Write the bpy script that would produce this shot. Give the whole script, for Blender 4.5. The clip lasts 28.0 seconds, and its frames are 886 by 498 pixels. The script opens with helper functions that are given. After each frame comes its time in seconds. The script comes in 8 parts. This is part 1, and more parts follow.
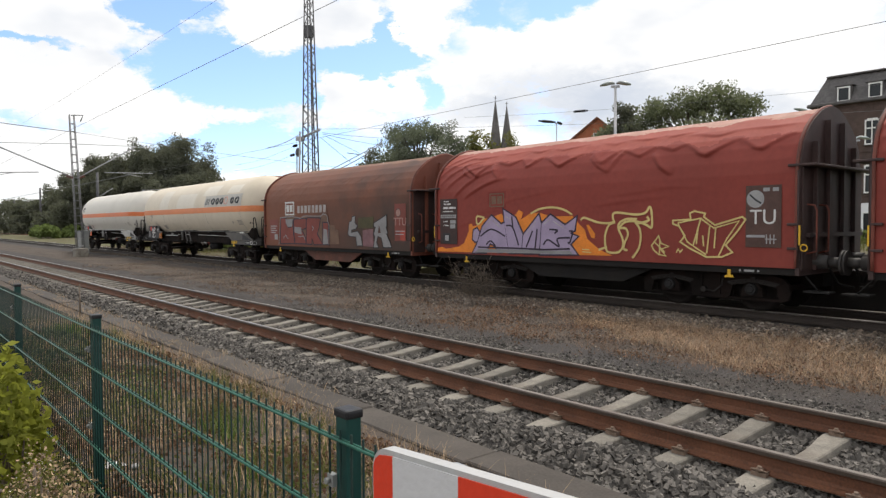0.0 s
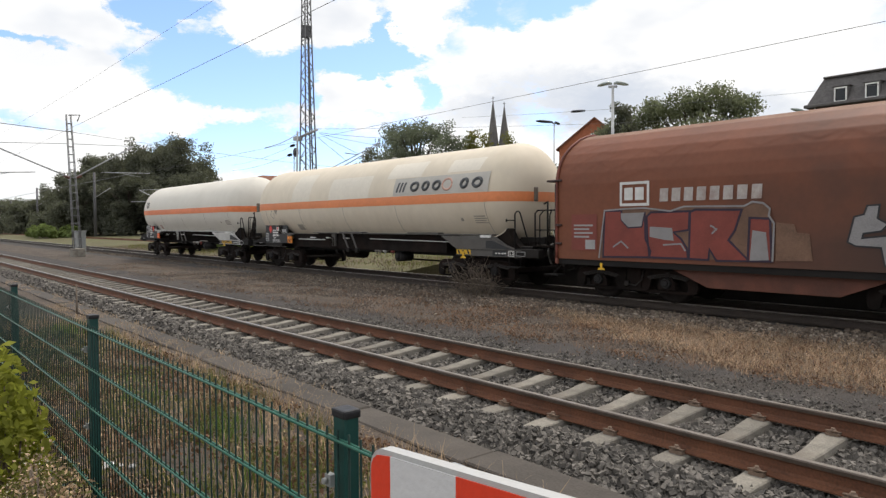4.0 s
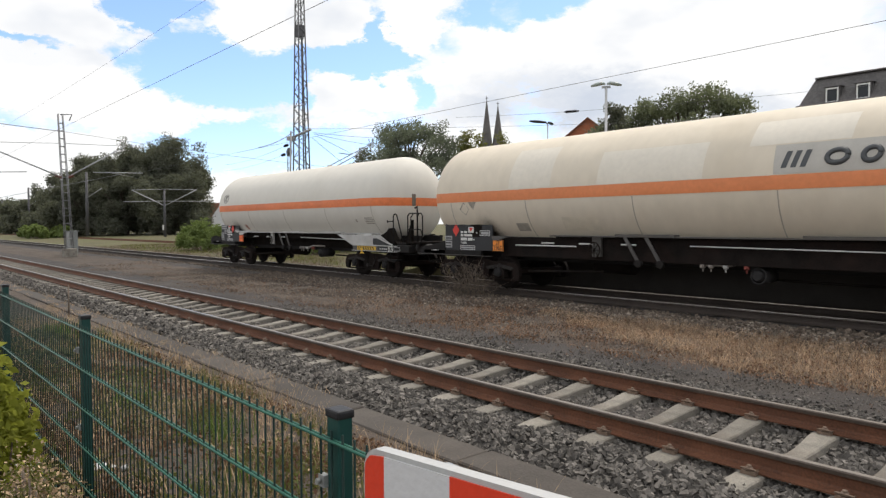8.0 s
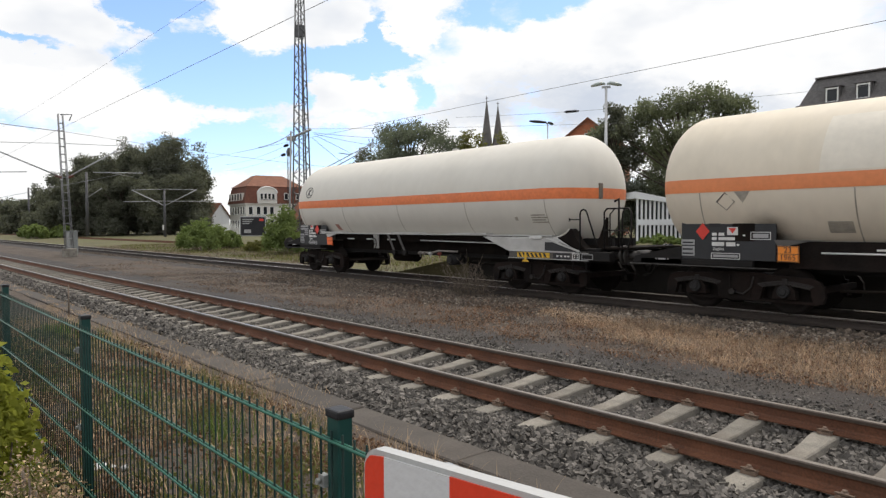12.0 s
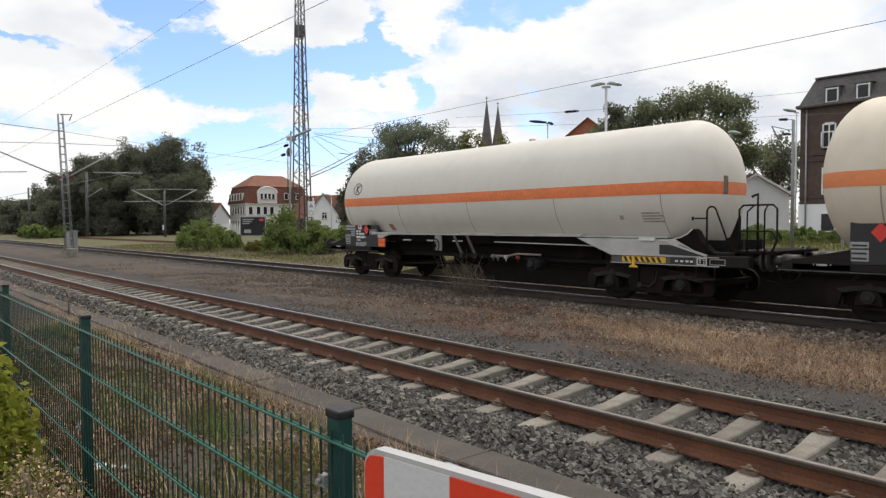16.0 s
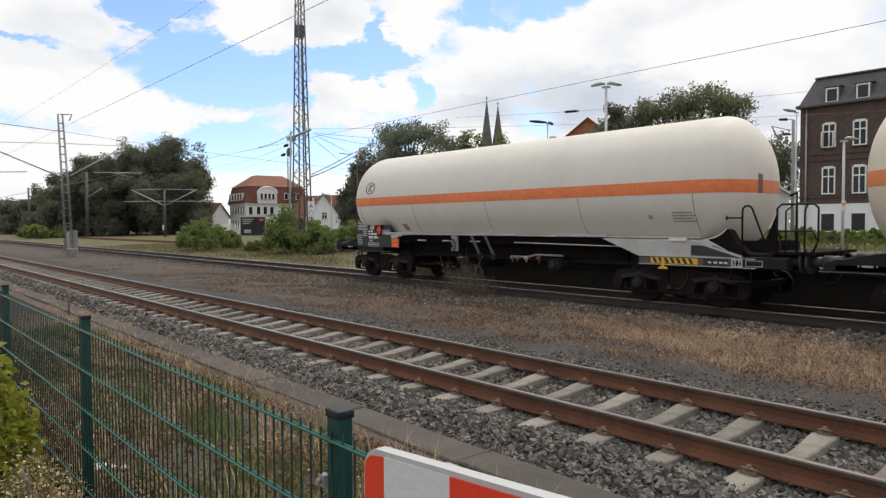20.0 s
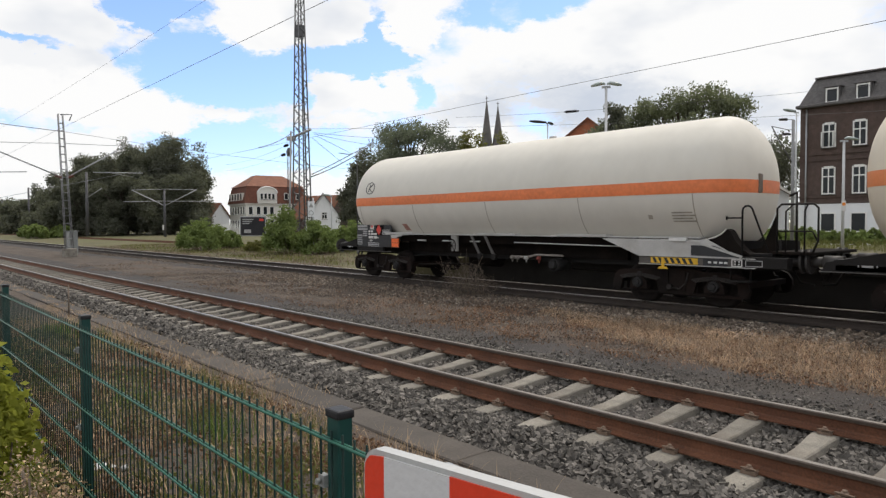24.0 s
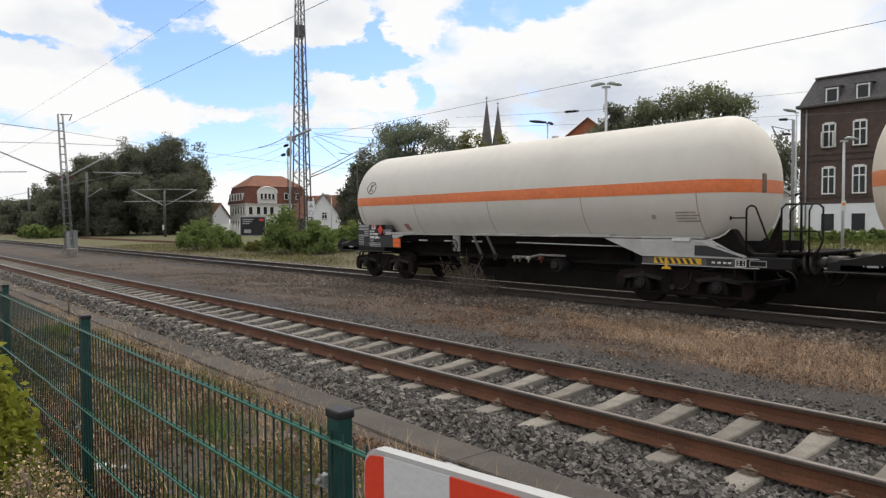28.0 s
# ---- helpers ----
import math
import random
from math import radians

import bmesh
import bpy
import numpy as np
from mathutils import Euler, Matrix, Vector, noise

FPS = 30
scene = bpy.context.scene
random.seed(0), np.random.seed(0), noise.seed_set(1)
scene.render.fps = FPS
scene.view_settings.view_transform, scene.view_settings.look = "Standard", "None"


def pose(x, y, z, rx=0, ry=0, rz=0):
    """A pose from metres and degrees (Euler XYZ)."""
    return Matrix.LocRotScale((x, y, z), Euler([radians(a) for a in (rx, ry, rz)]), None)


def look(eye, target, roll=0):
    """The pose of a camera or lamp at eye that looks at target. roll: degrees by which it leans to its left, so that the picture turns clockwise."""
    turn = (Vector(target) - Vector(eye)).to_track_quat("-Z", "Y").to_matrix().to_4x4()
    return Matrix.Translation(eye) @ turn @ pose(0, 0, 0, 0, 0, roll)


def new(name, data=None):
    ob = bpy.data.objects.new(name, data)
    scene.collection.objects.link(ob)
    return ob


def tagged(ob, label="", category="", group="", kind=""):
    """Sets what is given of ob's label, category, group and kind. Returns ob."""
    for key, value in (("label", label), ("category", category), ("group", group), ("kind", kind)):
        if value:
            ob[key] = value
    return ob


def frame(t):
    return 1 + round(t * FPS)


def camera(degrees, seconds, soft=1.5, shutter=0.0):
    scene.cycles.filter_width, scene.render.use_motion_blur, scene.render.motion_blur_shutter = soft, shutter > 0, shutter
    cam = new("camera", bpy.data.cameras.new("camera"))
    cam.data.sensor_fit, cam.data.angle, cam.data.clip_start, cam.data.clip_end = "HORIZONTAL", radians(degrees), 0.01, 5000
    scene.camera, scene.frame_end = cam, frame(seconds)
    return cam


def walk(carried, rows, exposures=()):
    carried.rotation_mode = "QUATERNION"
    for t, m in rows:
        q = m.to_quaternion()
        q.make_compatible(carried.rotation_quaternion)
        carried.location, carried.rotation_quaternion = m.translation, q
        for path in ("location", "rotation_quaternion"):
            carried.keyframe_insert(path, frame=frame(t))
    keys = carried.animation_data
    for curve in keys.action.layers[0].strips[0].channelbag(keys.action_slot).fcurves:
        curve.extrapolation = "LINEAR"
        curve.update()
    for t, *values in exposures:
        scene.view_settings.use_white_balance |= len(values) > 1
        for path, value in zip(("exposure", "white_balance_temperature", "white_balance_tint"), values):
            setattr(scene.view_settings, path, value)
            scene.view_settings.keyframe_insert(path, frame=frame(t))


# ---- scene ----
cam = camera(65.74, 28.0, soft=1.35)
EYE = (0.0, 0.0, 1.788)


def aim(yaw):
    """The camera's pose when it looks yaw degrees to the left of straight across the tracks."""
    tilt, turn = radians(2.083), radians(yaw)
    way = (-math.sin(turn) * math.cos(tilt), math.cos(turn) * math.cos(tilt), -math.sin(tilt))
    return look(EYE, tuple(e + w for e, w in zip(EYE, way)), -0.282)


walk(cam, [(0.0, aim(49.82)), (3.5, aim(49.81)), (4.4, aim(49.35)), (5.5, aim(48.98)), (6.0, aim(48.98)), (6.5, aim(49.04)),
           (7.0, aim(49.097)), (14.0, aim(49.097)), (28.0, aim(49.097))],
     exposures=[(0.0, 0.03, 6640, 10), (6.0, 0.02, 6620, 10), (12.0, -0.02, 6600, 10), (18.0, -0.08, 6600, 10), (28.0, -0.09, 6600, 10)])

# ---- world and light ----
SUN_ELEVATION, SUN_AZIMUTH = radians(61), radians(-8)  # azimuth from +Y towards +X
world = bpy.data.worlds.new("world")
scene.world = world
world.use_nodes = True


def make_sky():
    nt = world.node_tree
    nt.nodes.clear()
    N, L = nt.nodes.new, nt.links.new

    def math_node(op, a, b=None):
        n = N("ShaderNodeMath"); n.operation = op
        for k, v in enumerate((a, b)):
            if v is None:
                continue
            if isinstance(v, (int, float)):
                n.inputs[k].default_value = v
            else:
                L(v, n.inputs[k])
        return n.outputs[0]

    def vector_node(op, a, b):
        n = N("ShaderNodeVectorMath"); n.operation = op
        L(a, n.inputs[0])
        if isinstance(b, tuple):
            n.inputs[1].default_value = b
        else:
            L(b, n.inputs[1])
        return n.outputs["Value"] if op in ("LENGTH", "DISTANCE") else n.outputs[0]

    sky = N("ShaderNodeTexSky")
    sky.sky_type, sky.sun_disc = "NISHITA", False
    sky.sun_elevation, sky.sun_rotation = SUN_ELEVATION, SUN_AZIMUTH
    sky.air_density, sky.dust_density, sky.ozone_density = 1.0, 0.6, 1.6
    co = N("ShaderNodeTexCoord").outputs["Generated"]
    sep = N("ShaderNodeSeparateXYZ"); L(co, sep.inputs[0])
    flat = vector_node("MULTIPLY", co, (1.0, 1.0, 2.0))
    # where a direction lies: bearing from +Y and height, a little ruffled
    place = N("ShaderNodeCombineXYZ")
    L(math_node("ARCTAN2", sep.outputs["X"], sep.outputs["Y"]), place.inputs["X"]); L(math_node("ARCSINE", sep.outputs["Z"]), place.inputs["Y"])
    ruffle = N("ShaderNodeTexNoise"); ruffle.inputs["Scale"].default_value = 11.0; ruffle.inputs["Detail"].default_value = 8
    ruffle.inputs["Roughness"].default_value = 0.68
    L(flat, ruffle.inputs["Vector"])
    shove = vector_node("MULTIPLY", vector_node("SUBTRACT", ruffle.outputs["Color"], (0.5, 0.5, 0.5)), (0.15, 0.09, 0.0))
    spot = vector_node("ADD", place.outputs[0], shove)

    def patches(start, rows, amount):
        total = start
        for az, el, wide, high, share_ in rows:
            d = vector_node("LENGTH", vector_node("MULTIPLY", vector_node("SUBTRACT", spot, (az, el, 0.0)), (1 / wide, 1 / high, 0.0)), (0.0, 0.0, 0.0))
            fall = N("ShaderNodeMapRange"); fall.interpolation_type = "SMOOTHSTEP"
            fall.inputs["From Min"].default_value, fall.inputs["From Max"].default_value = 0.45, 1.35
            fall.inputs["To Min"].default_value, fall.inputs["To Max"].default_value = amount * share_, 0.0
            L(d, fall.inputs["Value"])
            total = math_node("ADD", total, fall.outputs[0])
        return total

    big = N("ShaderNodeTexNoise"); big.inputs["Scale"].default_value = 5.0; big.inputs["Detail"].default_value = 10
    big.inputs["Roughness"].default_value = 0.62; big.inputs["Distortion"].default_value = 0.2
    L(vector_node("ADD", flat, (3.7, 1.2, 0.4)), big.inputs["Vector"])
    dens = patches(math_node("ADD", big.outputs["Fac"], 0.10), BLUE_GAPS, -0.36)
    dens = patches(dens, CLOUD_HEAPS, 0.22)
    ramp = N("ShaderNodeMapRange"); ramp.interpolation_type = "SMOOTHSTEP"
    ramp.inputs["From Min"].default_value, ramp.inputs["From Max"].default_value = 0.37, 0.60
    L(dens, ramp.inputs["Value"])
    # grey undersides of the clouds
    fine = N("ShaderNodeTexNoise"); fine.inputs["Scale"].default_value = 5.0; fine.inputs["Detail"].default_value = 4
    L(flat, fine.inputs["Vector"])
    fr = N("ShaderNodeMapRange"); fr.inputs["From Min"].default_value, fr.inputs["From Max"].default_value = 0.12, 0.46
    L(fine.outputs["Fac"], fr.inputs["Value"])
    tone = patches(fr.outputs[0], CLOUD_BASES, -0.6)
    clamp = N("ShaderNodeClamp"); L(tone, clamp.inputs["Value"])
    shade = N("ShaderNodeMixRGB"); shade.inputs[1].default_value = (6.0, 6.7, 7.9, 1); shade.inputs[2].default_value = (10.4, 10.5, 10.6, 1)
    L(clamp.outputs[0], shade.inputs[0])
    lift = N("ShaderNodeMixRGB"); lift.blend_type = "MULTIPLY"; lift.inputs[0].default_value = 1; lift.inputs[2].default_value = SKY_TINT
    L(sky.outputs[0], lift.inputs[1])
    mix = N("ShaderNodeMixRGB")
    L(ramp.outputs[0], mix.inputs[0]); L(lift.outputs[0], mix.inputs[1]); L(shade.outputs[0], mix.inputs[2])
    bg = N("ShaderNodeBackground"); bg.inputs["Strength"].default_value = 0.1
    out = N("ShaderNodeOutputWorld")
    L(mix.outputs[0], bg.inputs["Color"]); L(bg.outputs[0], out.inputs["Surface"])


SKY_TINT = (1.72, 1.86, 2.2, 1)
# bearing, height, half width, half height (radians), strength
BLUE_GAPS = [(-0.948, 0.265, 0.022, 0.035, 0.7), (-1.03, 0.105, 0.07, 0.028, 0.55), (-0.93, 0.135, 0.06, 0.03, 0.45), (-0.72, 0.150, 0.05, 0.022, 0.4), (-1.168, 0.208, 0.124, 0.051, 1), (-1.218, 0.262, 0.062, 0.037, 0.9), (-1.101, 0.182, 0.066, 0.037, 1), (-0.998, 0.229, 0.091, 0.026, 1),
             (-0.933, 0.248, 0.037, 0.045, 0.8), (-0.739, 0.302, 0.099, 0.028, 1), (-1.147, 0.108, 0.130, 0.036, 1.2), (-1.277, 0.276, 0.049, 0.025, 0.9),
             (-1.402, 0.227, 0.066, 0.010, 0.6), (-1.392, 0.129, 0.082, 0.013, 0.5), (-0.889, 0.187, 0.026, 0.021, 0.7), (-0.998, 0.153, 0.049, 0.013, 0.5)]
CLOUD_HEAPS = [(-0.897, 0.283, 0.04, 0.036, 0.6), (-1.373, 0.181, 0.124, 0.045, 1), (-1.205, 0.262, 0.042, 0.016, 1.3), (-1.115, 0.278, 0.062, 0.037, 1), (-1.006, 0.278, 0.070, 0.033, 1),
               (-0.897, 0.283, 0.037, 0.037, 1), (-0.974, 0.184, 0.070, 0.028, 1), (-1.124, 0.162, 0.091, 0.014, 0.8), (-1.390, 0.255, 0.074, 0.021, 0.8),
               (-1.248, 0.155, 0.099, 0.025, 0.7), (-1.101, 0.130, 0.041, 0.010, 0.6), (-0.530, 0.233, 0.214, 0.099, 0.8)]
CLOUD_BASES = [(-0.70, 0.175, 0.13, 0.05, 0.8), (-0.60, 0.165, 0.10, 0.045, 0.7), (-0.82, 0.155, 0.07, 0.025, 0.6), (-0.43, 0.145, 0.07, 0.03, 0.7), (-1.36, 0.21, 0.10, 0.02, 0.3)]
make_sky()

sun = new("sun", bpy.data.lights.new("sun", "SUN"))
sun.data.energy, sun.data.angle, sun.data.color = 2.4, radians(3), (1.0, 0.93, 0.84)
sun.matrix_world = look((0, 0, 0), (-math.sin(SUN_AZIMUTH) * math.cos(SUN_ELEVATION), -math.cos(SUN_AZIMUTH) * math.cos(SUN_ELEVATION), -math.sin(SUN_ELEVATION)))


# ---- materials ----
def mat(name, color, rough=0.7, metal=0.0, vary=0.25, scale=6.0, fine=60.0, bump=0.15, depth=0.01, dirt=None, dirt_amount=0.5, island=0.0, spec=0.4, per_object=0.0, stretch=(1, 1, 1)):
    m = bpy.data.materials.new(name)
    m.use_nodes = True
    nt = m.node_tree
    N, L = nt.nodes.new, nt.links.new
    b = nt.nodes["Principled BSDF"]
    b.inputs["Roughness"].default_value, b.inputs["Metallic"].default_value = rough, metal
    b.inputs["Specular IOR Level"].default_value = spec
    co = N("ShaderNodeTexCoord")
    mp = N("ShaderNodeMapping"); mp.inputs["Scale"].default_value = stretch
    L(co.outputs["Object"], mp.inputs[0])
    n1 = N("ShaderNodeTexNoise"); n1.inputs["Scale"].default_value = scale; n1.inputs["Detail"].default_value = 5
    n2 = N("ShaderNodeTexNoise"); n2.inputs["Scale"].default_value = fine; n2.inputs["Detail"].default_value = 3
    L(mp.outputs[0], n1.inputs["Vector"]); L(mp.outputs[0], n2.inputs["Vector"])
    avg = N("ShaderNodeMath"); avg.operation = "ADD"
    L(n1.outputs["Fac"], avg.inputs[0]); L(n2.outputs["Fac"], avg.inputs[1])
    mr = N("ShaderNodeMapRange"); mr.inputs["From Min"].default_value, mr.inputs["From Max"].default_value = 0.7, 1.3
    mr.inputs["To Min"].default_value, mr.inputs["To Max"].default_value = 1 - vary, 1 + vary
    L(avg.outputs[0], mr.inputs["Value"])
    val = mr.outputs[0]
    if island or per_object:
        if island:
            g = N("ShaderNodeNewGeometry"); rnd = g.outputs["Random Per Island"]
        else:
            g = N("ShaderNodeObjectInfo"); rnd = g.outputs["Random"]
        a = island or per_object
        r2 = N("ShaderNodeMapRange"); r2.inputs["To Min"].default_value, r2.inputs["To Max"].default_value = 1 - a, 1 + a
        L(rnd, r2.inputs["Value"])
        mu = N("ShaderNodeMath"); mu.operation = "MULTIPLY"; L(val, mu.inputs[0]); L(r2.outputs[0], mu.inputs[1])
        val = mu.outputs[0]
    sc = N("ShaderNodeVectorMath"); sc.operation = "SCALE"; sc.inputs[0].default_value = color[:3]
    L(val, sc.inputs["Scale"])
    col = sc.outputs[0]
    if dirt:
        n3 = N("ShaderNodeTexNoise"); n3.inputs["Scale"].default_value = scale * 0.35; n3.inputs["Detail"].default_value = 7
        n3.inputs["Roughness"].default_value = 0.65
        L(mp.outputs[0], n3.inputs["Vector"])
        rr = N("ShaderNodeMapRange"); rr.inputs["From Min"].default_value, rr.inputs["From Max"].default_value = 0.45, 0.7
        rr.inputs["To Max"].default_value = dirt_amount
        L(n3.outputs["Fac"], rr.inputs["Value"])
        mx = N("ShaderNodeMixRGB"); mx.inputs[2].default_value = (*dirt[:3], 1)
        L(rr.outputs[0], mx.inputs[0]); L(col, mx.inputs[1]); col = mx.outputs[0]
    L(col, b.inputs["Base Color"])
    if bump:
        bp = N("ShaderNodeBump"); bp.inputs["Strength"].default_value = bump; bp.inputs["Distance"].default_value = depth
        L(n2.outputs["Fac"], bp.inputs["Height"]); L(bp.outputs[0], b.inputs["Normal"])
    return m


def leaf_mat(name, color, island=0.45, glow=0.25):
    m = mat(name, color, rough=0.75, vary=0.25, scale=0.6, fine=5, bump=0, island=island, spec=0.08)
    nt = m.node_tree
    b, out = nt.nodes["Principled BSDF"], nt.nodes["Material Output"]
    tr = nt.nodes.new("ShaderNodeBsdfTranslucent")
    tr.inputs["Color"].default_value = (color[0] * 1.35, color[1] * 1.42, color[2] * 1.0, 1)
    mx = nt.nodes.new("ShaderNodeMixShader"); mx.inputs[0].default_value = glow
    nt.links.new(b.outputs[0], mx.inputs[1]); nt.links.new(tr.outputs[0], mx.inputs[2]); nt.links.new(mx.outputs[0], out.inputs["Surface"])
    return m


M_TANK = mat("tank_paint", (0.66, 0.635, 0.575), 0.62, vary=0.035, scale=0.7, fine=5, bump=0.02, dirt=(0.42, 0.38, 0.31), dirt_amount=0.22, stretch=(0.7, 0.7, 0.5), spec=0.2)
M_TANK2 = mat("tank_paint_yellowed", (0.69, 0.62, 0.508), 0.62, vary=0.05, scale=0.7, fine=5, bump=0.02, dirt=(0.44, 0.36, 0.24), dirt_amount=0.32, stretch=(0.8, 0.6, 0.5), spec=0.2)
M_PATCH = mat("tank_paint_retouched", (0.715, 0.665, 0.572), 0.62, vary=0.05, scale=1.5, fine=9, bump=0.03)
M_ORANGE = mat("orange_band", (0.75, 0.205, 0.072), 0.42, vary=0.14, scale=1.5, fine=10, bump=0.03)
M_ORANGE2 = mat("faded_orange_band", (0.74, 0.25, 0.10), 0.45, vary=0.08, scale=1.5, fine=10, bump=0.03)
M_SEAM = mat("weld_seam", (0.35, 0.32, 0.26), 0.55, vary=0.25, scale=3)
M_WSTEEL = mat("pale_steel", (0.46, 0.455, 0.44), 0.5, vary=0.12, scale=3, dirt=(0.2, 0.17, 0.14), dirt_amount=0.4)
M_GREYSTEEL = mat("dark_grey_steel", (0.085, 0.08, 0.075), 0.55, vary=0.2, scale=3, dirt=(0.09, 0.07, 0.05), dirt_amount=0.5)
M_DARK = mat("dark_steel", (0.011, 0.010, 0.0098), 0.75, vary=0.3, scale=3, dirt=(0.024, 0.019, 0.015), dirt_amount=0.5, spec=0.25)
M_GRIME = mat("brake_dust_steel", (0.010, 0.008, 0.007), 0.9, vary=0.4, scale=4, dirt=(0.024, 0.017, 0.013), dirt_amount=0.6, spec=0.1)
M_WHEEL = mat("wheel_steel", (0.018, 0.0145, 0.013), 0.9, 0.0, vary=0.3, spec=0.15)
M_HUB = mat("dusty_bearing_cover", (0.025, 0.024, 0.024), 0.75, vary=0.3, scale=5, spec=0.2)
M_PANEL = mat("black_panel", (0.026, 0.027, 0.030), 0.6, vary=0.2, scale=3)
M_WHITE = mat("white_marking", (0.62, 0.62, 0.60), 0.6, vary=0.12, scale=8)
M_FADEDWHITE = mat("faded_white_paint", (0.42, 0.39, 0.37), 0.65, vary=0.2, scale=6, dirt=(0.22, 0.12, 0.09), dirt_amount=0.7)
M_FADEDPINK = mat("faded_pinkish_paint", (0.34, 0.20, 0.17), 0.65, vary=0.25, scale=7)
M_GREYMARK = mat("faded_grey_marking", (0.33, 0.33, 0.33), 0.6, vary=0.15, scale=5)
M_RED = mat("red_sticker", (0.62, 0.05, 0.035), 0.5, vary=0.08)
M_OPLATE = mat("orange_plate", (0.80, 0.26, 0.03), 0.45, vary=0.06)
M_OPLATE2 = mat("bright_orange_plate", (0.85, 0.15, 0.03), 0.45, vary=0.08)
M_YELLOW = mat("yellow_paint", (0.70, 0.42, 0.03), 0.5, vary=0.15, scale=8)
M_RUBBED = mat("rubbed_grey_sticker", (0.30, 0.275, 0.235), 0.6, vary=0.25, scale=7, dirt=(0.5, 0.45, 0.36), dirt_amount=0.5)
M_BRANDGREY = mat("grey_sign_field", (0.46, 0.44, 0.40), 0.5, vary=0.1, scale=3)
M_BRACKET = mat("grey_brown_bracket", (0.16, 0.13, 0.105), 0.7, vary=0.25, scale=6)
M_WORNSTRUT = mat("worn_grey_strut", (0.085, 0.08, 0.076), 0.6, vary=0.4, scale=4, dirt=(0.03, 0.024, 0.02), dirt_amount=0.6)
M_PIPE = mat("dusty_grey_pipe", (0.24, 0.215, 0.195), 0.7, vary=0.3, scale=5)
M_BOGIE = mat("rusty_brake_dust", (0.0125, 0.010, 0.009), 0.9, vary=0.5, scale=3, dirt=(0.030, 0.018, 0.015), dirt_amount=0.6, spec=0.12)
M_BUFFER = mat("worn_grey_buffer", (0.045, 0.042, 0.040), 0.6, vary=0.4, scale=5, dirt=(0.02, 0.016, 0.014), dirt_amount=0.6)
M_SPRING = mat("dusty_spring_steel", (0.036, 0.032, 0.030), 0.75, vary=0.4, scale=5, spec=0.15)
M_BRANDDARK = mat("dark_grey_sign", (0.07, 0.075, 0.08), 0.5, vary=0.1, scale=3)
M_TARP = mat("red_tarpaulin", (0.242, 0.046, 0.034), 0.55, vary=0.10, scale=0.8, fine=9, bump=0.03, dirt=(0.20, 0.044, 0.032), dirt_amount=0.5, spec=0.25)
M_TARPWORN = mat("rubbed_tarpaulin", (0.215, 0.046, 0.036), 0.7, vary=0.12, scale=4, spec=0.15)
# paler upper cloth: dust, with glancing sky light put into the colour
M_TARPSHEEN = mat("dusty_skylit_tarpaulin", (0.315, 0.078, 0.058), 0.6, vary=0.12, scale=1.2, fine=9, bump=0.03, dirt=(0.27, 0.058, 0.042), dirt_amount=0.6, spec=0.25)
# ridge dust of the red cloth, sunlight mixed into its colour
M_TARPDUSTSUN = mat("dusty_sunlit_tarpaulin_ridge", (0.46, 0.29, 0.24), 0.85, vary=0.2, scale=2.5, fine=20, bump=0.1, dirt=(0.30, 0.10, 0.07), dirt_amount=0.6)
M_BROWNPANEL = mat("brown_panel_paint", (0.085, 0.045, 0.036), 0.6, vary=0.25, scale=4)
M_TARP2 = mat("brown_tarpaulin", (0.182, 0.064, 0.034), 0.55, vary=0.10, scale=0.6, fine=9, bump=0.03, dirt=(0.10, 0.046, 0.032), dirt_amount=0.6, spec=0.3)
M_TARP2DUST = mat("brown_tarpaulin_ridge_dust", (0.25, 0.155, 0.11), 0.85, vary=0.2, scale=2.5, fine=20, bump=0.1, dirt=(0.17, 0.07, 0.045), dirt_amount=0.7)


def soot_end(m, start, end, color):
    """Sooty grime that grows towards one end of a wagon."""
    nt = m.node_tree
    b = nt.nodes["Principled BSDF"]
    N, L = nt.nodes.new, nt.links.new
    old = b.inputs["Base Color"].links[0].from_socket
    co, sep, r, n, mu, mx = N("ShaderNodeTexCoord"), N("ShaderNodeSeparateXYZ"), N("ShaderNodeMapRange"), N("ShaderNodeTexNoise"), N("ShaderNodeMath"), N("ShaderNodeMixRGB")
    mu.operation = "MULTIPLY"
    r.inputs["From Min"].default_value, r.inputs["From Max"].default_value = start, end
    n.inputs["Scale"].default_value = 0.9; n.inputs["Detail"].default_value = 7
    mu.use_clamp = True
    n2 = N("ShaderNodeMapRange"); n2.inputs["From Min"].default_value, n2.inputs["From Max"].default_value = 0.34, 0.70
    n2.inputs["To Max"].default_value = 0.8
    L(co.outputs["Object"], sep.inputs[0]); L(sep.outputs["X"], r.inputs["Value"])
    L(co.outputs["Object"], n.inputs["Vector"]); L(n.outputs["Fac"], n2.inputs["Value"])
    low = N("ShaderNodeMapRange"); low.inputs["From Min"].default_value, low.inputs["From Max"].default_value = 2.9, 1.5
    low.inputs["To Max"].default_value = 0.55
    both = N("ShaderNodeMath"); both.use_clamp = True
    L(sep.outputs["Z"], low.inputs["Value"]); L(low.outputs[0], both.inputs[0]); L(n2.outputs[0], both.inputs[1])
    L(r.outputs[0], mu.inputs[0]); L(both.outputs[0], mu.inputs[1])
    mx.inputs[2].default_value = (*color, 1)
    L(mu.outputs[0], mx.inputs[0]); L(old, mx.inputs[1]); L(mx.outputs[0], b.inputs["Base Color"])


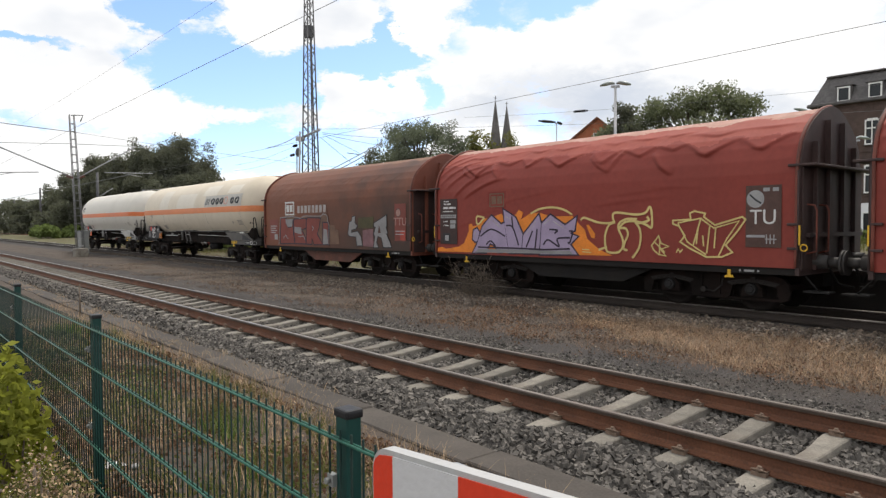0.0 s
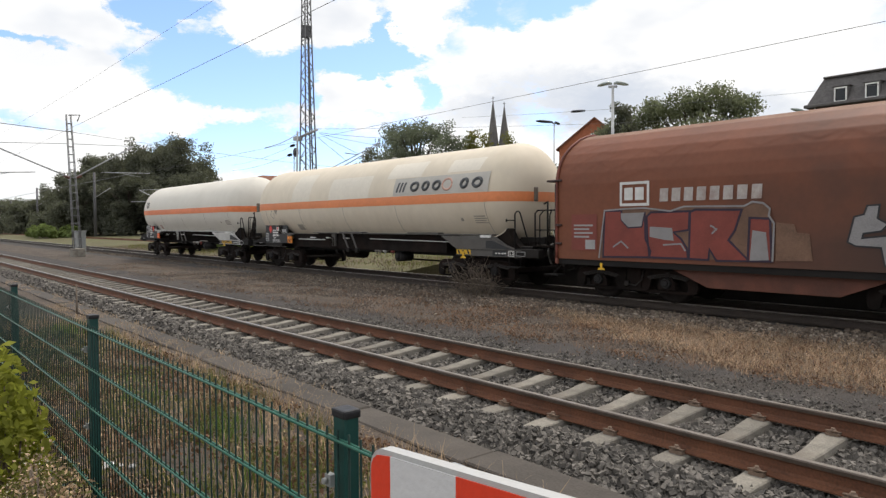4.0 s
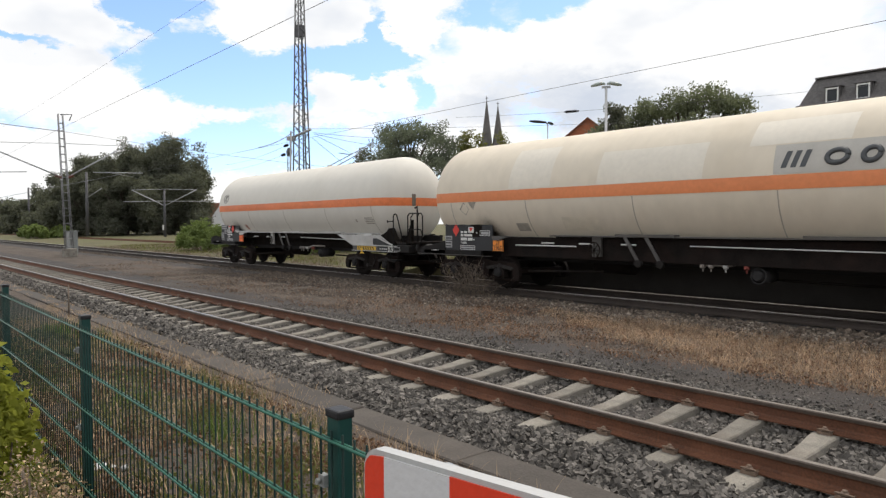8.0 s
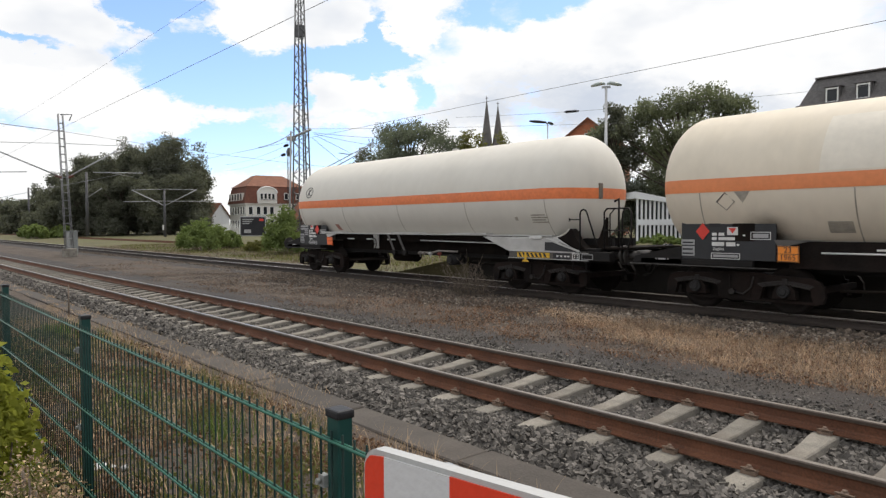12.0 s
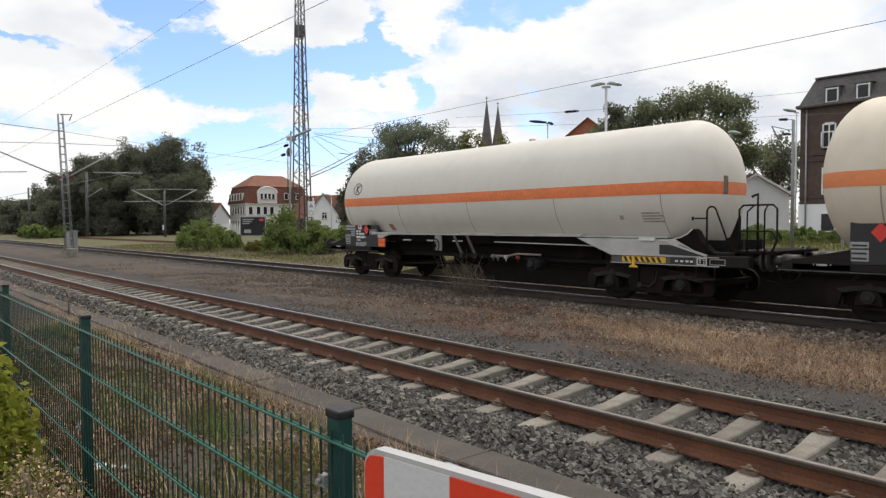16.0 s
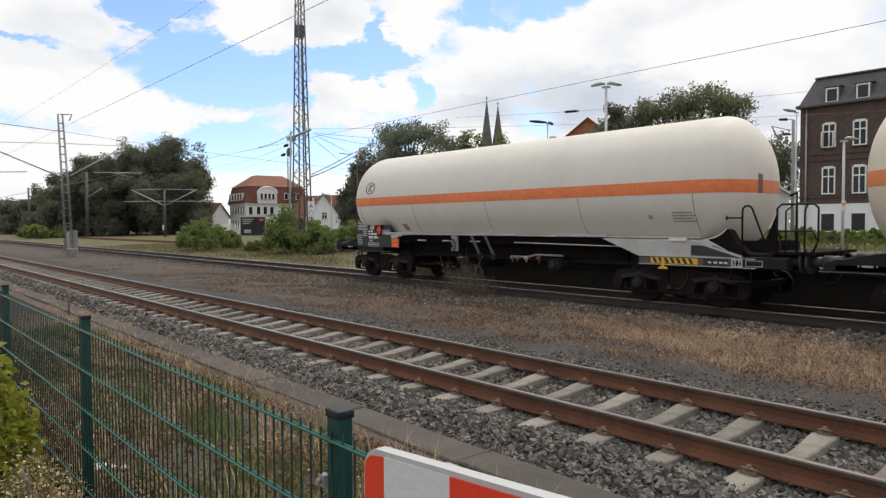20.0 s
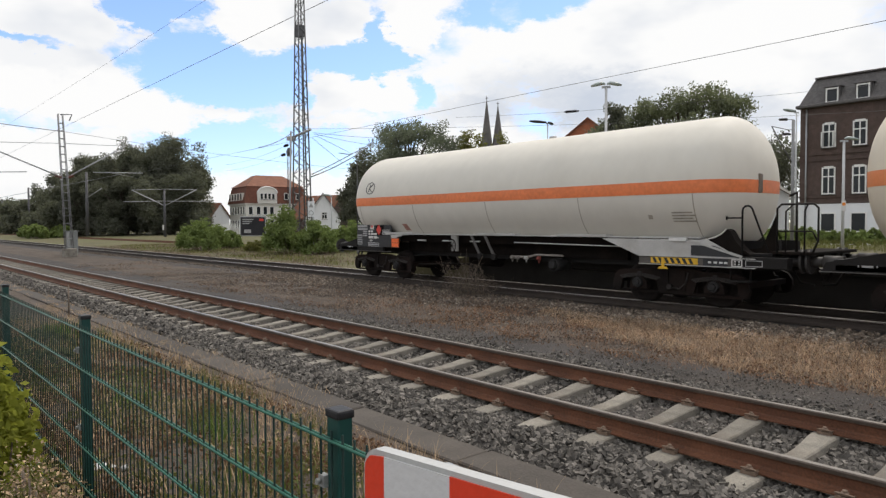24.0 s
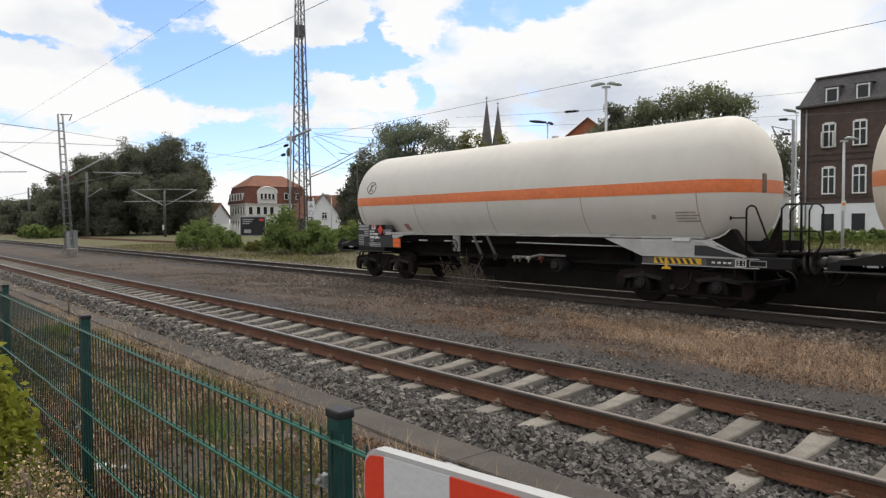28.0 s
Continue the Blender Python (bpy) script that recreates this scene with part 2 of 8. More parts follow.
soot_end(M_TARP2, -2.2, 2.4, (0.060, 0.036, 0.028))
M_FRAMERED = mat("brown_steel_frame", (0.17, 0.048, 0.032), 0.6, vary=0.3, scale=3, dirt=(0.05, 0.03, 0.025), dirt_amount=0.7)
M_ENDWALL = mat("dirty_end_wall", (0.055, 0.03, 0.027), 0.65, vary=0.35, scale=2.5, dirt=(0.03, 0.025, 0.025), dirt_amount=0.6)
M_ENDBROWN = mat("brown_end_paint", (0.205, 0.066, 0.042), 0.6, vary=0.2, scale=2, dirt=(0.12, 0.05, 0.035), dirt_amount=0.5)
M_LILAC = mat("lilac_spray", (0.35, 0.28, 0.41), 0.6, vary=0.15, scale=3)
M_SPRAYORANGE = mat("orange_spray", (0.72, 0.22, 0.025), 0.6, vary=0.2, scale=3)
M_SPRAYCREAM = mat("cream_spray", (0.62, 0.50, 0.20), 0.6, vary=0.15, scale=3)
M_SPRAYDARK = mat("dark_violet_spray", (0.03, 0.018, 0.036), 0.6, vary=0.2, scale=3)
M_SPRAYDULL = mat("dull_olive_spray", (0.15, 0.085, 0.055), 0.6, vary=0.3, scale=3)
M_SPRAYPALE = mat("pale_grey_spray", (0.245, 0.238, 0.24), 0.6, vary=0.2, scale=3)
M_SPRAYMAUVE = mat("mauve_spray", (0.20, 0.10, 0.11), 0.6, vary=0.4, scale=3)
M_SPRAYRED = mat("crimson_spray", (0.20, 0.045, 0.034), 0.6, vary=0.2, scale=3)
M_SPRAYGREEN = mat("green_spray", (0.065, 0.058, 0.022), 0.6, vary=0.3, scale=3)
M_RUST = mat("rusty_rail_side", (0.130, 0.053, 0.027), 0.75, vary=0.4, scale=3, fine=50, dirt=(0.08, 0.035, 0.022), dirt_amount=0.5)
# worn head, made paler so its colour carries the sky's reflection
M_RAILTOP = mat("worn_sky_glint_head", (0.50, 0.46, 0.42), 0.35, 0.45, vary=0.2, scale=3, stretch=(0.2, 3, 1))
M_HEAD = mat("brown_black_rail_head", (0.075, 0.058, 0.047), 0.42, 0.3, vary=0.3, scale=3, fine=50)
M_WORNTOP = mat("worn_running_surface", (0.26, 0.23, 0.20), 0.3, 0.5, vary=0.25, scale=3, stretch=(0.2, 3, 1))
M_CLIP = mat("rusty_clip", (0.19, 0.135, 0.10), 0.7, 0.2, vary=0.3, scale=9)
M_PALESTONE = mat("pale_stone", (0.235, 0.2, 0.165), 0.9, vary=0.25, scale=9, island=0.4)
M_SLEEPER = mat("concrete_sleeper", (0.205, 0.188, 0.16), 0.9, vary=0.35, scale=5, fine=70, bump=0.5, dirt=(0.10, 0.082, 0.066), dirt_amount=0.85, per_object=0.2)
M_STONE = mat("ballast_stone", (0.108, 0.098, 0.087), 0.85, vary=0.3, scale=9, fine=60, island=0.72, bump=0.3)
M_STONEB = mat("brown_ballast_stone", (0.108, 0.085, 0.066), 0.9, vary=0.3, scale=6, island=0.6)
M_GRIT = mat("pale_grit", (0.104, 0.086, 0.072), 0.9, vary=0.3, scale=6, island=0.55)
M_BEDFAR = mat("brown_ballast_bed", (0.068, 0.055, 0.044), 0.95, vary=0.5, scale=3, fine=24, bump=1.0, depth=0.05)
M_GROUND = mat("dry_soil", (0.074, 0.057, 0.045), 0.95, vary=0.55, scale=0.8, fine=30, bump=1.0, depth=0.03, dirt=(0.086, 0.066, 0.048), dirt_amount=0.7)
M_BALLAST = mat("ballast_bed", (0.034, 0.030, 0.027), 0.95, vary=0.5, scale=3, fine=24, bump=1.0, depth=0.05)
M_FINE = mat("fine_grey_grit", (0.046, 0.041, 0.039), 0.95, vary=0.5, scale=1.2, fine=45, bump=0.9, depth=0.02, dirt=(0.070, 0.056, 0.044), dirt_amount=0.6)
M_GRASSGROUND = mat("dry_meadow", (0.098, 0.086, 0.042), 0.95, vary=0.3, scale=0.5, fine=9, bump=0.5, depth=0.05, dirt=(0.10, 0.12, 0.035), dirt_amount=0.7)
M_KERB = mat("grey_kerb_concrete", (0.066, 0.057, 0.049), 0.9, vary=0.3, scale=3, fine=40, bump=0.25, dirt=(0.055, 0.045, 0.038), dirt_amount=0.6, per_object=0.2)
M_DRY = mat("dry_grass", (0.42, 0.298, 0.188), 0.8, vary=0.45, scale=0.9, fine=4, bump=0, island=0.3)
M_DRYRED = mat("red_brown_grass", (0.20, 0.115, 0.068), 0.85, vary=0.3, scale=1.5, fine=4, bump=0, island=0.35)
M_DRYGREY = mat("grey_brown_stalks", (0.175, 0.130, 0.096), 0.8, vary=0.2, scale=1, fine=4, bump=0, island=0.4)
M_STRAW = mat("straw_stalk", (0.39, 0.275, 0.165), 0.8, vary=0.2, scale=1, fine=4, bump=0, island=0.35)
M_TWIG = mat("dry_twig", (0.165, 0.13, 0.10), 0.85, vary=0.2)
M_GRASS = leaf_mat("green_grass", (0.125, 0.125, 0.045))
M_TUFT = leaf_mat("fresh_grass", (0.10, 0.15, 0.035))
M_SCRUB = leaf_mat("scrub_leaves", (0.15, 0.15, 0.10), glow=0.45)
M_DOCK = leaf_mat("reddish_weed_leaves", (0.135, 0.078, 0.052))
# edge concrete coloured near black for the shade behind the train
M_PLATFORM = mat("shade_dark_edge_concrete", (0.03, 0.027, 0.025), 0.9, vary=0.3, scale=2)
# rail rust darkened to near black for the train's shade
M_FARRUST = mat("shade_dark_rail", (0.034, 0.025, 0.020), 0.75, vary=0.3, scale=3)
M_LEAF = leaf_mat("tree_leaves", (0.150, 0.162, 0.112), glow=0.45)
M_LEAFD = leaf_mat("dark_tree_leaves", (0.118, 0.122, 0.100), glow=0.42)
M_SPIRE = mat("grey_spire_stone", (0.118, 0.110, 0.108), 0.9, vary=0.35, scale=0.25, fine=2)
M_LEAFO = leaf_mat("olive_leaves", (0.145, 0.142, 0.056), glow=0.4)
M_LEAFM = leaf_mat("cool_green_leaves", (0.150, 0.165, 0.138), glow=0.45)
M_BUSH = leaf_mat("bush_leaves", (0.155, 0.195, 0.075), glow=0.40)
M_LIME = leaf_mat("lime_leaves", (0.24, 0.25, 0.05), glow=0.5)
M_BARK = mat("bark", (0.08, 0.062, 0.05), 0.9, vary=0.3, scale=3, bump=0.5)
M_GREEN = mat("green_coated_steel", (0.006, 0.052, 0.045), 0.42, vary=0.12, scale=5, fine=30, bump=0.05, dirt=(0.02, 0.07, 0.06), dirt_amount=0.4)
M_GREENWIRE = mat("green_coated_wire", (0.018, 0.105, 0.072), 0.4, vary=0.1, scale=8)
M_ROD = mat("dark_green_rod", (0.006, 0.022, 0.018), 0.6, vary=0.1, scale=8, spec=0.2)
M_CAP = mat("black_plastic_cap", (0.012, 0.012, 0.014), 0.5, vary=0.2)
M_GALV = mat("galvanised_steel", (0.33, 0.34, 0.35), 0.45, 0.5, vary=0.2, scale=4)
M_MAST = mat("weathered_mast_steel", (0.085, 0.085, 0.09), 0.6, 0.2, vary=0.25, scale=2)
M_PALEMAST = mat("pale_mast_steel", (0.23, 0.235, 0.24), 0.6, 0.2, vary=0.25, scale=2)
M_TOWER = mat("grey_tower_steel", (0.135, 0.135, 0.14), 0.6, 0.2, vary=0.3, scale=2)
M_ARM = mat("pale_arm_tube", (0.34, 0.35, 0.36), 0.5, 0.2, vary=0.15)
M_WIRE = mat("copper_wire", (0.13, 0.135, 0.14), 0.6, 0.2, vary=0.1)
M_SIGNW = mat("reflective_white", (0.62, 0.62, 0.62), 0.45, vary=0.03, scale=5)
M_SIGNR = mat("reflective_red", (0.72, 0.055, 0.022), 0.42, vary=0.05, scale=5)
M_SIGNFRAME = mat("white_plastic_edge", (0.45, 0.45, 0.44), 0.4, vary=0.04)
M_BRICK = mat("dark_brick", (0.095, 0.066, 0.057), 0.9, vary=0.3, scale=3, fine=14, bump=0.4, dirt=(0.07, 0.055, 0.05), dirt_amount=0.6)
M_SLATE = mat("slate_roof", (0.100, 0.094, 0.093), 0.7, vary=0.3, scale=3, fine=10, bump=0.3)
M_WALLW = mat("white_render", (0.74, 0.75, 0.77), 0.85, vary=0.06, scale=1.5)
M_WALLC = mat("cream_render", (0.70, 0.68, 0.64), 0.85, vary=0.08, scale=1.0)
M_TILE = mat("orange_roof_tiles", (0.19, 0.078, 0.045), 0.8, vary=0.25, scale=1.5, fine=8, bump=0.4, dirt=(0.13, 0.055, 0.035), dirt_amount=0.5)
M_TILEDARK = mat("old_red_roof_tiles", (0.15, 0.058, 0.038), 0.85, vary=0.25, scale=1.5, fine=8, bump=0.4, dirt=(0.10, 0.05, 0.035), dirt_amount=0.6)
M_LAMPPOLE = mat("pale_painted_pole", (0.50, 0.51, 0.52), 0.5, vary=0.1, scale=4)
M_FLOWER = mat("pale_dry_flowers", (0.55, 0.52, 0.40), 0.8, vary=0.2, scale=4, bump=0, island=0.3)
M_REDBRICK = mat("orange_brick", (0.36, 0.12, 0.06), 0.85, vary=0.2, scale=2, fine=10)
M_WFRAME = mat("white_window_frame", (0.76, 0.76, 0.74), 0.5, vary=0.05)
M_GLASS = mat("window_glass", (0.022, 0.025, 0.028), 0.08, vary=0.2, scale=1, spec=0.3)
M_STONEGREY = mat("church_stone", (0.12, 0.115, 0.115), 0.9, vary=0.3, scale=0.2, fine=1.5)
M_POSTER = mat("dark_poster", (0.022, 0.022, 0.026), 0.8, vary=0.3, scale=0.8)
M_BOX = mat("grey_cabinet_paint", (0.24, 0.25, 0.24), 0.6, vary=0.12)
M_LAMPGLASS = mat("lamp_cover", (0.34, 0.39, 0.385), 0.3, vary=0.06)


def stain_mat(name, color, scale, lo, hi, stretch=(1, 1, 1), centre=None, reach=1.0):
    """Dirt that covers a surface in ragged patches, or spreads round a centre."""
    m = mat(name, color, 0.8, vary=0.4, scale=scale * 2)
    nt = m.node_tree
    b, out = nt.nodes["Principled BSDF"], nt.nodes["Material Output"]
    co, mp, n = nt.nodes.new("ShaderNodeTexCoord"), nt.nodes.new("ShaderNodeMapping"), nt.nodes.new("ShaderNodeTexNoise")
    mp.inputs["Scale"].default_value = stretch
    n.inputs["Scale"].default_value = scale; n.inputs["Detail"].default_value = 8; n.inputs["Roughness"].default_value = 0.65
    r = nt.nodes.new("ShaderNodeMapRange"); r.inputs["From Min"].default_value, r.inputs["From Max"].default_value = lo, hi
    tr, mx = nt.nodes.new("ShaderNodeBsdfTransparent"), nt.nodes.new("ShaderNodeMixShader")
    nt.links.new(co.outputs["Object"], mp.inputs[0]); nt.links.new(mp.outputs[0], n.inputs["Vector"]); nt.links.new(n.outputs["Fac"], r.inputs["Value"])
    cover = r.outputs[0]
    if centre:
        d, f, mu = nt.nodes.new("ShaderNodeVectorMath"), nt.nodes.new("ShaderNodeMapRange"), nt.nodes.new("ShaderNodeMath")
        d.operation, f.interpolation_type, mu.operation = "DISTANCE", "SMOOTHSTEP", "MULTIPLY"
        d.inputs[1].default_value = centre
        f.inputs["From Min"].default_value, f.inputs["From Max"].default_value = 0.0, reach
        f.inputs["To Min"].default_value, f.inputs["To Max"].default_value = 1.0, 0.0
        nt.links.new(co.outputs["Object"], d.inputs[0]); nt.links.new(d.outputs["Value"], f.inputs["Value"])
        nt.links.new(cover, mu.inputs[0]); nt.links.new(f.outputs[0], mu.inputs[1])
        cover = mu.outputs[0]
    nt.links.new(cover, mx.inputs[0]); nt.links.new(tr.outputs[0], mx.inputs[1]); nt.links.new(b.outputs[0], mx.inputs[2]); nt.links.new(mx.outputs[0], out.inputs["Surface"])
    return m


M_SOOTA = stain_mat("soot_by_the_board", (0.05, 0.04, 0.032), 2.0, 0.22, 0.55, centre=(-4.75, -1.0, 1.62), reach=0.65)
M_RUSTSTAIN = stain_mat("rust_stain", (0.16, 0.075, 0.04), 2.2, 0.40, 0.72)


# ---- mesh helpers ----
def part(name, bm, material, parent=None, label=""):
    me = bpy.data.meshes.new(name)
    bm.normal_update()
    bm.to_mesh(me)
    bm.free()
    me.materials.append(material)
    ob = new(name, me)
    if parent:
        ob.parent = parent
    if label:
        ob["label"] = label
    return ob


def share(name, ob, parent, m):
    """Another object on the same mesh as ob."""
    o = new(name, ob.data)
    o.parent = parent
    o.matrix_basis = m
    return o


def thing(name, m, label, category, group="", kind=""):
    e = new(name)
    e.empty_display_size = 0.3
    e.matrix_basis = m
    return tagged(e, label, category, group, kind)


def B():
    return bmesh.new()


def box(bm, c, s, m=None):
    vs = []
    for i in range(8):
        v = Vector((c[0] + s[0] * (0.5 if i & 1 else -0.5), c[1] + s[1] * (0.5 if i & 2 else -0.5), c[2] + s[2] * (0.5 if i & 4 else -0.5)))
        vs.append(bm.verts.new(m @ v if m else v))
    for f in ((0, 2, 3, 1), (4, 5, 7, 6), (0, 1, 5, 4), (2, 6, 7, 3), (0, 4, 6, 2), (1, 3, 7, 5)):
        bm.faces.new([vs[k] for k in f])
    return bm


def bevel(bm, w, seg=1):
    bmesh.ops.bevel(bm, geom=list(bm.edges), offset=w, segments=seg, affect="EDGES", profile=0.6)
    return bm


def cyl(bm, a, b, r, n=10, r2=None, caps=True):
    a, b = Vector(a), Vector(b)
    d = (b - a).normalized()
    u = d.orthogonal().normalized()
    w = d.cross(u)
    r2 = r if r2 is None else r2
    ra, rb = [], []
    for i in range(n):
        t = 2 * math.pi * i / n
        o = u * math.cos(t) + w * math.sin(t)
        ra.append(bm.verts.new(a + o * r)); rb.append(bm.verts.new(b + o * r2))
    for i in range(n):
        f = bm.faces.new((ra[i], ra[(i + 1) % n], rb[(i + 1) % n], rb[i])); f.smooth = True
    if caps:
        bm.faces.new(ra[::-1]); bm.faces.new(rb)
    return bm


def tube(bm, pts, r, n=6):
    """One bent bar along the points."""
    P = [Vector(q) for q in pts]
    dirs = [(b - a).normalized() for a, b in zip(P, P[1:]) if (b - a).length > 1e-6]
    P = [P[0]] + [b for a, b in zip(P, P[1:]) if (b - a).length > 1e-6]
    u = dirs[0].orthogonal().normalized()
    rings = []
    for k, q in enumerate(P):
        d = dirs[0] if k == 0 else dirs[-1] if k == len(P) - 1 else (dirs[k - 1] + dirs[k]).normalized()
        if d.length < 0.1:
            d = dirs[k]
        u = (u - d * u.dot(d)).normalized()
        w = d.cross(u)
        rings.append([bm.verts.new(q + (u * math.cos(2 * math.pi * i / n) + w * math.sin(2 * math.pi * i / n)) * r) for i in range(n)])
    for ra, rb in zip(rings, rings[1:]):
        for i in range(n):
            bm.faces.new((ra[i], ra[(i + 1) % n], rb[(i + 1) % n], rb[i])).smooth = True
    bm.faces.new(rings[0][::-1]); bm.faces.new(rings[-1])
    return bm


def bbox(bm, c, s, w):
    """A box with its own bevelled edges, added to bm."""
    t = bevel(box(bmesh.new(), c, s), w)
    me = bpy.data.meshes.new("tmp")
    t.to_mesh(me)
    t.free()
    bm.from_mesh(me)
    bpy.data.meshes.remove(me)
    return bm


def arc(c, r, a0, a1, n, axis="y"):
    out = []
    for i in range(n + 1):
        t = radians(a0 + (a1 - a0) * i / n)
        out.append((c[0] + r * math.cos(t), c[1], c[2] + r * math.sin(t)) if axis == "y" else (c[0], c[1] + r * math.cos(t), c[2] + r * math.sin(t)))
    return out


def prism(bm, prof, x0, x1, smooth=False, axis="x"):
    """A closed outline, given across, drawn out along an axis."""
    def at(u, v, t):
        return (t, u, v) if axis == "x" else (u, t, v)
    a = [bm.verts.new(at(u, v, x0)) for u, v in prof]
    b = [bm.verts.new(at(u, v, x1)) for u, v in prof]
    n = len(prof)
    for i in range(n):
        f = bm.faces.new((a[i], a[(i + 1) % n], b[(i + 1) % n], b[i])); f.smooth = smooth
    bm.faces.new(a[::-1]); bm.faces.new(b)
    bmesh.ops.recalc_face_normals(bm, faces=list(bm.faces))
    return bm


def lathe_x(bm, prof, zc, n=48):
    """prof: (x, radius) pairs along the x axis."""
    rings = []
    for x, r in prof:
        if r < 1e-4:
            rings.append([bm.verts.new((x, 0, zc))])
        else:
            rings.append([bm.verts.new((x, r * math.cos(2 * math.pi * i / n), zc + r * math.sin(2 * math.pi * i / n))) for i in range(n)])
    for a, b in zip(rings, rings[1:]):
        for i in range(n):
            j = (i + 1) % n
            q = [a[i % len(a)], a[j % len(a)], b[j % len(b)], b[i % len(b)]]
            q = list(dict.fromkeys(q))
            f = bm.faces.new(q); f.smooth = True
    bmesh.ops.recalc_face_normals(bm, faces=list(bm.faces))
    return bm


def loose(name, verts, faces, material, parent=None):
    me = bpy.data.meshes.new(name)
    me.from_pydata([tuple(v) for v in verts] if not isinstance(verts, list) else verts, [], faces)
    me.materials.append(material)
    ob = new(name, me)
    if parent:
        ob.parent = parent
    return ob


def plate(bm, pts, y, thick=0.006, out=-1):
    """A thin plate on a side wall: its outline in x and z, lying at y and reaching out."""
    prism(bm, [(x, z) for x, z in pts], y, y + out * thick, axis="y")
    return bm


def rect(x0, z0, x1, z1):
    return [(x0, z0), (x1, z0), (x1, z1), (x0, z1)]


def lettering(name, text, size, m, material, parent, label="", depth=0.003):
    cu = bpy.data.curves.new(name, "FONT")
    cu.body, cu.size, cu.extrude = text, size, depth
    cu.align_x, cu.align_y = "CENTER", "CENTER"
    tmp = bpy.data.objects.new("tmp", cu)
    scene.collection.objects.link(tmp)
    me = bpy.data.meshes.new_from_object(tmp.evaluated_get(bpy.context.evaluated_depsgraph_get()))
    bpy.data.objects.remove(tmp)
    me.materials.clear(); me.materials.append(material)
    ob = new(name, me)
    ob.parent, ob.matrix_basis = parent, m
    if label:
        ob["label"] = label
    return ob


SIDE = pose(0, 0, 0, 90, 0, 0)  # writing that faces the camera's side of the line
# ---- the ground, one sheet to the horizon ----
NEAR_Y, TRACK_Y = 6.12, 14.6  # middle lines of the two tracks
PITCH, PHASE = 0.686, -8.61   # sleepers of the near track


def ground_z(x, y):
    """Height of the ground over rail level, by its distance from the camera's side."""
    pts = ((-400, 0.12), (0.2, 0.12), (1.0, 0.08), (3.55, -0.27), (4.4, -0.30), (7.9, -0.26), (12.0, -0.24), (12.9, -0.2), (16.6, -0.2), (18.0, -0.3), (24, -0.25), (38, 0.1), (48, 0.25), (140, 0.4), (3000, 1.0))
    for (a, za), (b, zb) in zip(pts, pts[1:]):
        if a <= y <= b:
            return za + (zb - za) * (y - a) / (b - a)
    return 0.1


def build_ground():
    xs = [-3000, -900, -400, -200, -120, -80, -60] + [-50 + 0.5 * k for k in range(109)] + [10, 20, 60, 200, 900, 3000]
    ys = [-400, -100, -20, -4, 0.2, 1.0] + [1.3 + 0.3 * k for k in range(8)] + [3.7, 4.4, 5.0, 7.0, 7.9] + [8.3 + 0.4 * k for k in range(12)] + [13.2, 16.0, 16.6, 18, 20, 24, 29, 34, 40, 48, 70, 140, 400, 1200, 3000]
    vs, fs = [], []
    for y in ys:
        for x in xs:
            j = noise.noise((x * 0.9, y * 0.9, 0)) * 0.035 if abs(x) < 52 and 0 < y < 30 else 0
            vs.append((x, y, ground_z(x, y) + j))
    n = len(xs)
    for j in range(len(ys) - 1):
        for i in range(n - 1):
            fs.append((j * n + i, j * n + i + 1, (j + 1) * n + i + 1, (j + 1) * n + i))
    g = loose("ground", vs, fs, M_GROUND)
    g.data.materials.append(M_FINE); g.data.materials.append(M_GRASSGROUND)
    for k, f in enumerate(g.data.polygons):
        y = ys[k // (n - 1)]
        f.material_index = 1 if 4.4 <= y < 9.0 or 12.0 <= y < 18 else 2 if y >= 18 else 0
        f.use_smooth = True
    return tagged(g, "dry soil with grey grit and yellowed grass beside the tracks", "ground", kind="structure")


build_ground()


def rail_profile():
    half = [(0.075, -0.172), (0.075, -0.160), (0.02, -0.142), (0.0085, -0.12), (0.0085, -0.05), (0.036, -0.036), (0.036, -0.006), (0.028, 0.0)]
    return half + [(-y, z) for y, z in half[::-1]]


def track_bed(name, yc, label, material=None):
    prof = [(yc - 1.95, -0.36), (yc - 1.5, -0.23), (yc - 1.15, -0.22), (yc - 1.0, -0.245), (yc - 0.75, -0.245), (yc - 0.5, -0.285), (yc + 0.5, -0.285), (yc + 0.75, -0.245), (yc + 1.0, -0.245), (yc + 1.15, -0.22), (yc + 1.5, -0.23), (yc + 1.95, -0.36)]
    bm = prism(B(), prof, -320, 60)
    return tagged(part(name, bm, material or M_BALLAST), label, "track bed", kind="structure")


bed_near = track_bed("track_bed_near", NEAR_Y, "grey crushed-stone track bed of the rusty siding")
bed_far = track_bed("track_bed_far", TRACK_Y, "brown-grey crushed-stone bed under the freight train", M_BEDFAR)


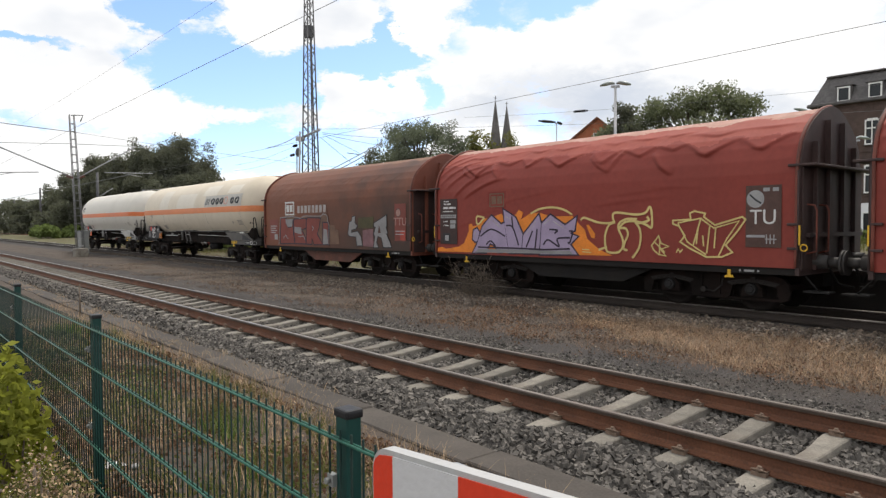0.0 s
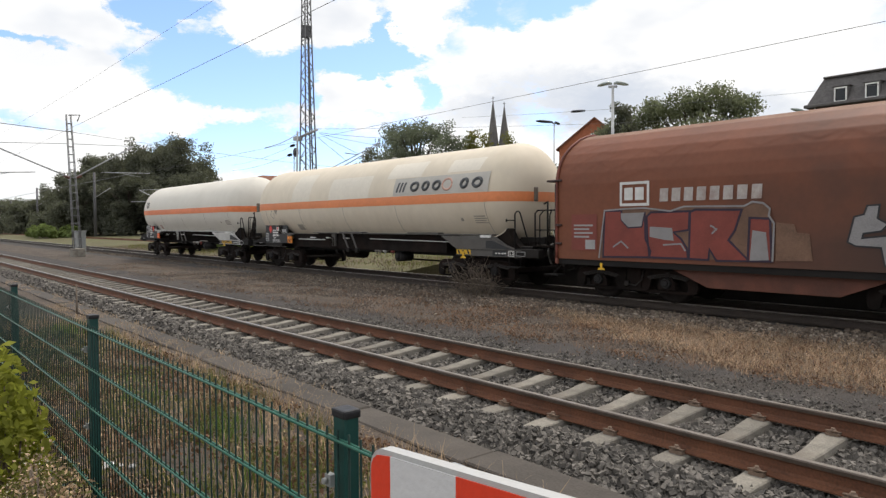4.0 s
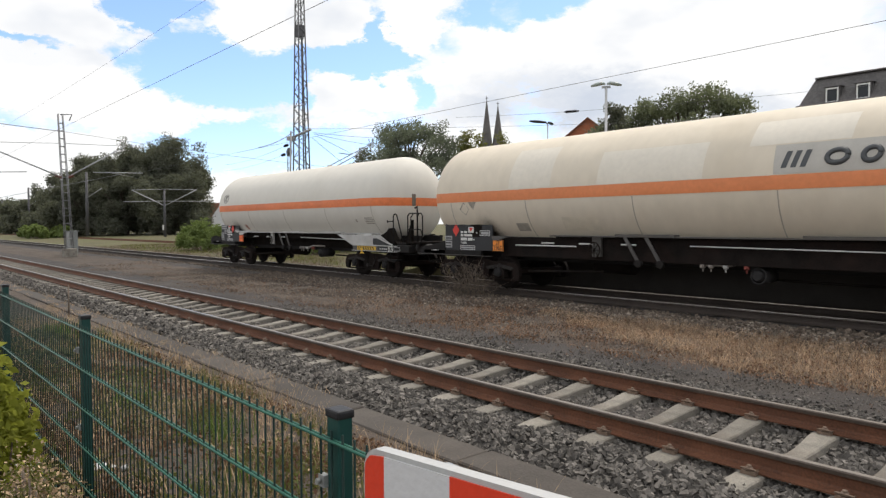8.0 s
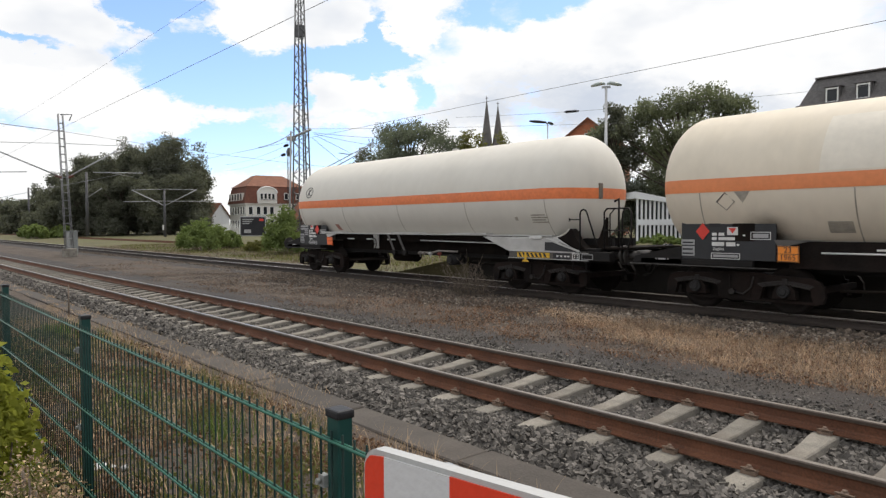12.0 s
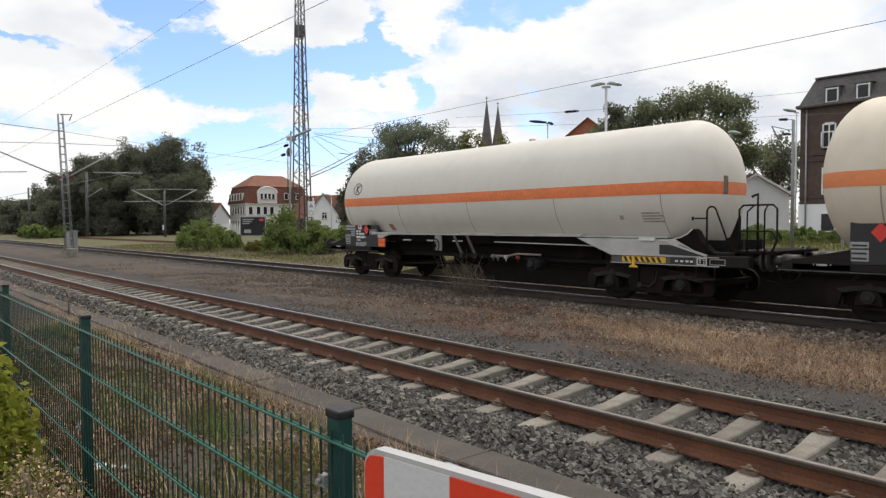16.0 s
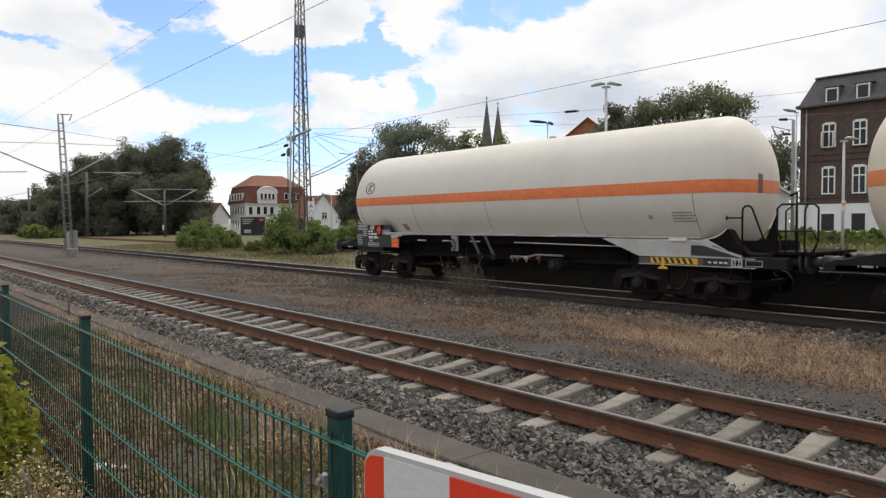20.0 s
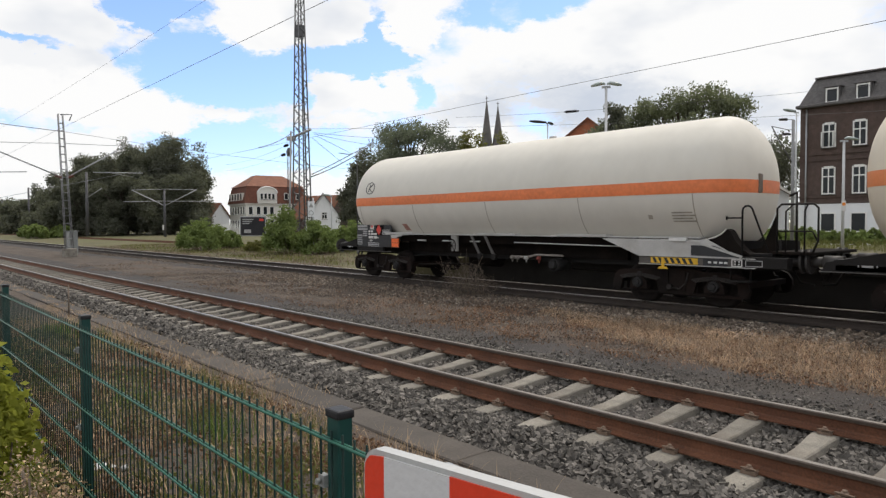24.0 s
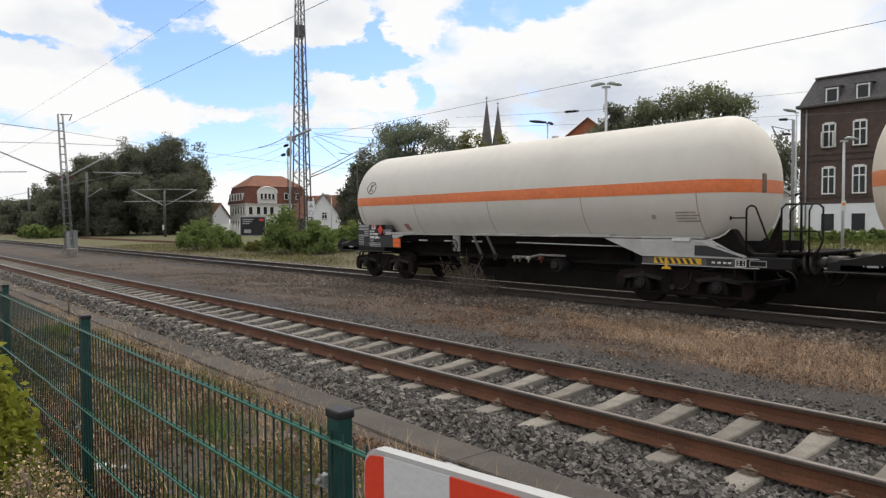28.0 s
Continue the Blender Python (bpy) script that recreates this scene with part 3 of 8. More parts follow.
def build_rails(track, yc, side, shine=0.0):
    for s in (-0.7535, 0.7535):
        bm = B()
        prism(bm, [(y + yc + s, z) for y, z in rail_profile()], -320, 60)
        r = part("rail", bm, side, track)
        if not shine:
            head = [(0.0372, -0.034), (0.0372, -0.007), (0.029, 0.002)]
            part("rail_head", prism(B(), [(yc + s + u, z) for u, z in head] + [(yc + s - u, z) for u, z in head[::-1]], -320, 60), M_HEAD, r, "brown-black worn rail head")
            part("running_surface", prism(B(), [(yc + s - 0.022, 0.001), (yc + s + 0.026, 0.001), (yc + s + 0.024, 0.0035), (yc + s - 0.02, 0.0035)], -320, 60), M_WORNTOP, r, "greyish worn running surface")
            continue
        bm = B()
        prism(bm, [(yc + s - 0.026 - shine, 0.001 - shine), (yc + s + 0.026 + shine, 0.001 - shine), (yc + s + 0.02, 0.004), (yc + s - 0.02, 0.004)], -320, 60)
        part("rail_head", bm, M_RAILTOP, r, "worn running surface with a sky glint in its colour")


track_near = thing("railway_track", pose(0, 0, 0), "rusty rails on pale concrete sleepers in grey ballast", "railway track", kind="structure")
track_far = thing("railway_track", pose(0, 0, 0), "dark rusty rails under the freight train", "railway track", kind="structure")
build_rails(track_near, NEAR_Y, M_RUST)
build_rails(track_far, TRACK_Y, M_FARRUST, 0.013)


def sleeper_mesh():
    bm = B()
    secs = [(-1.3, 0.10, -0.21), (-1.05, 0.105, -0.182), (-0.62, 0.115, -0.176), (-0.5, 0.108, -0.184), (-0.36, 0.098, -0.202), (-0.18, 0.09, -0.218), (0.0, 0.086, -0.223),
            (0.18, 0.09, -0.218), (0.36, 0.098, -0.202), (0.5, 0.108, -0.184), (0.62, 0.115, -0.176), (1.05, 0.105, -0.182), (1.3, 0.10, -0.21)]
    rings = [[bm.verts.new(v) for v in ((-w - 0.03, y, -0.36), (-w, y, z - 0.012), (-w + 0.012, y, z), (w - 0.012, y, z), (w, y, z - 0.012), (w + 0.03, y, -0.36))] for y, w, z in secs]
    for a, b in zip(rings, rings[1:]):
        for i in range(5):
            bm.faces.new((a[i], a[i + 1], b[i + 1], b[i]))
    bm.faces.new(rings[0]); bm.faces.new(rings[-1][::-1])
    bmesh.ops.recalc_face_normals(bm, faces=list(bm.faces))
    return bm


def clip_mesh():
    bm = B()
    box(bm, (0, 0, -0.165), (0.12, 0.05, 0.03))
    cyl(bm, (0, 0, -0.16), (0, 0, -0.105), 0.018, 6)
    cyl(bm, (0, 0, -0.145), (0, 0, -0.122), 0.03, 6)
    tube(bm, [(-0.055, 0.04, -0.145), (-0.06, -0.015, -0.135), (-0.025, -0.02, -0.13), (0.025, -0.02, -0.13), (0.06, -0.015, -0.135), (0.055, 0.04, -0.145)], 0.008, 5)
    return bm


def build_sleepers():
    first = part("sleeper", sleeper_mesh(), M_SLEEPER, track_near)
    clip = part("rail_clip", clip_mesh(), M_CLIP, first, "rusty bolt and spring clip")
    clip.matrix_basis = pose(0, -0.7535 - 0.10, 0)
    first.matrix_basis = pose(PHASE, NEAR_Y, 0)
    done = [first]
    for k in range(-90, 22):
        if k == 0:
            continue
        s = share("sleeper", first, track_near, pose(PHASE + k * PITCH, NEAR_Y, random.uniform(-0.004, 0.004), 0, 0, random.uniform(-0.5, 0.5)))
        if -16 < k < 18:
            done.append(s)
    for s in done:
        for y, turn in ((-0.8535, 0), (-0.6535, 180), (0.6535, 0), (0.8535, 180)):
            if s is first and y == -0.8535:
                continue
            share("rail_clip", clip, s, pose(0, y, 0, 0, 0, turn))


build_sleepers()


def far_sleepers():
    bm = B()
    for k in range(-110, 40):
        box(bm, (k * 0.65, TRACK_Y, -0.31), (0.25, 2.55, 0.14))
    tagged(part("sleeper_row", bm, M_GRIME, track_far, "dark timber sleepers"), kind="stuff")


far_sleepers()


def stones(name, n, x0, x1, yfun, size, zfun, material, parent=None, seed=1, clear=False):
    """Crushed stones as one heap of small angular bodies."""
    rng = np.random.default_rng(seed)
    base = np.array([(x, y, z) for z in (-1, 1) for y in (-1, 1) for x in (-1, 1)]) * 0.62
    tri = np.array([(0, 2, 3), (0, 3, 1), (4, 5, 7), (4, 7, 6), (0, 1, 5), (0, 5, 4), (2, 6, 7), (2, 7, 3), (0, 4, 6), (0, 6, 2), (1, 3, 7), (1, 7, 5)])
    xs = x0 + (x1 - x0) * rng.random(n)
    ys = yfun(rng, n)
    if clear:
        off = (xs - PHASE) / PITCH
        keep = (np.abs(off - np.round(off)) * PITCH > 0.125) | (np.abs(ys - NEAR_Y) > 1.02 + 0.28 * rng.random(n)) | (rng.random(n) < 0.03)
        xs, ys = xs[keep], ys[keep]
        n = len(xs)
    V = base[None] * (1 + rng.uniform(-0.45, 0.35, (n, 8, 3)))
    V = V * rng.uniform(0.6, 1.3, (n, 1, 3)) * (size * rng.uniform(0.6, 1.35, (n, 1, 1)))
    q = rng.normal(size=(n, 4)); q /= np.linalg.norm(q, axis=1)[:, None]
    w, x, y, z = q.T
    R = np.stack([1 - 2 * (y * y + z * z), 2 * (x * y - z * w), 2 * (x * z + y * w), 2 * (x * y + z * w), 1 - 2 * (x * x + z * z), 2 * (y * z - x * w), 2 * (x * z - y * w), 2 * (y * z + x * w), 1 - 2 * (x * x + y * y)], 1).reshape(n, 3, 3)
    V = np.einsum("nij,nkj->nki", R, V)
    zs = np.array([zfun(a, b) for a, b in zip(xs, ys)]) + rng.uniform(-0.2, 0.5, n) * size
    V = V + np.stack([xs, ys, zs], 1)[:, None]
    F = (tri[None] + 8 * np.arange(n)[:, None, None]).reshape(-1, 3)
    me = bpy.data.meshes.new(name)
    me.vertices.add(8 * n); me.vertices.foreach_set("co", V.reshape(-1).astype(np.float32))
    me.loops.add(36 * n); me.loops.foreach_set("vertex_index", F.reshape(-1).astype(np.int32))
    me.polygons.add(12 * n); me.polygons.foreach_set("loop_start", np.arange(0, 36 * n, 3, dtype=np.int32))
    me.polygons.foreach_set("use_smooth", np.zeros(12 * n, dtype=bool))
    me.update(calc_edges=True)
    me.materials.append(material)
    ob = new(name, me)
    if parent:
        ob.parent = parent
    return ob


def bed_z(y, yc):
    d = abs(y - yc)
    return -0.275 if d < 0.5 else -0.275 + (d - 0.5) * 0.16 if d < 0.75 else -0.235 if d < 0.95 else -0.235 + (d - 0.95) * 0.15 if d < 1.15 else -0.205 if d < 1.45 else -0.205 - (d - 1.45) * 0.36


tagged(stones("ballast_stones", 56000, -13, 3.5, lambda g, n: NEAR_Y + g.uniform(-1.77, 1.75, n), 0.034, lambda x, y: bed_z(y, NEAR_Y) - 0.008, M_STONE, seed=3, clear=True),
       "loose grey crushed stones between the concrete sleepers", "ballast", kind="stuff")
def verge_z(x, y):
    return max(ground_z(x, y) + noise.noise((x * 0.9, y * 0.9, 0)) * 0.035, bed_z(y, TRACK_Y))


tagged(stones("ballast_stones", 20000, -26, 1, lambda g, n: 12.6 + g.triangular(-1.25, 0.2, 1.2, n), 0.036, lambda x, y: verge_z(x, y) - 0.006, M_STONEB, seed=5),
       "brown-grey crushed stones beside the train", "ballast", kind="stuff")
tagged(stones("ballast_stones", 3000, -24, 1, lambda g, n: 12.5 + g.triangular(-1.2, 0.1, 1.1, n), 0.034, verge_z, M_PALESTONE, seed=15),
       "pale dusty stones scattered over the brown ballast", "ballast", kind="stuff")
tagged(stones("ballast_stones", 9000, -62, -16, lambda g, n: TRACK_Y + g.uniform(-1.9, 1.9, n), 0.06, lambda x, y: bed_z(y, TRACK_Y), M_STONEB, seed=8),
       "brown-grey crushed stones between the dark rails", "ballast", kind="stuff")
tagged(stones("ballast_stones", 15000, -42, -13, lambda g, n: NEAR_Y + g.uniform(-1.77, 1.75, n), 0.045, lambda x, y: bed_z(y, NEAR_Y) - 0.006, M_STONE, seed=4, clear=True),
       "loose grey crushed stones along the siding", "ballast", kind="stuff")


# ---- kerb between meadow and siding ----
def build_kerb():
    k = thing("kerb", pose(0, 0, 0), "low weathered concrete slab edging beside the ballast", "kerb", kind="structure")
    bm = bevel(box(B(), (0, 0, 0), (1.98, 0.42, 0.3)), 0.015)
    first = part("slab", bm, M_KERB, k)
    first.matrix_basis = pose(-3.35, 4.12, -0.40)
    for i in range(-22, 3):
        if i:
            share("slab", first, k, pose(-3.35 + 2.0 * i, 4.12 + random.uniform(-0.01, 0.01), -0.40 + random.uniform(-0.012, 0.012), random.uniform(-1, 1), 0, random.uniform(-0.3, 0.3)))


build_kerb()


# ---- plants ----
def leaves(centres, spread, per, size, seed, flat=0.4):
    """Leaf quads round the clump centres: arrays of corners and faces."""
    rng = np.random.default_rng(seed)
    C = np.repeat(np.asarray(centres), per, 0)
    n = len(C)
    P = C + np.clip(rng.normal(size=(n, 3)), -1.5, 1.5) * spread
    a = rng.normal(size=(n, 3)); a /= np.linalg.norm(a, axis=1)[:, None]
    b = np.cross(a, rng.normal(size=(n, 3))); b /= np.linalg.norm(b, axis=1)[:, None]
    s = size * rng.uniform(0.5, 1.4, (n, 1))
    V = np.stack([P - a * s, P + b * s * 0.55, P + a * s, P - b * s * 0.55], 1).reshape(-1, 3)
    return V, np.arange(4 * n).reshape(-1, 4)


def quick_mesh(name, V, F, material, parent=None):
    k = F.shape[1]
    me = bpy.data.meshes.new(name)
    me.vertices.add(len(V)); me.vertices.foreach_set("co", V.reshape(-1).astype(np.float32))
    me.loops.add(F.size); me.loops.foreach_set("vertex_index", F.reshape(-1).astype(np.int32))
    me.polygons.add(len(F)); me.polygons.foreach_set("loop_start", np.arange(0, F.size, k, dtype=np.int32))
    me.update(calc_edges=True)
    me.materials.append(material)
    ob = new(name, me)
    if parent:
        ob.parent = parent
    return ob


def tree(x, y, height, wide, label, material, seed, leaf=0.32, clumps=150, per=45, low=0.25, group="", deep=None, spread=None, tops=()):
    rng = np.random.default_rng(seed)
    z0 = ground_z(x, y)
    t = thing("tree", pose(x, y, z0), label, "tree", group)
    bm = B()
    cyl(bm, (0, 0, -0.3), (0.1, 0, height * 0.45), 0.028 * height, 9, 0.017 * height)
    cyl(bm, (0.1, 0, height * 0.45), (0, 0.1, height * 0.85), 0.017 * height, 7, 0.005 * height)
    part("trunk", bm, M_BARK, t)
    cents = []
    lobes = [(rng.uniform(-0.55, 0.55) * wide, rng.uniform(-0.5, 0.5) * (deep or wide), height * rng.uniform(low + 0.15, 0.88), rng.uniform(0.16, 0.34)) for _ in range(22)]
    if tops:
        lobes = [(a, b, min(c, height * 0.70), d) for a, b, c, d in lobes] + [(u * wide, rng.uniform(-0.2, 0.2) * wide, height * v, 0.17) for u, v in tops for _ in (0, 1, 2)]
    else:
        lobes += [(u * wide, 0, height * rng.uniform(0.74, 0.90), 0.24) for u in (-0.34, -0.12, 0.1, 0.33)]
    lobes.append((0, 0, height * (low + 0.25), 0.5)); lobes.append((0, 0, height * (low + 0.45), 0.55))
    bm = B()
    for lx, ly, lz, lr in lobes:
        cyl(bm, (0.05, 0, lz * 0.55), (lx * 0.8, ly * 0.8, lz), 0.008 * height, 5, 0.003 * height)
    part("limb", bm, M_BARK, t)
    for _ in range(clumps):
        lx, ly, lz, lr = lobes[rng.integers(len(lobes))]
        d = rng.normal(size=3); d /= np.linalg.norm(d)
        d *= rng.uniform(0.35, 1.12)
        if d[2] > 0.6:
            d[2] *= rng.uniform(1.0, 1.35)
        cents.append((lx + d[0] * lr * wide * 0.62, ly + d[1] * lr * (deep or wide) * 0.62, min(height * 1.0, max(height * low * 0.6, lz + d[2] * lr * height * 0.40))))
    V, F = leaves(cents, spread or wide * 0.045 + 0.18, per, leaf, seed + 1)
    quick_mesh("crown", V, F, material, t)
    return t


def bush(x, y, height, wide, deep, label, material, seed, leaf=0.12, clumps=60, per=50, z=None):
    rng = np.random.default_rng(seed)
    t = thing("bush", pose(x, y, ground_z(x, y) if z is None else z), label, "bush")
    bm = B()
    cents = []
    for _ in range(clumps):
        a, r = rng.uniform(0, 2 * math.pi), rng.uniform(0, 1) ** 0.5
        px, py = wide / 2 * r * math.cos(a), deep / 2 * r * math.sin(a)
        pz = height * (1 - 0.55 * r * r) * rng.uniform(0.25, 1.0)
        cents.append((px, py, pz))
    for px, py, pz in cents[:24]:
        cyl(bm, (px * 0.3, py * 0.3, -0.05), (px, py, pz), 0.015, 4, 0.005)
    part("stem", bm, M_TWIG, t)
    V, F = leaves(cents, min(wide, height) * 0.075, per, leaf, seed + 1)
    V[:, 2] = np.maximum(V[:, 2], 0.02)
    quick_mesh("foliage", V, F, material, t)
    return t


def blades(name, spots, height, width, lean, material, seed, label, category):
    """Upright blades of grass, one tapering triangle each, bent at the middle."""
    rng = np.random.default_rng(seed)
    P = np.asarray(spots, float)
    n = len(P)
    a = rng.uniform(0, 2 * np.pi, n)
    d = np.stack([np.cos(a), np.sin(a), 0 * a], 1)
    s = np.stack([-np.sin(a), np.cos(a), 0 * a], 1)
    h = height * rng.uniform(0.45, 1.3, (n, 1)); w = width * rng.uniform(0.6, 1.4, (n, 1)); l = lean * rng.uniform(0.2, 1.4, (n, 1)) * h
    up = np.array([[0, 0, 1.0]])
    mid = P + up * h * 0.55 + d * l * 0.3
    tip = P + up * h + d * l
    V = np.stack([P - s * w, P + s * w, mid + s * w * 0.7, mid - s * w * 0.7, tip + s * w * 0.12, tip - s * w * 0.12], 1).reshape(-1, 3)
    i = 6 * np.arange(n)[:, None]
    F = np.concatenate([i + np.array([[0, 1, 2, 3]]), i + np.array([[3, 2, 4, 5]])], 0)
    return tagged(quick_mesh(name, V, F, material), label, category, kind="stuff")


def scatter(n, x0, x1, y0, y1, seed, patch=0.9, cut=-0.05):
    """Random spots that keep to drifts."""
    rng = np.random.default_rng(seed)
    out = []
    while len(out) < n:
        x, y = rng.uniform(x0, x1), rng.uniform(y0, y1)
        if noise.noise((x * patch, y * patch * 1.6, seed)) > cut + rng.uniform(-0.15, 0.15):
            out.append((x, y, ground_z(x, y) - 0.01))
    return out



tagged(stones("grit", 30000, -30, 2, lambda g, n: g.triangular(8.5, 11.5, 12.9, n), 0.017, lambda x, y: ground_z(x, y) - 0.004, M_GRIT, seed=6),
       "small scattered stones in the grit between the tracks", "gravel", kind="stuff")
tagged(stones("ballast_stones", 5200, -15, 1.5, lambda g, n: 7.75 + np.abs(g.normal(size=n)) * 0.22, 0.026, lambda x, y: ground_z(x, y) - 0.002, M_STONE, seed=10),
       "grey stones strewn beside the siding", "ballast", kind="stuff")
tagged(stones("grit", 9000, -16, 2, lambda g, n: g.uniform(7.7, 9.3, n), 0.011, lambda x, y: ground_z(x, y) - 0.002, M_STONE, seed=16),
       "fine dark grit in the strip beside the siding", "gravel", kind="stuff")
tagged(stones("pale_stones", 2600, -30, 2, lambda g, n: g.triangular(8.3, 11.8, 13.2, n), 0.02, lambda x, y: ground_z(x, y), M_PALESTONE, seed=12),
       "pale stone chips scattered in the grit", "gravel", kind="stuff")
tagged(stones("grit", 2500, -14, 1, lambda g, n: g.uniform(1.1, 3.9, n), 0.014, lambda x, y: ground_z(x, y), M_STONEB, seed=7),
       "small stones in the meadow behind the fence", "gravel", kind="stuff")


# ---- platform behind the train ----
def build_platform():
    p = thing("platform", pose(0, 0, 0), "old station platform with shade-dark edge wall and grassy top", "platform", kind="structure")
    x0, x1, y0, y1, z = -17.5, 70.0, 16.35, 36.0, 0.74
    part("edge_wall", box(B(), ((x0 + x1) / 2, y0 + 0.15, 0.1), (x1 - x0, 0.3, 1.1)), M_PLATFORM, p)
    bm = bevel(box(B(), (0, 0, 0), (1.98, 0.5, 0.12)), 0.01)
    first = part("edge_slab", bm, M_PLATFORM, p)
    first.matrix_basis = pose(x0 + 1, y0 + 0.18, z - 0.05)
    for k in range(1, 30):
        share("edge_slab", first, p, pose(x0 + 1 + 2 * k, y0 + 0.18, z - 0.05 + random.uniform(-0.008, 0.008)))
    bm = prism(B(), [(x0 - 6, -0.4), (x0, z - 0.03), (x1, z - 0.03), (x1, -0.4)], y0 + 0.3, y1, axis="y")
    part("platform_top", bm, M_GRASSGROUND, p)


build_platform()
# ---- the freight train ----
WAGONS, WHEELSETS = [], []
AXIS_Z, TANK_R = 2.6, 1.5


def wheelset_mesh():
    half = [(0.69, 0.075), (0.69, 0.45), (0.69, 0.49), (0.715, 0.485), (0.725, 0.46), (0.82, 0.455), (0.83, 0.38), (0.80, 0.34), (0.79, 0.20), (0.84, 0.13), (0.90, 0.12), (0.90, 0.06), (0.98, 0.06), (0.98, 0.0)]
    bm = lathe_x(B(), [(-y, r) for y, r in half[::-1]] + half, 0.0, 28)
    bmesh.ops.rotate(bm, verts=list(bm.verts), cent=(0, 0, 0), matrix=Matrix.Rotation(math.pi / 2, 3, "Z"))
    return bm


def bogie_frame():
    bm = B()
    # side plates: a beam over the axle boxes with rounded drop ends and a low belly
    top = [(-1.62, 0.40), (-1.60, 0.55), (-1.52, 0.67), (-1.38, 0.73), (-0.6, 0.76), (-0.42, 0.80), (0.42, 0.80), (0.6, 0.76), (1.38, 0.73), (1.52, 0.67), (1.60, 0.55), (1.62, 0.40)]
    low = [(1.58, 0.27), (1.46, 0.24), (1.40, 0.30), (1.34, 0.60), (0.50, 0.62), (0.42, 0.30), (0.36, 0.25), (-0.36, 0.25), (-0.42, 0.30), (-0.50, 0.62), (-1.34, 0.60), (-1.40, 0.30), (-1.46, 0.24), (-1.58, 0.27)]
    for s in (-1, 1):
        prism(bm, top + low, s * 1.0 - 0.05, s * 1.0 + 0.05, axis="y")
        box(bm, (0, s * 1.0, 0.255), (2.95, 0.045, 0.05))
        for sx in (-0.2, 0.2):
            box(bm, (sx, s * 1.065, 0.52), (0.05, 0.03, 0.42))
    box(bm, (0, 0, 0.56), (0.5, 1.86, 0.28))
    box(bm, (-1.45, 0, 0.5), (0.1, 1.86, 0.12)); box(bm, (1.45, 0, 0.5), (0.1, 1.86, 0.12))
    for sx in (-0.42, 0.42, -1.36, 1.36):
        for sy in (-0.75, 0.75):
            box(bm, (sx, sy, 0.45), (0.07, 0.14, 0.34))
    return bm


def leaf_spring():
    """Stacked leaves bowed over the axle box, with a buckle at the middle."""
    bm = B()
    for k, half in enumerate((0.52, 0.49, 0.45)):
        up = [(half * (i / 4 - 1), 0.20 - 0.032 * k - 0.07 * (half * (i / 4 - 1) / 0.52) ** 2) for i in range(9)]
        prism(bm, up + [(x, z - 0.026) for x, z in up[::-1]], -0.05, 0.05, axis="y")
    box(bm, (0, 0, 0.14), (0.10, 0.12, 0.20))
    return bm


def axle_box():
    bm = B()
    prism(bm, [(-0.22, -0.14), (0.22, -0.14), (0.20, 0.02), (0.11, 0.13), (-0.11, 0.13), (-0.20, 0.02)], -0.09, 0.09, axis="y")
    return bm


def bearing_cover():
    bm = cyl(B(), (0, -0.09, 0), (0, -0.16, 0), 0.125, 18, 0.11)
    cyl(bm, (0, -0.16, 0), (0, -0.18, 0), 0.075, 12, 0.06)
    for k in range(4):
        a = math.pi / 4 + math.pi / 2 * k
        cyl(bm, (0.095 * math.cos(a), -0.16, 0.095 * math.sin(a)), (0.095 * math.cos(a), -0.172, 0.095 * math.sin(a)), 0.014, 6)
    return bm


BOGIE_BITS = {}


def bogie(wagon, x):
    fresh = not BOGIE_BITS
    if fresh:
        b = part("bogie", bogie_frame(), M_BOGIE, wagon)
        BOGIE_BITS["bogie"] = b
        BOGIE_BITS["wheelset"] = part("wheelset", wheelset_mesh(), M_WHEEL, b)
        BOGIE_BITS["axle_box"] = part("axle_box", axle_box(), M_BOGIE, b)
        BOGIE_BITS["bearing_cover"] = part("bearing_cover", bearing_cover(), M_HUB, b, "round grey bearing cover")
        BOGIE_BITS["leaf_spring"] = part("leaf_spring", leaf_spring(), M_SPRING, b, "stacked leaf spring, worn grey")
        rig = tube(B(), [(0.30, -1.08, 0.72), (0.26, -1.09, 0.50), (0.10, -1.09, 0.36), (-0.12, -1.09, 0.40)], 0.02, 6)
        cyl(rig, (-0.12, -1.05, 0.40), (-0.12, -1.14, 0.40), 0.06, 10)
        BOGIE_BITS["brake_rigging"] = part("brake_rigging", rig, M_SPRING, b)
    else:
        b = share("bogie", BOGIE_BITS["bogie"], wagon, pose(0, 0, 0))
        share("brake_rigging", BOGIE_BITS["brake_rigging"], b, pose(0, 0, 0))
    b.matrix_basis = pose(x, 0, 0)
    for k, ax in enumerate((-0.9, 0.9)):
        w = BOGIE_BITS["wheelset"] if fresh and k == 0 else share("wheelset", BOGIE_BITS["wheelset"], b, pose(ax, 0, 0.46))
        WHEELSETS.append((w, ax, 0.46))
        for s in (1, -1):
            m = pose(ax, -1.02, 0.46) if s > 0 else pose(ax, 1.02, 0.46, 0, 0, 180)
            for name in ("axle_box", "bearing_cover", "leaf_spring"):
                if fresh and k == 0 and s > 0:
                    BOGIE_BITS[name].matrix_basis = m
                else:
                    share(name, BOGIE_BITS[name], b, m)
    return b


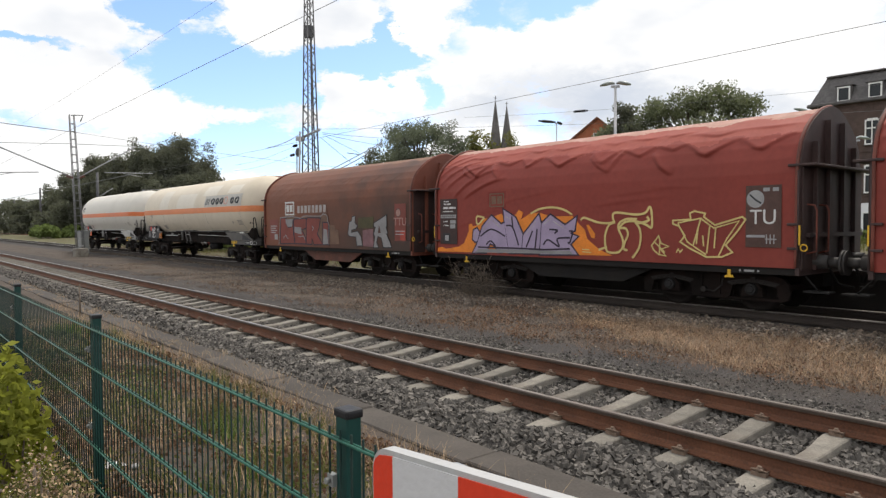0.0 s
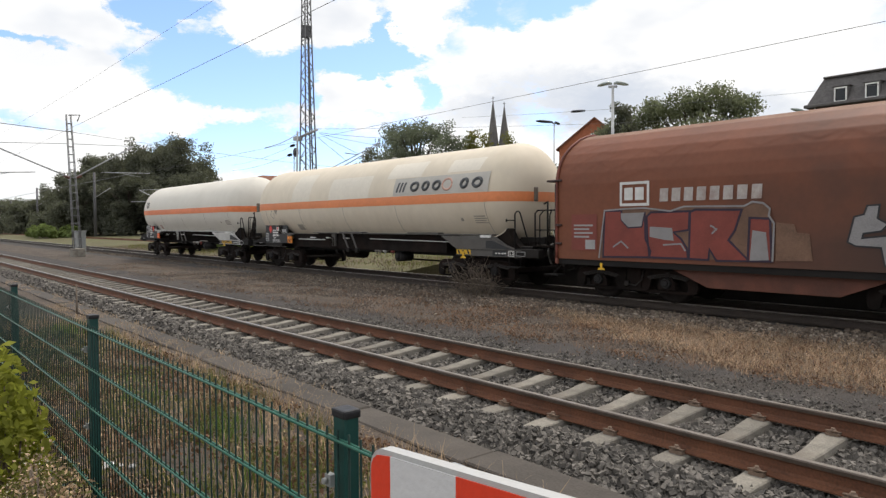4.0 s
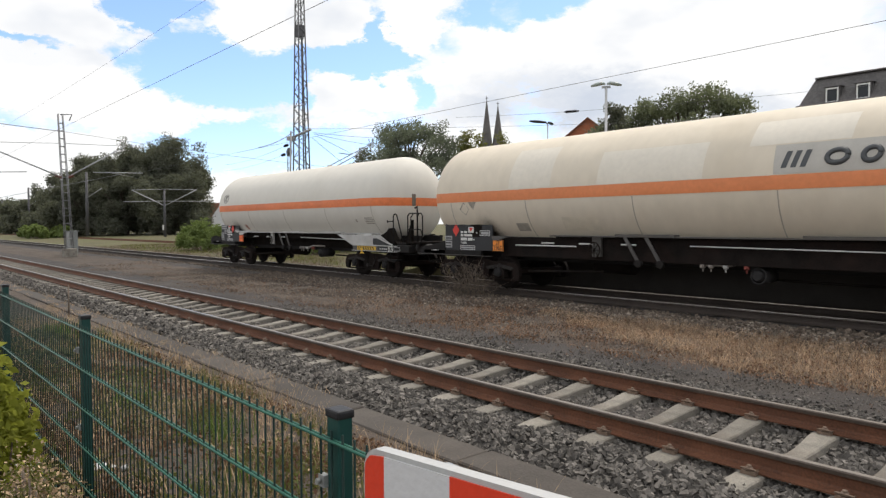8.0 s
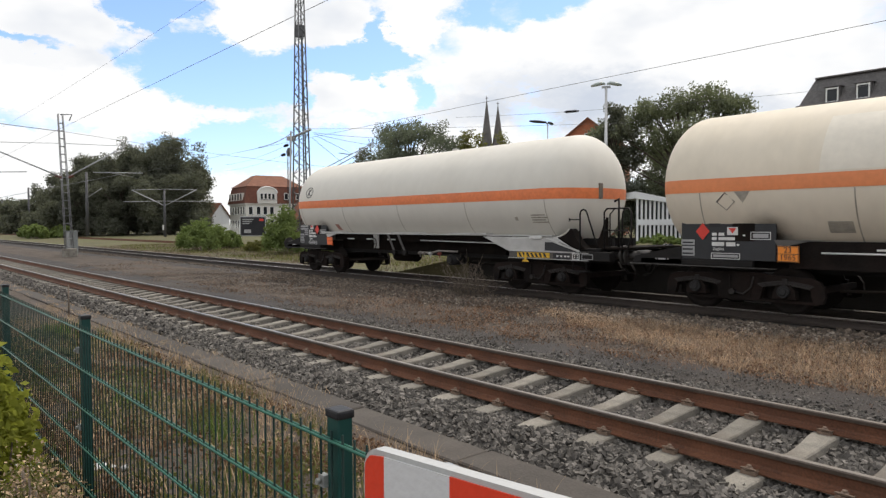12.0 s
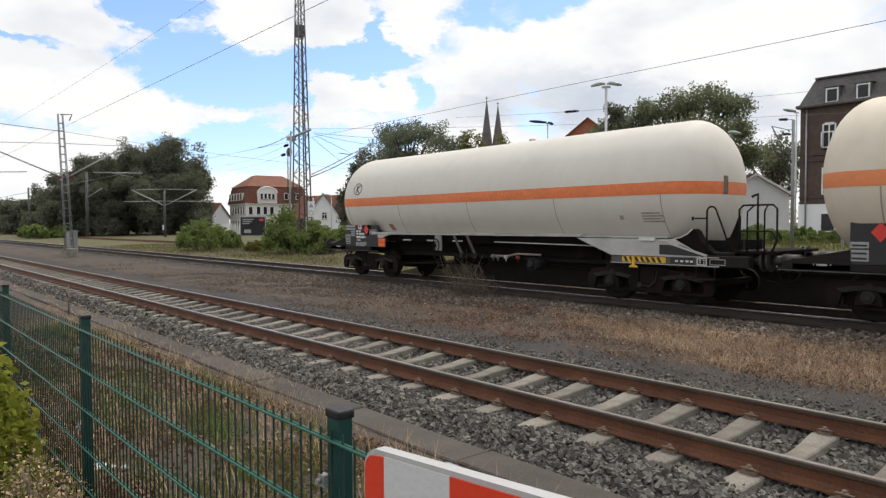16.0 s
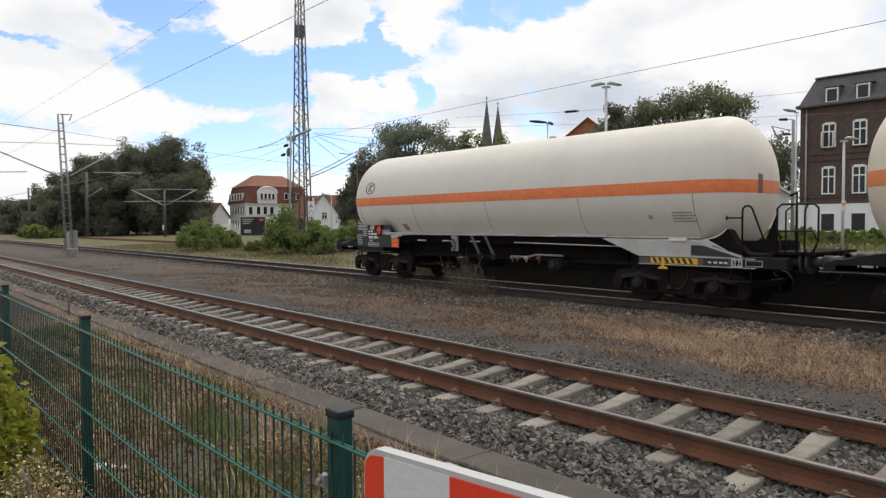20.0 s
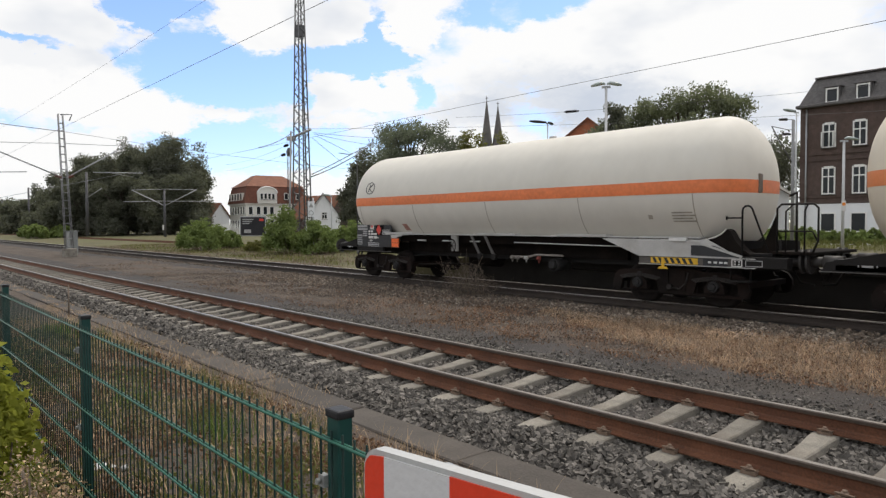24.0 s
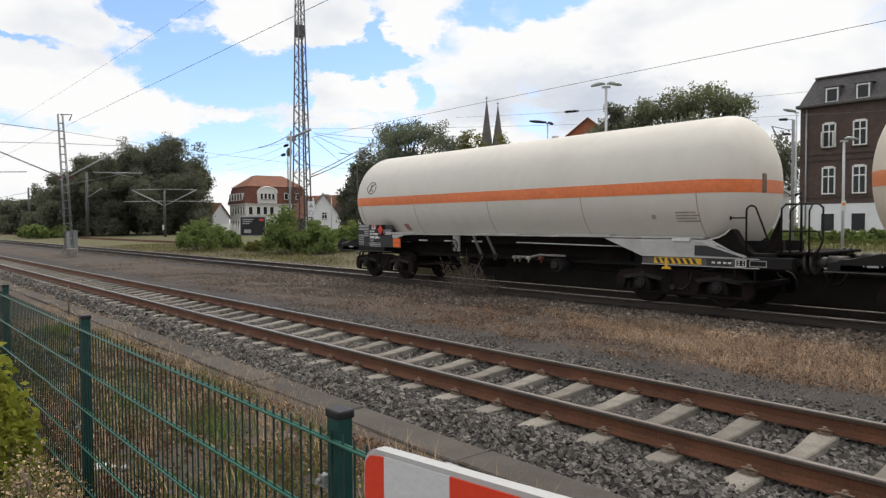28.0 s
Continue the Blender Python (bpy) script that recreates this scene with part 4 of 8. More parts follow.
def buffers(wagon, x, way):
    for s in (-0.875, 0.875):
        bm = B()
        cyl(bm, (x - way * 0.62, s, 1.04), (x - way * 0.28, s, 1.04), 0.13, 14)
        cyl(bm, (x - way * 0.30, s, 1.04), (x - way * 0.05, s, 1.04), 0.10, 14)
        cyl(bm, (x - way * 0.05, s, 1.04), (x - way * 0.005, s, 1.04), 0.235, 20, 0.225)
        part("buffer", bm, M_BUFFER, wagon)
    bm = B()
    box(bm, (x - way * 0.5, 0, 1.02), (0.3, 0.12, 0.12))
    tube(bm, [(x - way * 0.4, 0, 1.02), (x - way * 0.12, 0, 0.9), (x - way * 0.02, 0, 0.62)], 0.035, 6)
    tube(bm, [(x - way * 0.5, -0.35, 0.95), (x - way * 0.3, -0.36, 0.6), (x - way * 0.05, -0.3, 0.55)], 0.025, 6)
    part("coupling", bm, M_DARK, wagon)


def curved(bm, x0, x1, a0, a1, r, nx=2, na=6, slant=0.0):
    """A patch that lies on the tank's round side: angles are up from its middle line, on the camera's side."""
    g = []
    for i in range(nx + 1):
        row = []
        for j in range(na + 1):
            a = radians(a0 + (a1 - a0) * j / na)
            row.append(bm.verts.new((x0 + (x1 - x0) * i / nx + slant * j / na, -r * math.cos(a), AXIS_Z + r * math.sin(a))))
        g.append(row)
    for i in range(nx):
        for j in range(na):
            f = bm.faces.new((g[i][j], g[i + 1][j], g[i + 1][j + 1], g[i][j + 1])); f.smooth = True
    return bm


def tank_wagon(x, half, name_field, label, paint, band, skirt, right=0.0, left=1.25):
    """half: half the length over the buffers; right: how much longer the right end is."""
    w = thing("tank_wagon", pose(x, TRACK_Y, 0), label, "tank wagon", "wagons of the freight train")
    R = half + right
    t0, t1, cap = -half + left, R - 1.09, 0.88
    prof = [(t0 + cap * (1 - math.cos(a)), TANK_R * math.sin(a) ** 0.92) for a in (math.pi / 2 * k / 12 for k in range(13))]
    prof += [(t0 + cap + (t1 - t0 - 2 * cap) * k / 12, TANK_R) for k in range(1, 12)]
    prof += [(t1 - cap * (1 - math.cos(a)), TANK_R * math.sin(a) ** 0.92) for a in (math.pi / 2 * k / 12 for k in range(12, -1, -1))]
    tank = part("tank", lathe_x(B(), prof, AXIS_Z, 64), paint, w)
    # the band goes round the tank, ends included
    bm = B()
    rows = []
    inner = prof[1:-1]
    for side in (-1, 1):
        for xx, r in inner[::-side]:
            e = 0.012 if xx > t1 - 0.02 else -0.012 if xx < t0 + 0.02 else 0.0
            rows.append([bm.verts.new((xx + e, side * math.sqrt((r + 0.005) ** 2 - h * h), AXIS_Z + h)) for h in (-0.20, -0.13, -0.065, 0.0, 0.07)])
    for a, b in zip(rows, rows[1:] + rows[:1]):
        for j in range(4):
            bm.faces.new((a[j], b[j], b[j + 1], a[j + 1])).smooth = True
    bmesh.ops.recalc_face_normals(bm, faces=list(bm.faces))
    part("orange_stripe", bm, band, tank, "orange warning band round the tank")
    for sx in (-half + 2.15, -half + 5.0, 0.05, 3.2, R - 1.99):
        bm = B()
        curved(bm, sx - 0.013, sx + 0.013, -75, -8, TANK_R + 0.003, 1, 16)
        part("weld_seam", bm, M_SEAM, tank)
    # rust over the end saddle
    bm = curved(B(), R - 2.9, R - 2.02, -72, -48, TANK_R + 0.0025, 4, 6)
    part("rust_patch", bm, M_RUSTSTAIN, tank, "brown rust over the saddle")
    bm = B()
    cyl(bm, (1.2, 0, AXIS_Z + TANK_R - 0.05), (1.2, 0, AXIS_Z + TANK_R + 0.06), 0.1, 14)
    part("valve_dome", bm, M_WSTEEL, tank)
    # saddles and side skirts under the tank
    bm = B()
    plate(bm, [(R - 4.35 + 0.3 * name_field, 1.44), (R - 1.75, 1.44), (R - 1.05, 1.08), (R - 2.9, 1.06), (R - 3.35, 1.06)], -1.28, 0.03)
    part("skirt_plate", bm, skirt, w, "grey skirt plate over the bogie")
    # flat black sheet, stands for the shade inside the skirt's recess
    bm = B()
    plate(bm, [(R - 2.1, 1.32), (R - 1.6, 1.32), (R - 0.95, 1.09), (R - 2.1, 1.11)], -1.315, 0.01)
    part("recess_shade", bm, M_PANEL, w)
    bm = B()
    rail0 = -half + (5.6 if name_field else 3.75)
    box(bm, ((R - 1.95 + rail0) / 2, -0.98, 1.475), (R - 1.95 - rail0, 0.5, 0.03))
    part("cradle_rail", bm, skirt, w)
    # added plate, stands for the black shade right under the cradle rail
    bm = box(B(), ((R - 3.6 + rail0) / 2, -0.96, 1.345), (R - 3.6 - rail0, 0.04, 0.225))
    part("cradle_shade_plate", bm, M_GRIME, w, "added dark plate standing for the shade below the cradle rail")
    for sx in ((0.2, R - 5.0) if name_field else (-half + 4.0, 0.2, R - 5.0)):
        bm = B()
        box(bm, (sx, -1.06, 1.50), (1.5, 0.42, 0.06))
        part("cradle_pad", bm, skirt, w)
    bm = B()
    box(bm, (R - 2.4 + 0.3 * name_field, -1.33, 1.44), (0.4, 0.05, 0.07))
    part("bracket", bm, M_WHITE, w)
    # underframe
    bm = B()
    for s in (-1, 1):
        box(bm, ((R - half + 1.05) / 2, s * 0.45, 1.10), (R + half - 2.35, 0.12, 0.62))
        box(bm, (-half + 1.2, s * 0.45, 0.96), (1.1, 0.12, 0.32))
    box(bm, (right / 2, 0.95, 1.22), (2 * half - 3.2 + right, 0.1, 0.44))
    for sx, zc in ((-half + 0.7, 1.0), (-half + 2.7, 1.14), (R - 2.6, 1.14), (R - 0.7, 1.0)):
        box(bm, (sx, 0, zc), (0.16, 2.46, 0.22))
    part("underframe", bm, M_DARK, w)
    bm = B()
    bbox(bm, (R - 2.05, -1.26, 0.98), (2.6, 0.1, 0.16), 0.01)
    part("side_sill", bm, M_GREYSTEEL, w)
    bm = B()
    bbox(bm, (R - 0.65, -1.2, 1.0), (1.0, 0.24, 0.22), 0.01)
    bbox(bm, (R - 0.8, 0, 1.15), (0.6, 2.3, 0.06), 0.005)
    part("end_sill", bm, M_DARK, w)
    bm = B()
    bbox(bm, (-half + 0.75, 0, 1.0), (0.2, 2.5, 0.24), 0.01)
    bbox(bm, (-half + 1.9, -1.22, 0.97), (2.5, 0.1, 0.12), 0.01)
    part("end_sill", bm, M_DARK, w)
    bm = B()
    short = 0.6 if name_field else 1.1
    H = R - 3.33 if name_field else R - 3.05
    for k in range(3 if name_field else 7):
        xx = H + 0.1 + k * (0.2 if name_field else 0.14)
        plate(bm, [(xx, 0.93), (xx + 0.07, 0.93), (xx + 0.005, 1.04), (xx - 0.065, 1.04)], -1.320, 0.004)
    sign = B()
    plate(sign, rect(H, 0.92, H + short, 1.05), -1.312, 0.006)
    hatch = part("hatched_plate", sign, M_YELLOW, w, "yellow and black hatched plate")
    part("hatch_bar", bm, M_PANEL, hatch)
    bm = B()
    plate(bm, [(H + u, z) for u, z in ((0.19, 0.80), (0.43, 0.80), (0.39, 0.85), (0.34, 0.85), (0.34, 1.0), (0.27, 1.0), (0.27, 0.85), (0.22, 0.85))], -1.33, 0.012)
    part("jacking_mark", bm, M_YELLOW, w, "yellow jacking point mark")
    # small plates along the sill: a dark one with scribbled figures, a dotted square, an outlined box
    dark = part("marking_plate", plate(B(), rect(R - 1.83, 0.905, R - 1.30, 1.055), -1.322, 0.004), M_PANEL, w, "dark plate with worn white figures")
    for u in (-1.72, -1.60, -1.48, -1.38):
        part("number_bar", plate(B(), rect(R + u, 0.96, R + u + 0.07, 1.0), -1.3275, 0.002), M_WHITE, dark)
    square = part("marking_plate", stroke(B(), [(R - 1.22, 0.92), (R - 1.02, 0.92), (R - 1.02, 1.05), (R - 1.22, 1.05), (R - 1.22, 0.92)], 0.02, y=-1.322), M_WHITE, w, "white outlined square with four dots")
    for u in (-1.17, -1.09):
        for z in (0.95, 1.0):
            part("dot", plate(B(), rect(R + u, z, R + u + 0.03, z + 0.025), -1.322, 0.004), M_WHITE, square)
    part("marking_plate", stroke(B(), [(R - 0.94, 0.93), (R - 0.62, 0.93), (R - 0.62, 1.04), (R - 0.94, 1.04), (R - 0.94, 0.93)], 0.014, y=-1.322), M_GREYMARK, w, "pale outlined box")
    part("sill_flange", box(B(), (R - 2.05, -1.29, 1.075), (2.6, 0.10, 0.016)), skirt, w)
    part("sill_flange", box(B(), (R - 2.05, -1.29, 0.895), (2.6, 0.10, 0.016)), skirt, w)
    part("slope_bar", prism(B(), [(R - 2.12, 1.405), (R - 2.05, 1.43), (R - 1.0, 1.125), (R - 1.03, 1.09)], -1.34, -1.30, axis="y"), skirt, w, "sloping bar over the recess")
    bm = box(B(), ((R - 4.1 - half + 3.75) / 2, -0.98 if name_field else -0.58, 1.17), (R - 4.1 + half - 3.75, 0.12, 0.52))
    part("side_girder", bm, M_BOGIE if name_field else M_GRIME, w)
    # white conduit and brake gear along the frame
    g, gv, gc = (0.45, 0.85, 0.62) if name_field else (0.0, 0.0, 0.0)
    part("conduit", cyl(B(), (0.8 + g, -1.12, 1.29), (R - 3.9, -1.12, 1.25), 0.013, 8), M_WHITE, w)
    if name_field:
        part("conduit", cyl(B(), (-half + 4.35, -1.13, 1.22), (-half + 6.36, -1.13, 1.22), 0.018, 8), M_WHITE, w)
    for sx in (-half + 4.8 + g, -half + 6.0 + g, -half + 7.2 + g):
        part("conduit", cyl(B(), (sx, -1.12, 1.29), (sx + 0.4, -1.12, 1.29), 0.02, 8), M_WHITE, w)
    bm = B()
    tube(bm, [(0.55 + gv, -0.97, 0.90), (1.15 + gv, -0.97, 0.90), (1.5 + gv, -0.97, 0.97), (2.35 + gv, -0.97, 0.97)], 0.03, 6)
    part("brake_pipe", bm, M_PIPE, w, "pale pipe with valves")
    for sx, paint_ in ((0.62, M_PIPE), (0.80, M_PIPE), (1.12, M_WSTEEL), (1.56, M_SPRAYRED)):
        bm = B()
        sx += gv
        bbox(bm, (sx, -0.99, 0.88), (0.10, 0.1, 0.10), 0.02)
        cyl(bm, (sx, -0.99, 0.88), (sx, -1.07, 0.88), 0.03, 8); cyl(bm, (sx, -0.99, 0.84), (sx, -0.99, 0.76), 0.018, 6)
        part("brake_valve", bm, paint_, w)
    bm = B()
    cyl(bm, (-2.0, 0.1, 0.72), (-0.9, 0.1, 0.72), 0.22, 16)
    part("air_cylinder", bm, M_GRIME, w)
    part("brake_cylinder", cyl(cyl(B(), (2.0 + gc, -0.95, 0.72), (2.0 + gc, -0.4, 0.72), 0.17, 16), (2.0 + gc, -0.95, 0.72), (2.0 + gc, -1.02, 0.72), 0.14, 14, 0.08), M_HUB, w)
    part("brake_rod", tube(B(), [(-half + 4.6, -0.9, 0.52), (-half + 7.0, -0.9, 0.62)], 0.03, 6), M_GRIME, w)
    part("brake_rod", tube(B(), [(2.2, -0.4, 0.62), (R - 4.5, -0.4, 0.6)], 0.03, 6), M_GRIME, w)
    bm = plate(B(), [(-half + 0.42, 0.90), (-half + 1.64, 0.90), (-half + 1.64, 1.30), (-half + 0.50, 1.06)], -1.262, 0.008)
    part("ramp_plate", bm, M_DARK, w, "dark sloping plate at the wagon end")
    part("sill_flange", box(B(), (-half + 2.0, -1.28, 0.895), (3.2, 0.08, 0.014)), M_WORNSTRUT, w)
    part("cradle_wedge", plate(B(), [(-half + 3.55, 1.455), (-half + 4.6, 1.455), (-half + 4.2, 1.44), (-half + 3.62, 1.30)], -1.235, 0.02), skirt, w)
    for u0, u1 in ((1.02, 1.04), (1.08, 1.26), (1.31, 1.33)):
        bm = B()
        plate(bm, rect(-half + u0, 0.995, -half + u1, 1.03), -1.272, 0.003)
        part("writing_bar", bm, M_GREYMARK, w)
    # hand-brake wheel and folding steps
    bm = B()
    wheel = [(-half + 6.5 + g + 0.16 * math.cos(a), -1.2, 1.15 + 0.19 * math.sin(a)) for a in (2 * math.pi * k / 16 for k in range(17))]
    tube(bm, wheel, 0.016, 6)
    for k in range(4):
        a = math.pi / 4 * k
        cyl(bm, (-half + 6.5 + g - 0.16 * math.cos(a), -1.2, 1.15 - 0.19 * math.sin(a)), (-half + 6.5 + g + 0.16 * math.cos(a), -1.2, 1.15 + 0.19 * math.sin(a)), 0.01, 5)
    part("brake_wheel", bm, M_GRIME, w)
    bm = B()
    box(bm, (-half + 6.52 + g, -1.1, 1.24), (0.26, 0.06, 0.5))
    part("brake_bracket", bm, skirt, w)
    # two slanting struts with round valves at the foot
    for dx in (0, 0.55):
        sx = -half + 7.35 + g + dx
        bm = prism(B(), [(sx, 1.46), (sx + 0.09, 1.46), (sx + 0.43, 0.93), (sx + 0.34, 0.93)], -1.27, -1.24, axis="y")
        strut = part("slanting_strut", bm, M_WORNSTRUT, w)
        bm = cyl(B(), (sx + 0.40, -1.30, 0.88), (sx + 0.40, -1.20, 0.88), 0.085, 14)
        part("valve", bm, M_DARK, strut)
    # data panel with plates and bars of writing
    bl = -half + 1.62
    bm = bevel(box(B(), (bl + 0.98, -1.22, 1.415), (1.96, 0.05, 0.76)), 0.01)
    board = part("data_board", bm, M_PANEL, w, "black board with white registration marks")
    def mark(name, outline, material, label="", y=-1.247):
        bmk = B()
        plate(bmk, [(bl + u, z) for u, z in outline], y, 0.004)
        return part(name, bmk, material, board, label)
    dd, da = (0.0, 0.0) if name_field else (0.80, -0.22)
    mark("danger_diamond", [(0.33 + dd, 1.61), (0.48 + dd, 1.785), (0.63 + dd, 1.61), (0.48 + dd, 1.435)], M_RED, "red danger diamond", y=-1.252)
    mark("arrow_label", rect(1.00 + da, 1.54 + 0.08 * (da < 0), 1.22 + da, 1.70 + 0.07 * (da < 0)), M_WHITE)
    mark("arrow", [(1.03 + da, 1.68 + 0.07 * (da < 0)), (1.19 + da, 1.68 + 0.07 * (da < 0)), (1.11 + da, 1.57 + 0.08 * (da < 0))], M_RED, y=-1.252)
    if not name_field:
        for z0, z1 in ((1.69, 1.76), (1.60, 1.66)):
            mark("label_plate", rect(0.04, z0, 0.62, z1), M_GREYMARK)
        for z in (1.53, 1.46, 1.39):
            mark("label_plate", rect(0.34, z, 0.60, z + 0.045), M_GREYMARK)
    mark("dark_label", rect(0.62, 1.70, 0.86, 1.775), M_CAP)
    for u0, u1, z0, z1 in ((0.68, 0.78, 1.525, 1.585), (0.82, 0.94, 1.525, 1.585), (0.68, 0.78, 1.435, 1.495), (0.82, 1.16, 1.435, 1.495), (0.68, 0.94, 1.315, 1.395), (0.98, 1.17, 1.315, 1.395), (1.20, 1.25, 1.325, 1.36)):
        mark("number_bar", rect(u0, z0, u1, z1), M_WHITE)
    lettering("type_writing", "Zagkks", 0.085, pose(bl + 0.82, -1.250, 1.255) @ SIDE, M_WHITE, board)
    def framed(u0, z0, u1, z1, wide):
        bmk = B()
        stroke(bmk, [(bl + u, z) for u, z in ((u0, z0), (u1, z0), (u1, z1), (u0, z1), (u0, z0))], wide, y=-1.246)
        part("framed_line", bmk, M_WHITE, board)
        mark("number_bar", rect(u0 + 0.04, z0 + 0.03, u1 - 0.04, z1 - 0.03), M_GREYMARK)
    framed(0.67, 1.06, 1.26, 1.17, 0.012)
    framed(1.48, 1.46, 1.86, 1.60, 0.012)
    mark("number_bar", rect(1.32, 1.52, 1.37, 1.55), M_WHITE)
    for z0, z1, bars_ in ((1.33, 1.44, 1), (1.10, 1.30, 2)):
        pl = mark("label_plate", rect(0.0, z0, 0.30, z1), M_GREYMARK, y=-1.2475)
        for k in range(bars_):
            bmk = B(); plate(bmk, rect(bl + 0.03, z0 + 0.03 + 0.09 * k, bl + 0.27, z0 + 0.065 + 0.09 * k), -1.253, 0.003)
            part("number_bar", bmk, M_PANEL, pl)
    bm = B()
    ox = bl + 2.19
    box(bm, (ox, -1.26, 1.19), (0.40, 0.02, 0.30))
    plate_o = part("orange_plate", bm, M_OPLATE if name_field else M_OPLATE2, w, "orange hazard plate with black numbers" if name_field else "plain bright orange hazard plate")
    if name_field:
        lettering("hazard_writing", "23", 0.15, pose(ox, -1.272, 1.262) @ SIDE, M_PANEL, plate_o)
        lettering("hazard_writing", "1965", 0.15, pose(ox, -1.272, 1.12) @ SIDE, M_PANEL, plate_o)
    bm = B()
    stroke(bm, [(ox - 0.19, 1.05), (ox + 0.19, 1.05), (ox + 0.19, 1.33), (ox - 0.19, 1.33), (ox - 0.19, 1.05)], 0.012, y=-1.2695)
    stroke(bm, [(ox - 0.19, 1.19), (ox + 0.19, 1.19)], 0.012, y=-1.2697)
    part("plate_edge", bm, M_PANEL, plate_o)
    bm = bevel(box(B(), (-half + 2.95, -1.0, 1.62), (0.5, 0.5, 0.45)), 0.03)
    part("equipment_box", bm, M_GRIME, w)
    # handrails and end platform
    bm = B()
    hx = R - 1.05
    tube(bm, [(hx, -1.25, 1.1), (hx, -1.25, 2.0)] + arc((hx + 0.1, -1.25, 2.02), 0.1, 180, 20, 5) + [(hx + 0.52, -1.25, 1.2)], 0.02, 6)
    tube(bm, [(hx, -1.25, 1.88), (hx - 0.3, -1.25, 1.88)], 0.015, 6)
    box(bm, (hx - 0.32, -1.25, 1.88), (0.03, 0.03, 0.08))
    part("grab_rail", bm, M_DARK, w)
    bm = B()
    px0, px1 = R - 0.42, R + 0.32
    for y in (-1.15,):
        tube(bm, [(px0, y, 1.2), (px0, y, 2.05), (px0 + 0.08, y, 2.13), (px1 - 0.08, y, 2.13), (px1, y, 2.05), (px1, y, 1.45), (px1 - 0.1, y, 1.2)], 0.021, 6)
        tube(bm, [(px0, y, 1.62), (px1 - 0.1, y, 1.62), (px1, y, 1.42)], 0.017, 6)
        tube(bm, [(px0 + 0.5, y, 1.2), (px0 + 0.5, y, 2.0), (px0 + 0.56, y, 2.13)], 0.017, 6)
        tube(bm, [(px0 + 0.16, y, 1.2), (px0 + 0.16, y, 2.0), (px0 + 0.3, y, 2.13)], 0.017, 6)
    tube(bm, [(px0 + 0.3, -1.0, 1.2), (px0 + 0.3, -1.0, 2.35), (px0 + 0.18, -1.0, 2.3)], 0.03, 6)
    part("platform_rail", bm, M_DARK, w)
    bm = bevel(box(B(), ((px0 + px1) / 2 - 0.1, 0, 1.2), (px1 - px0, 2.3, 0.06)), 0.01)
    part("end_platform", bm, M_GRIME, w)
    bm = B()
    prism(bm, [(R - 1.7, 1.15), (R - 0.55, 1.15), (R - 0.55, 1.3 if name_field else 1.93), (R - 0.66, 1.3 if name_field else 1.66), (R - 0.82, 1.28), (R - 1.1, 1.25)], -0.9, -0.8, axis="y")
    part("saddle", bm, M_GRIME, w)
    bm = B()
    prism(bm, [(-half + 1.35, 1.1), (-half + 2.2, 1.1), (-half + 2.2, 1.45), (-half + 1.65, 1.4)], -0.9, -0.8, axis="y")
    part("saddle", bm, M_GRIME, w)
    rim = [(R - 2.15, 1.405), (R - 1.85, 1.435), (R - 1.65, 1.485), (R - 1.50, 1.56), (R - 1.40, 1.66)]
    # solid body, dark in place of the shaded recess below the arc
    bm = prism(B(), [(R - 2.7, 1.15), (R - 0.9, 1.15), (R - 1.05, 1.25), (R - 1.20, 1.40), (R - 1.33, 1.62)] + rim[::-1] + [(R - 2.7, 1.40)], -1.20, -0.95, axis="y")
    lip = part("saddle_lip", bm, M_GRIME, w, "dark body filling the shaded saddle recess, with an arched rim")
    part("rim", tube(B(), [(x_, -1.205, z_) for x_, z_ in rim], 0.014, 5), paint, lip)
    # soot beside the data board
    part("soot_patch", curved(B(), -half + 2.6, -half + 4.7, -70, -8, TANK_R + 0.0028, 6, 10), M_SOOTA, tank, "dark soot smeared beside the board")
    bm = B()
    box(bm, (R - 1.1, -1.18, 0.62), (0.5, 0.3, 0.03))
    tube(bm, [(R - 1.3, -1.2, 0.62), (R - 1.3, -1.2, 0.95)], 0.02, 5); tube(bm, [(R - 0.9, -1.2, 0.62), (R - 0.9, -1.2, 0.95)], 0.02, 5)
    part("step", bm, M_DARK, w)
    # marks on the tank
    bm = B()
    curved(bm, -half + 4.50 if name_field else -half + 4.26, -half + 4.92 if name_field else -half + 4.50, -42, -32, TANK_R + 0.006, 1, 3, slant=0.0 if name_field else -0.06)
    part("tank_label", bm, M_RUBBED if name_field else mat("faded_red_label", (0.36, 0.18, 0.14), 0.5), tank, "small faded label")
    for k in range(4):
        bm = B()
        curved(bm, R - 2.52, R - 2.05 + 0.05 * (k % 2), -24 - 2.6 * k, -22.6 - 2.6 * k, TANK_R + 0.006, 1, 1)
        part("writing_bar", bm, M_RUBBED, tank)
    bm = B()
    curved(bm, R - 3.1, R - 2.99, -29, -25, TANK_R + 0.006, 1, 2)
    part("tank_label", bm, M_RUBBED, tank)
    bm = B()
    bbox(bm, (t1 - 0.03, -0.34, AXIS_Z + 0.0), (0.06, 0.16, 0.40), 0.02)
    cyl(bm, (t1 - 0.06, -0.34, AXIS_Z - 0.12), (t1 + 0.01, -0.34, AXIS_Z - 0.12), 0.05, 10)
    part("lamp_bracket", bm, M_BRACKET, tank, "grey-brown lamp bracket")
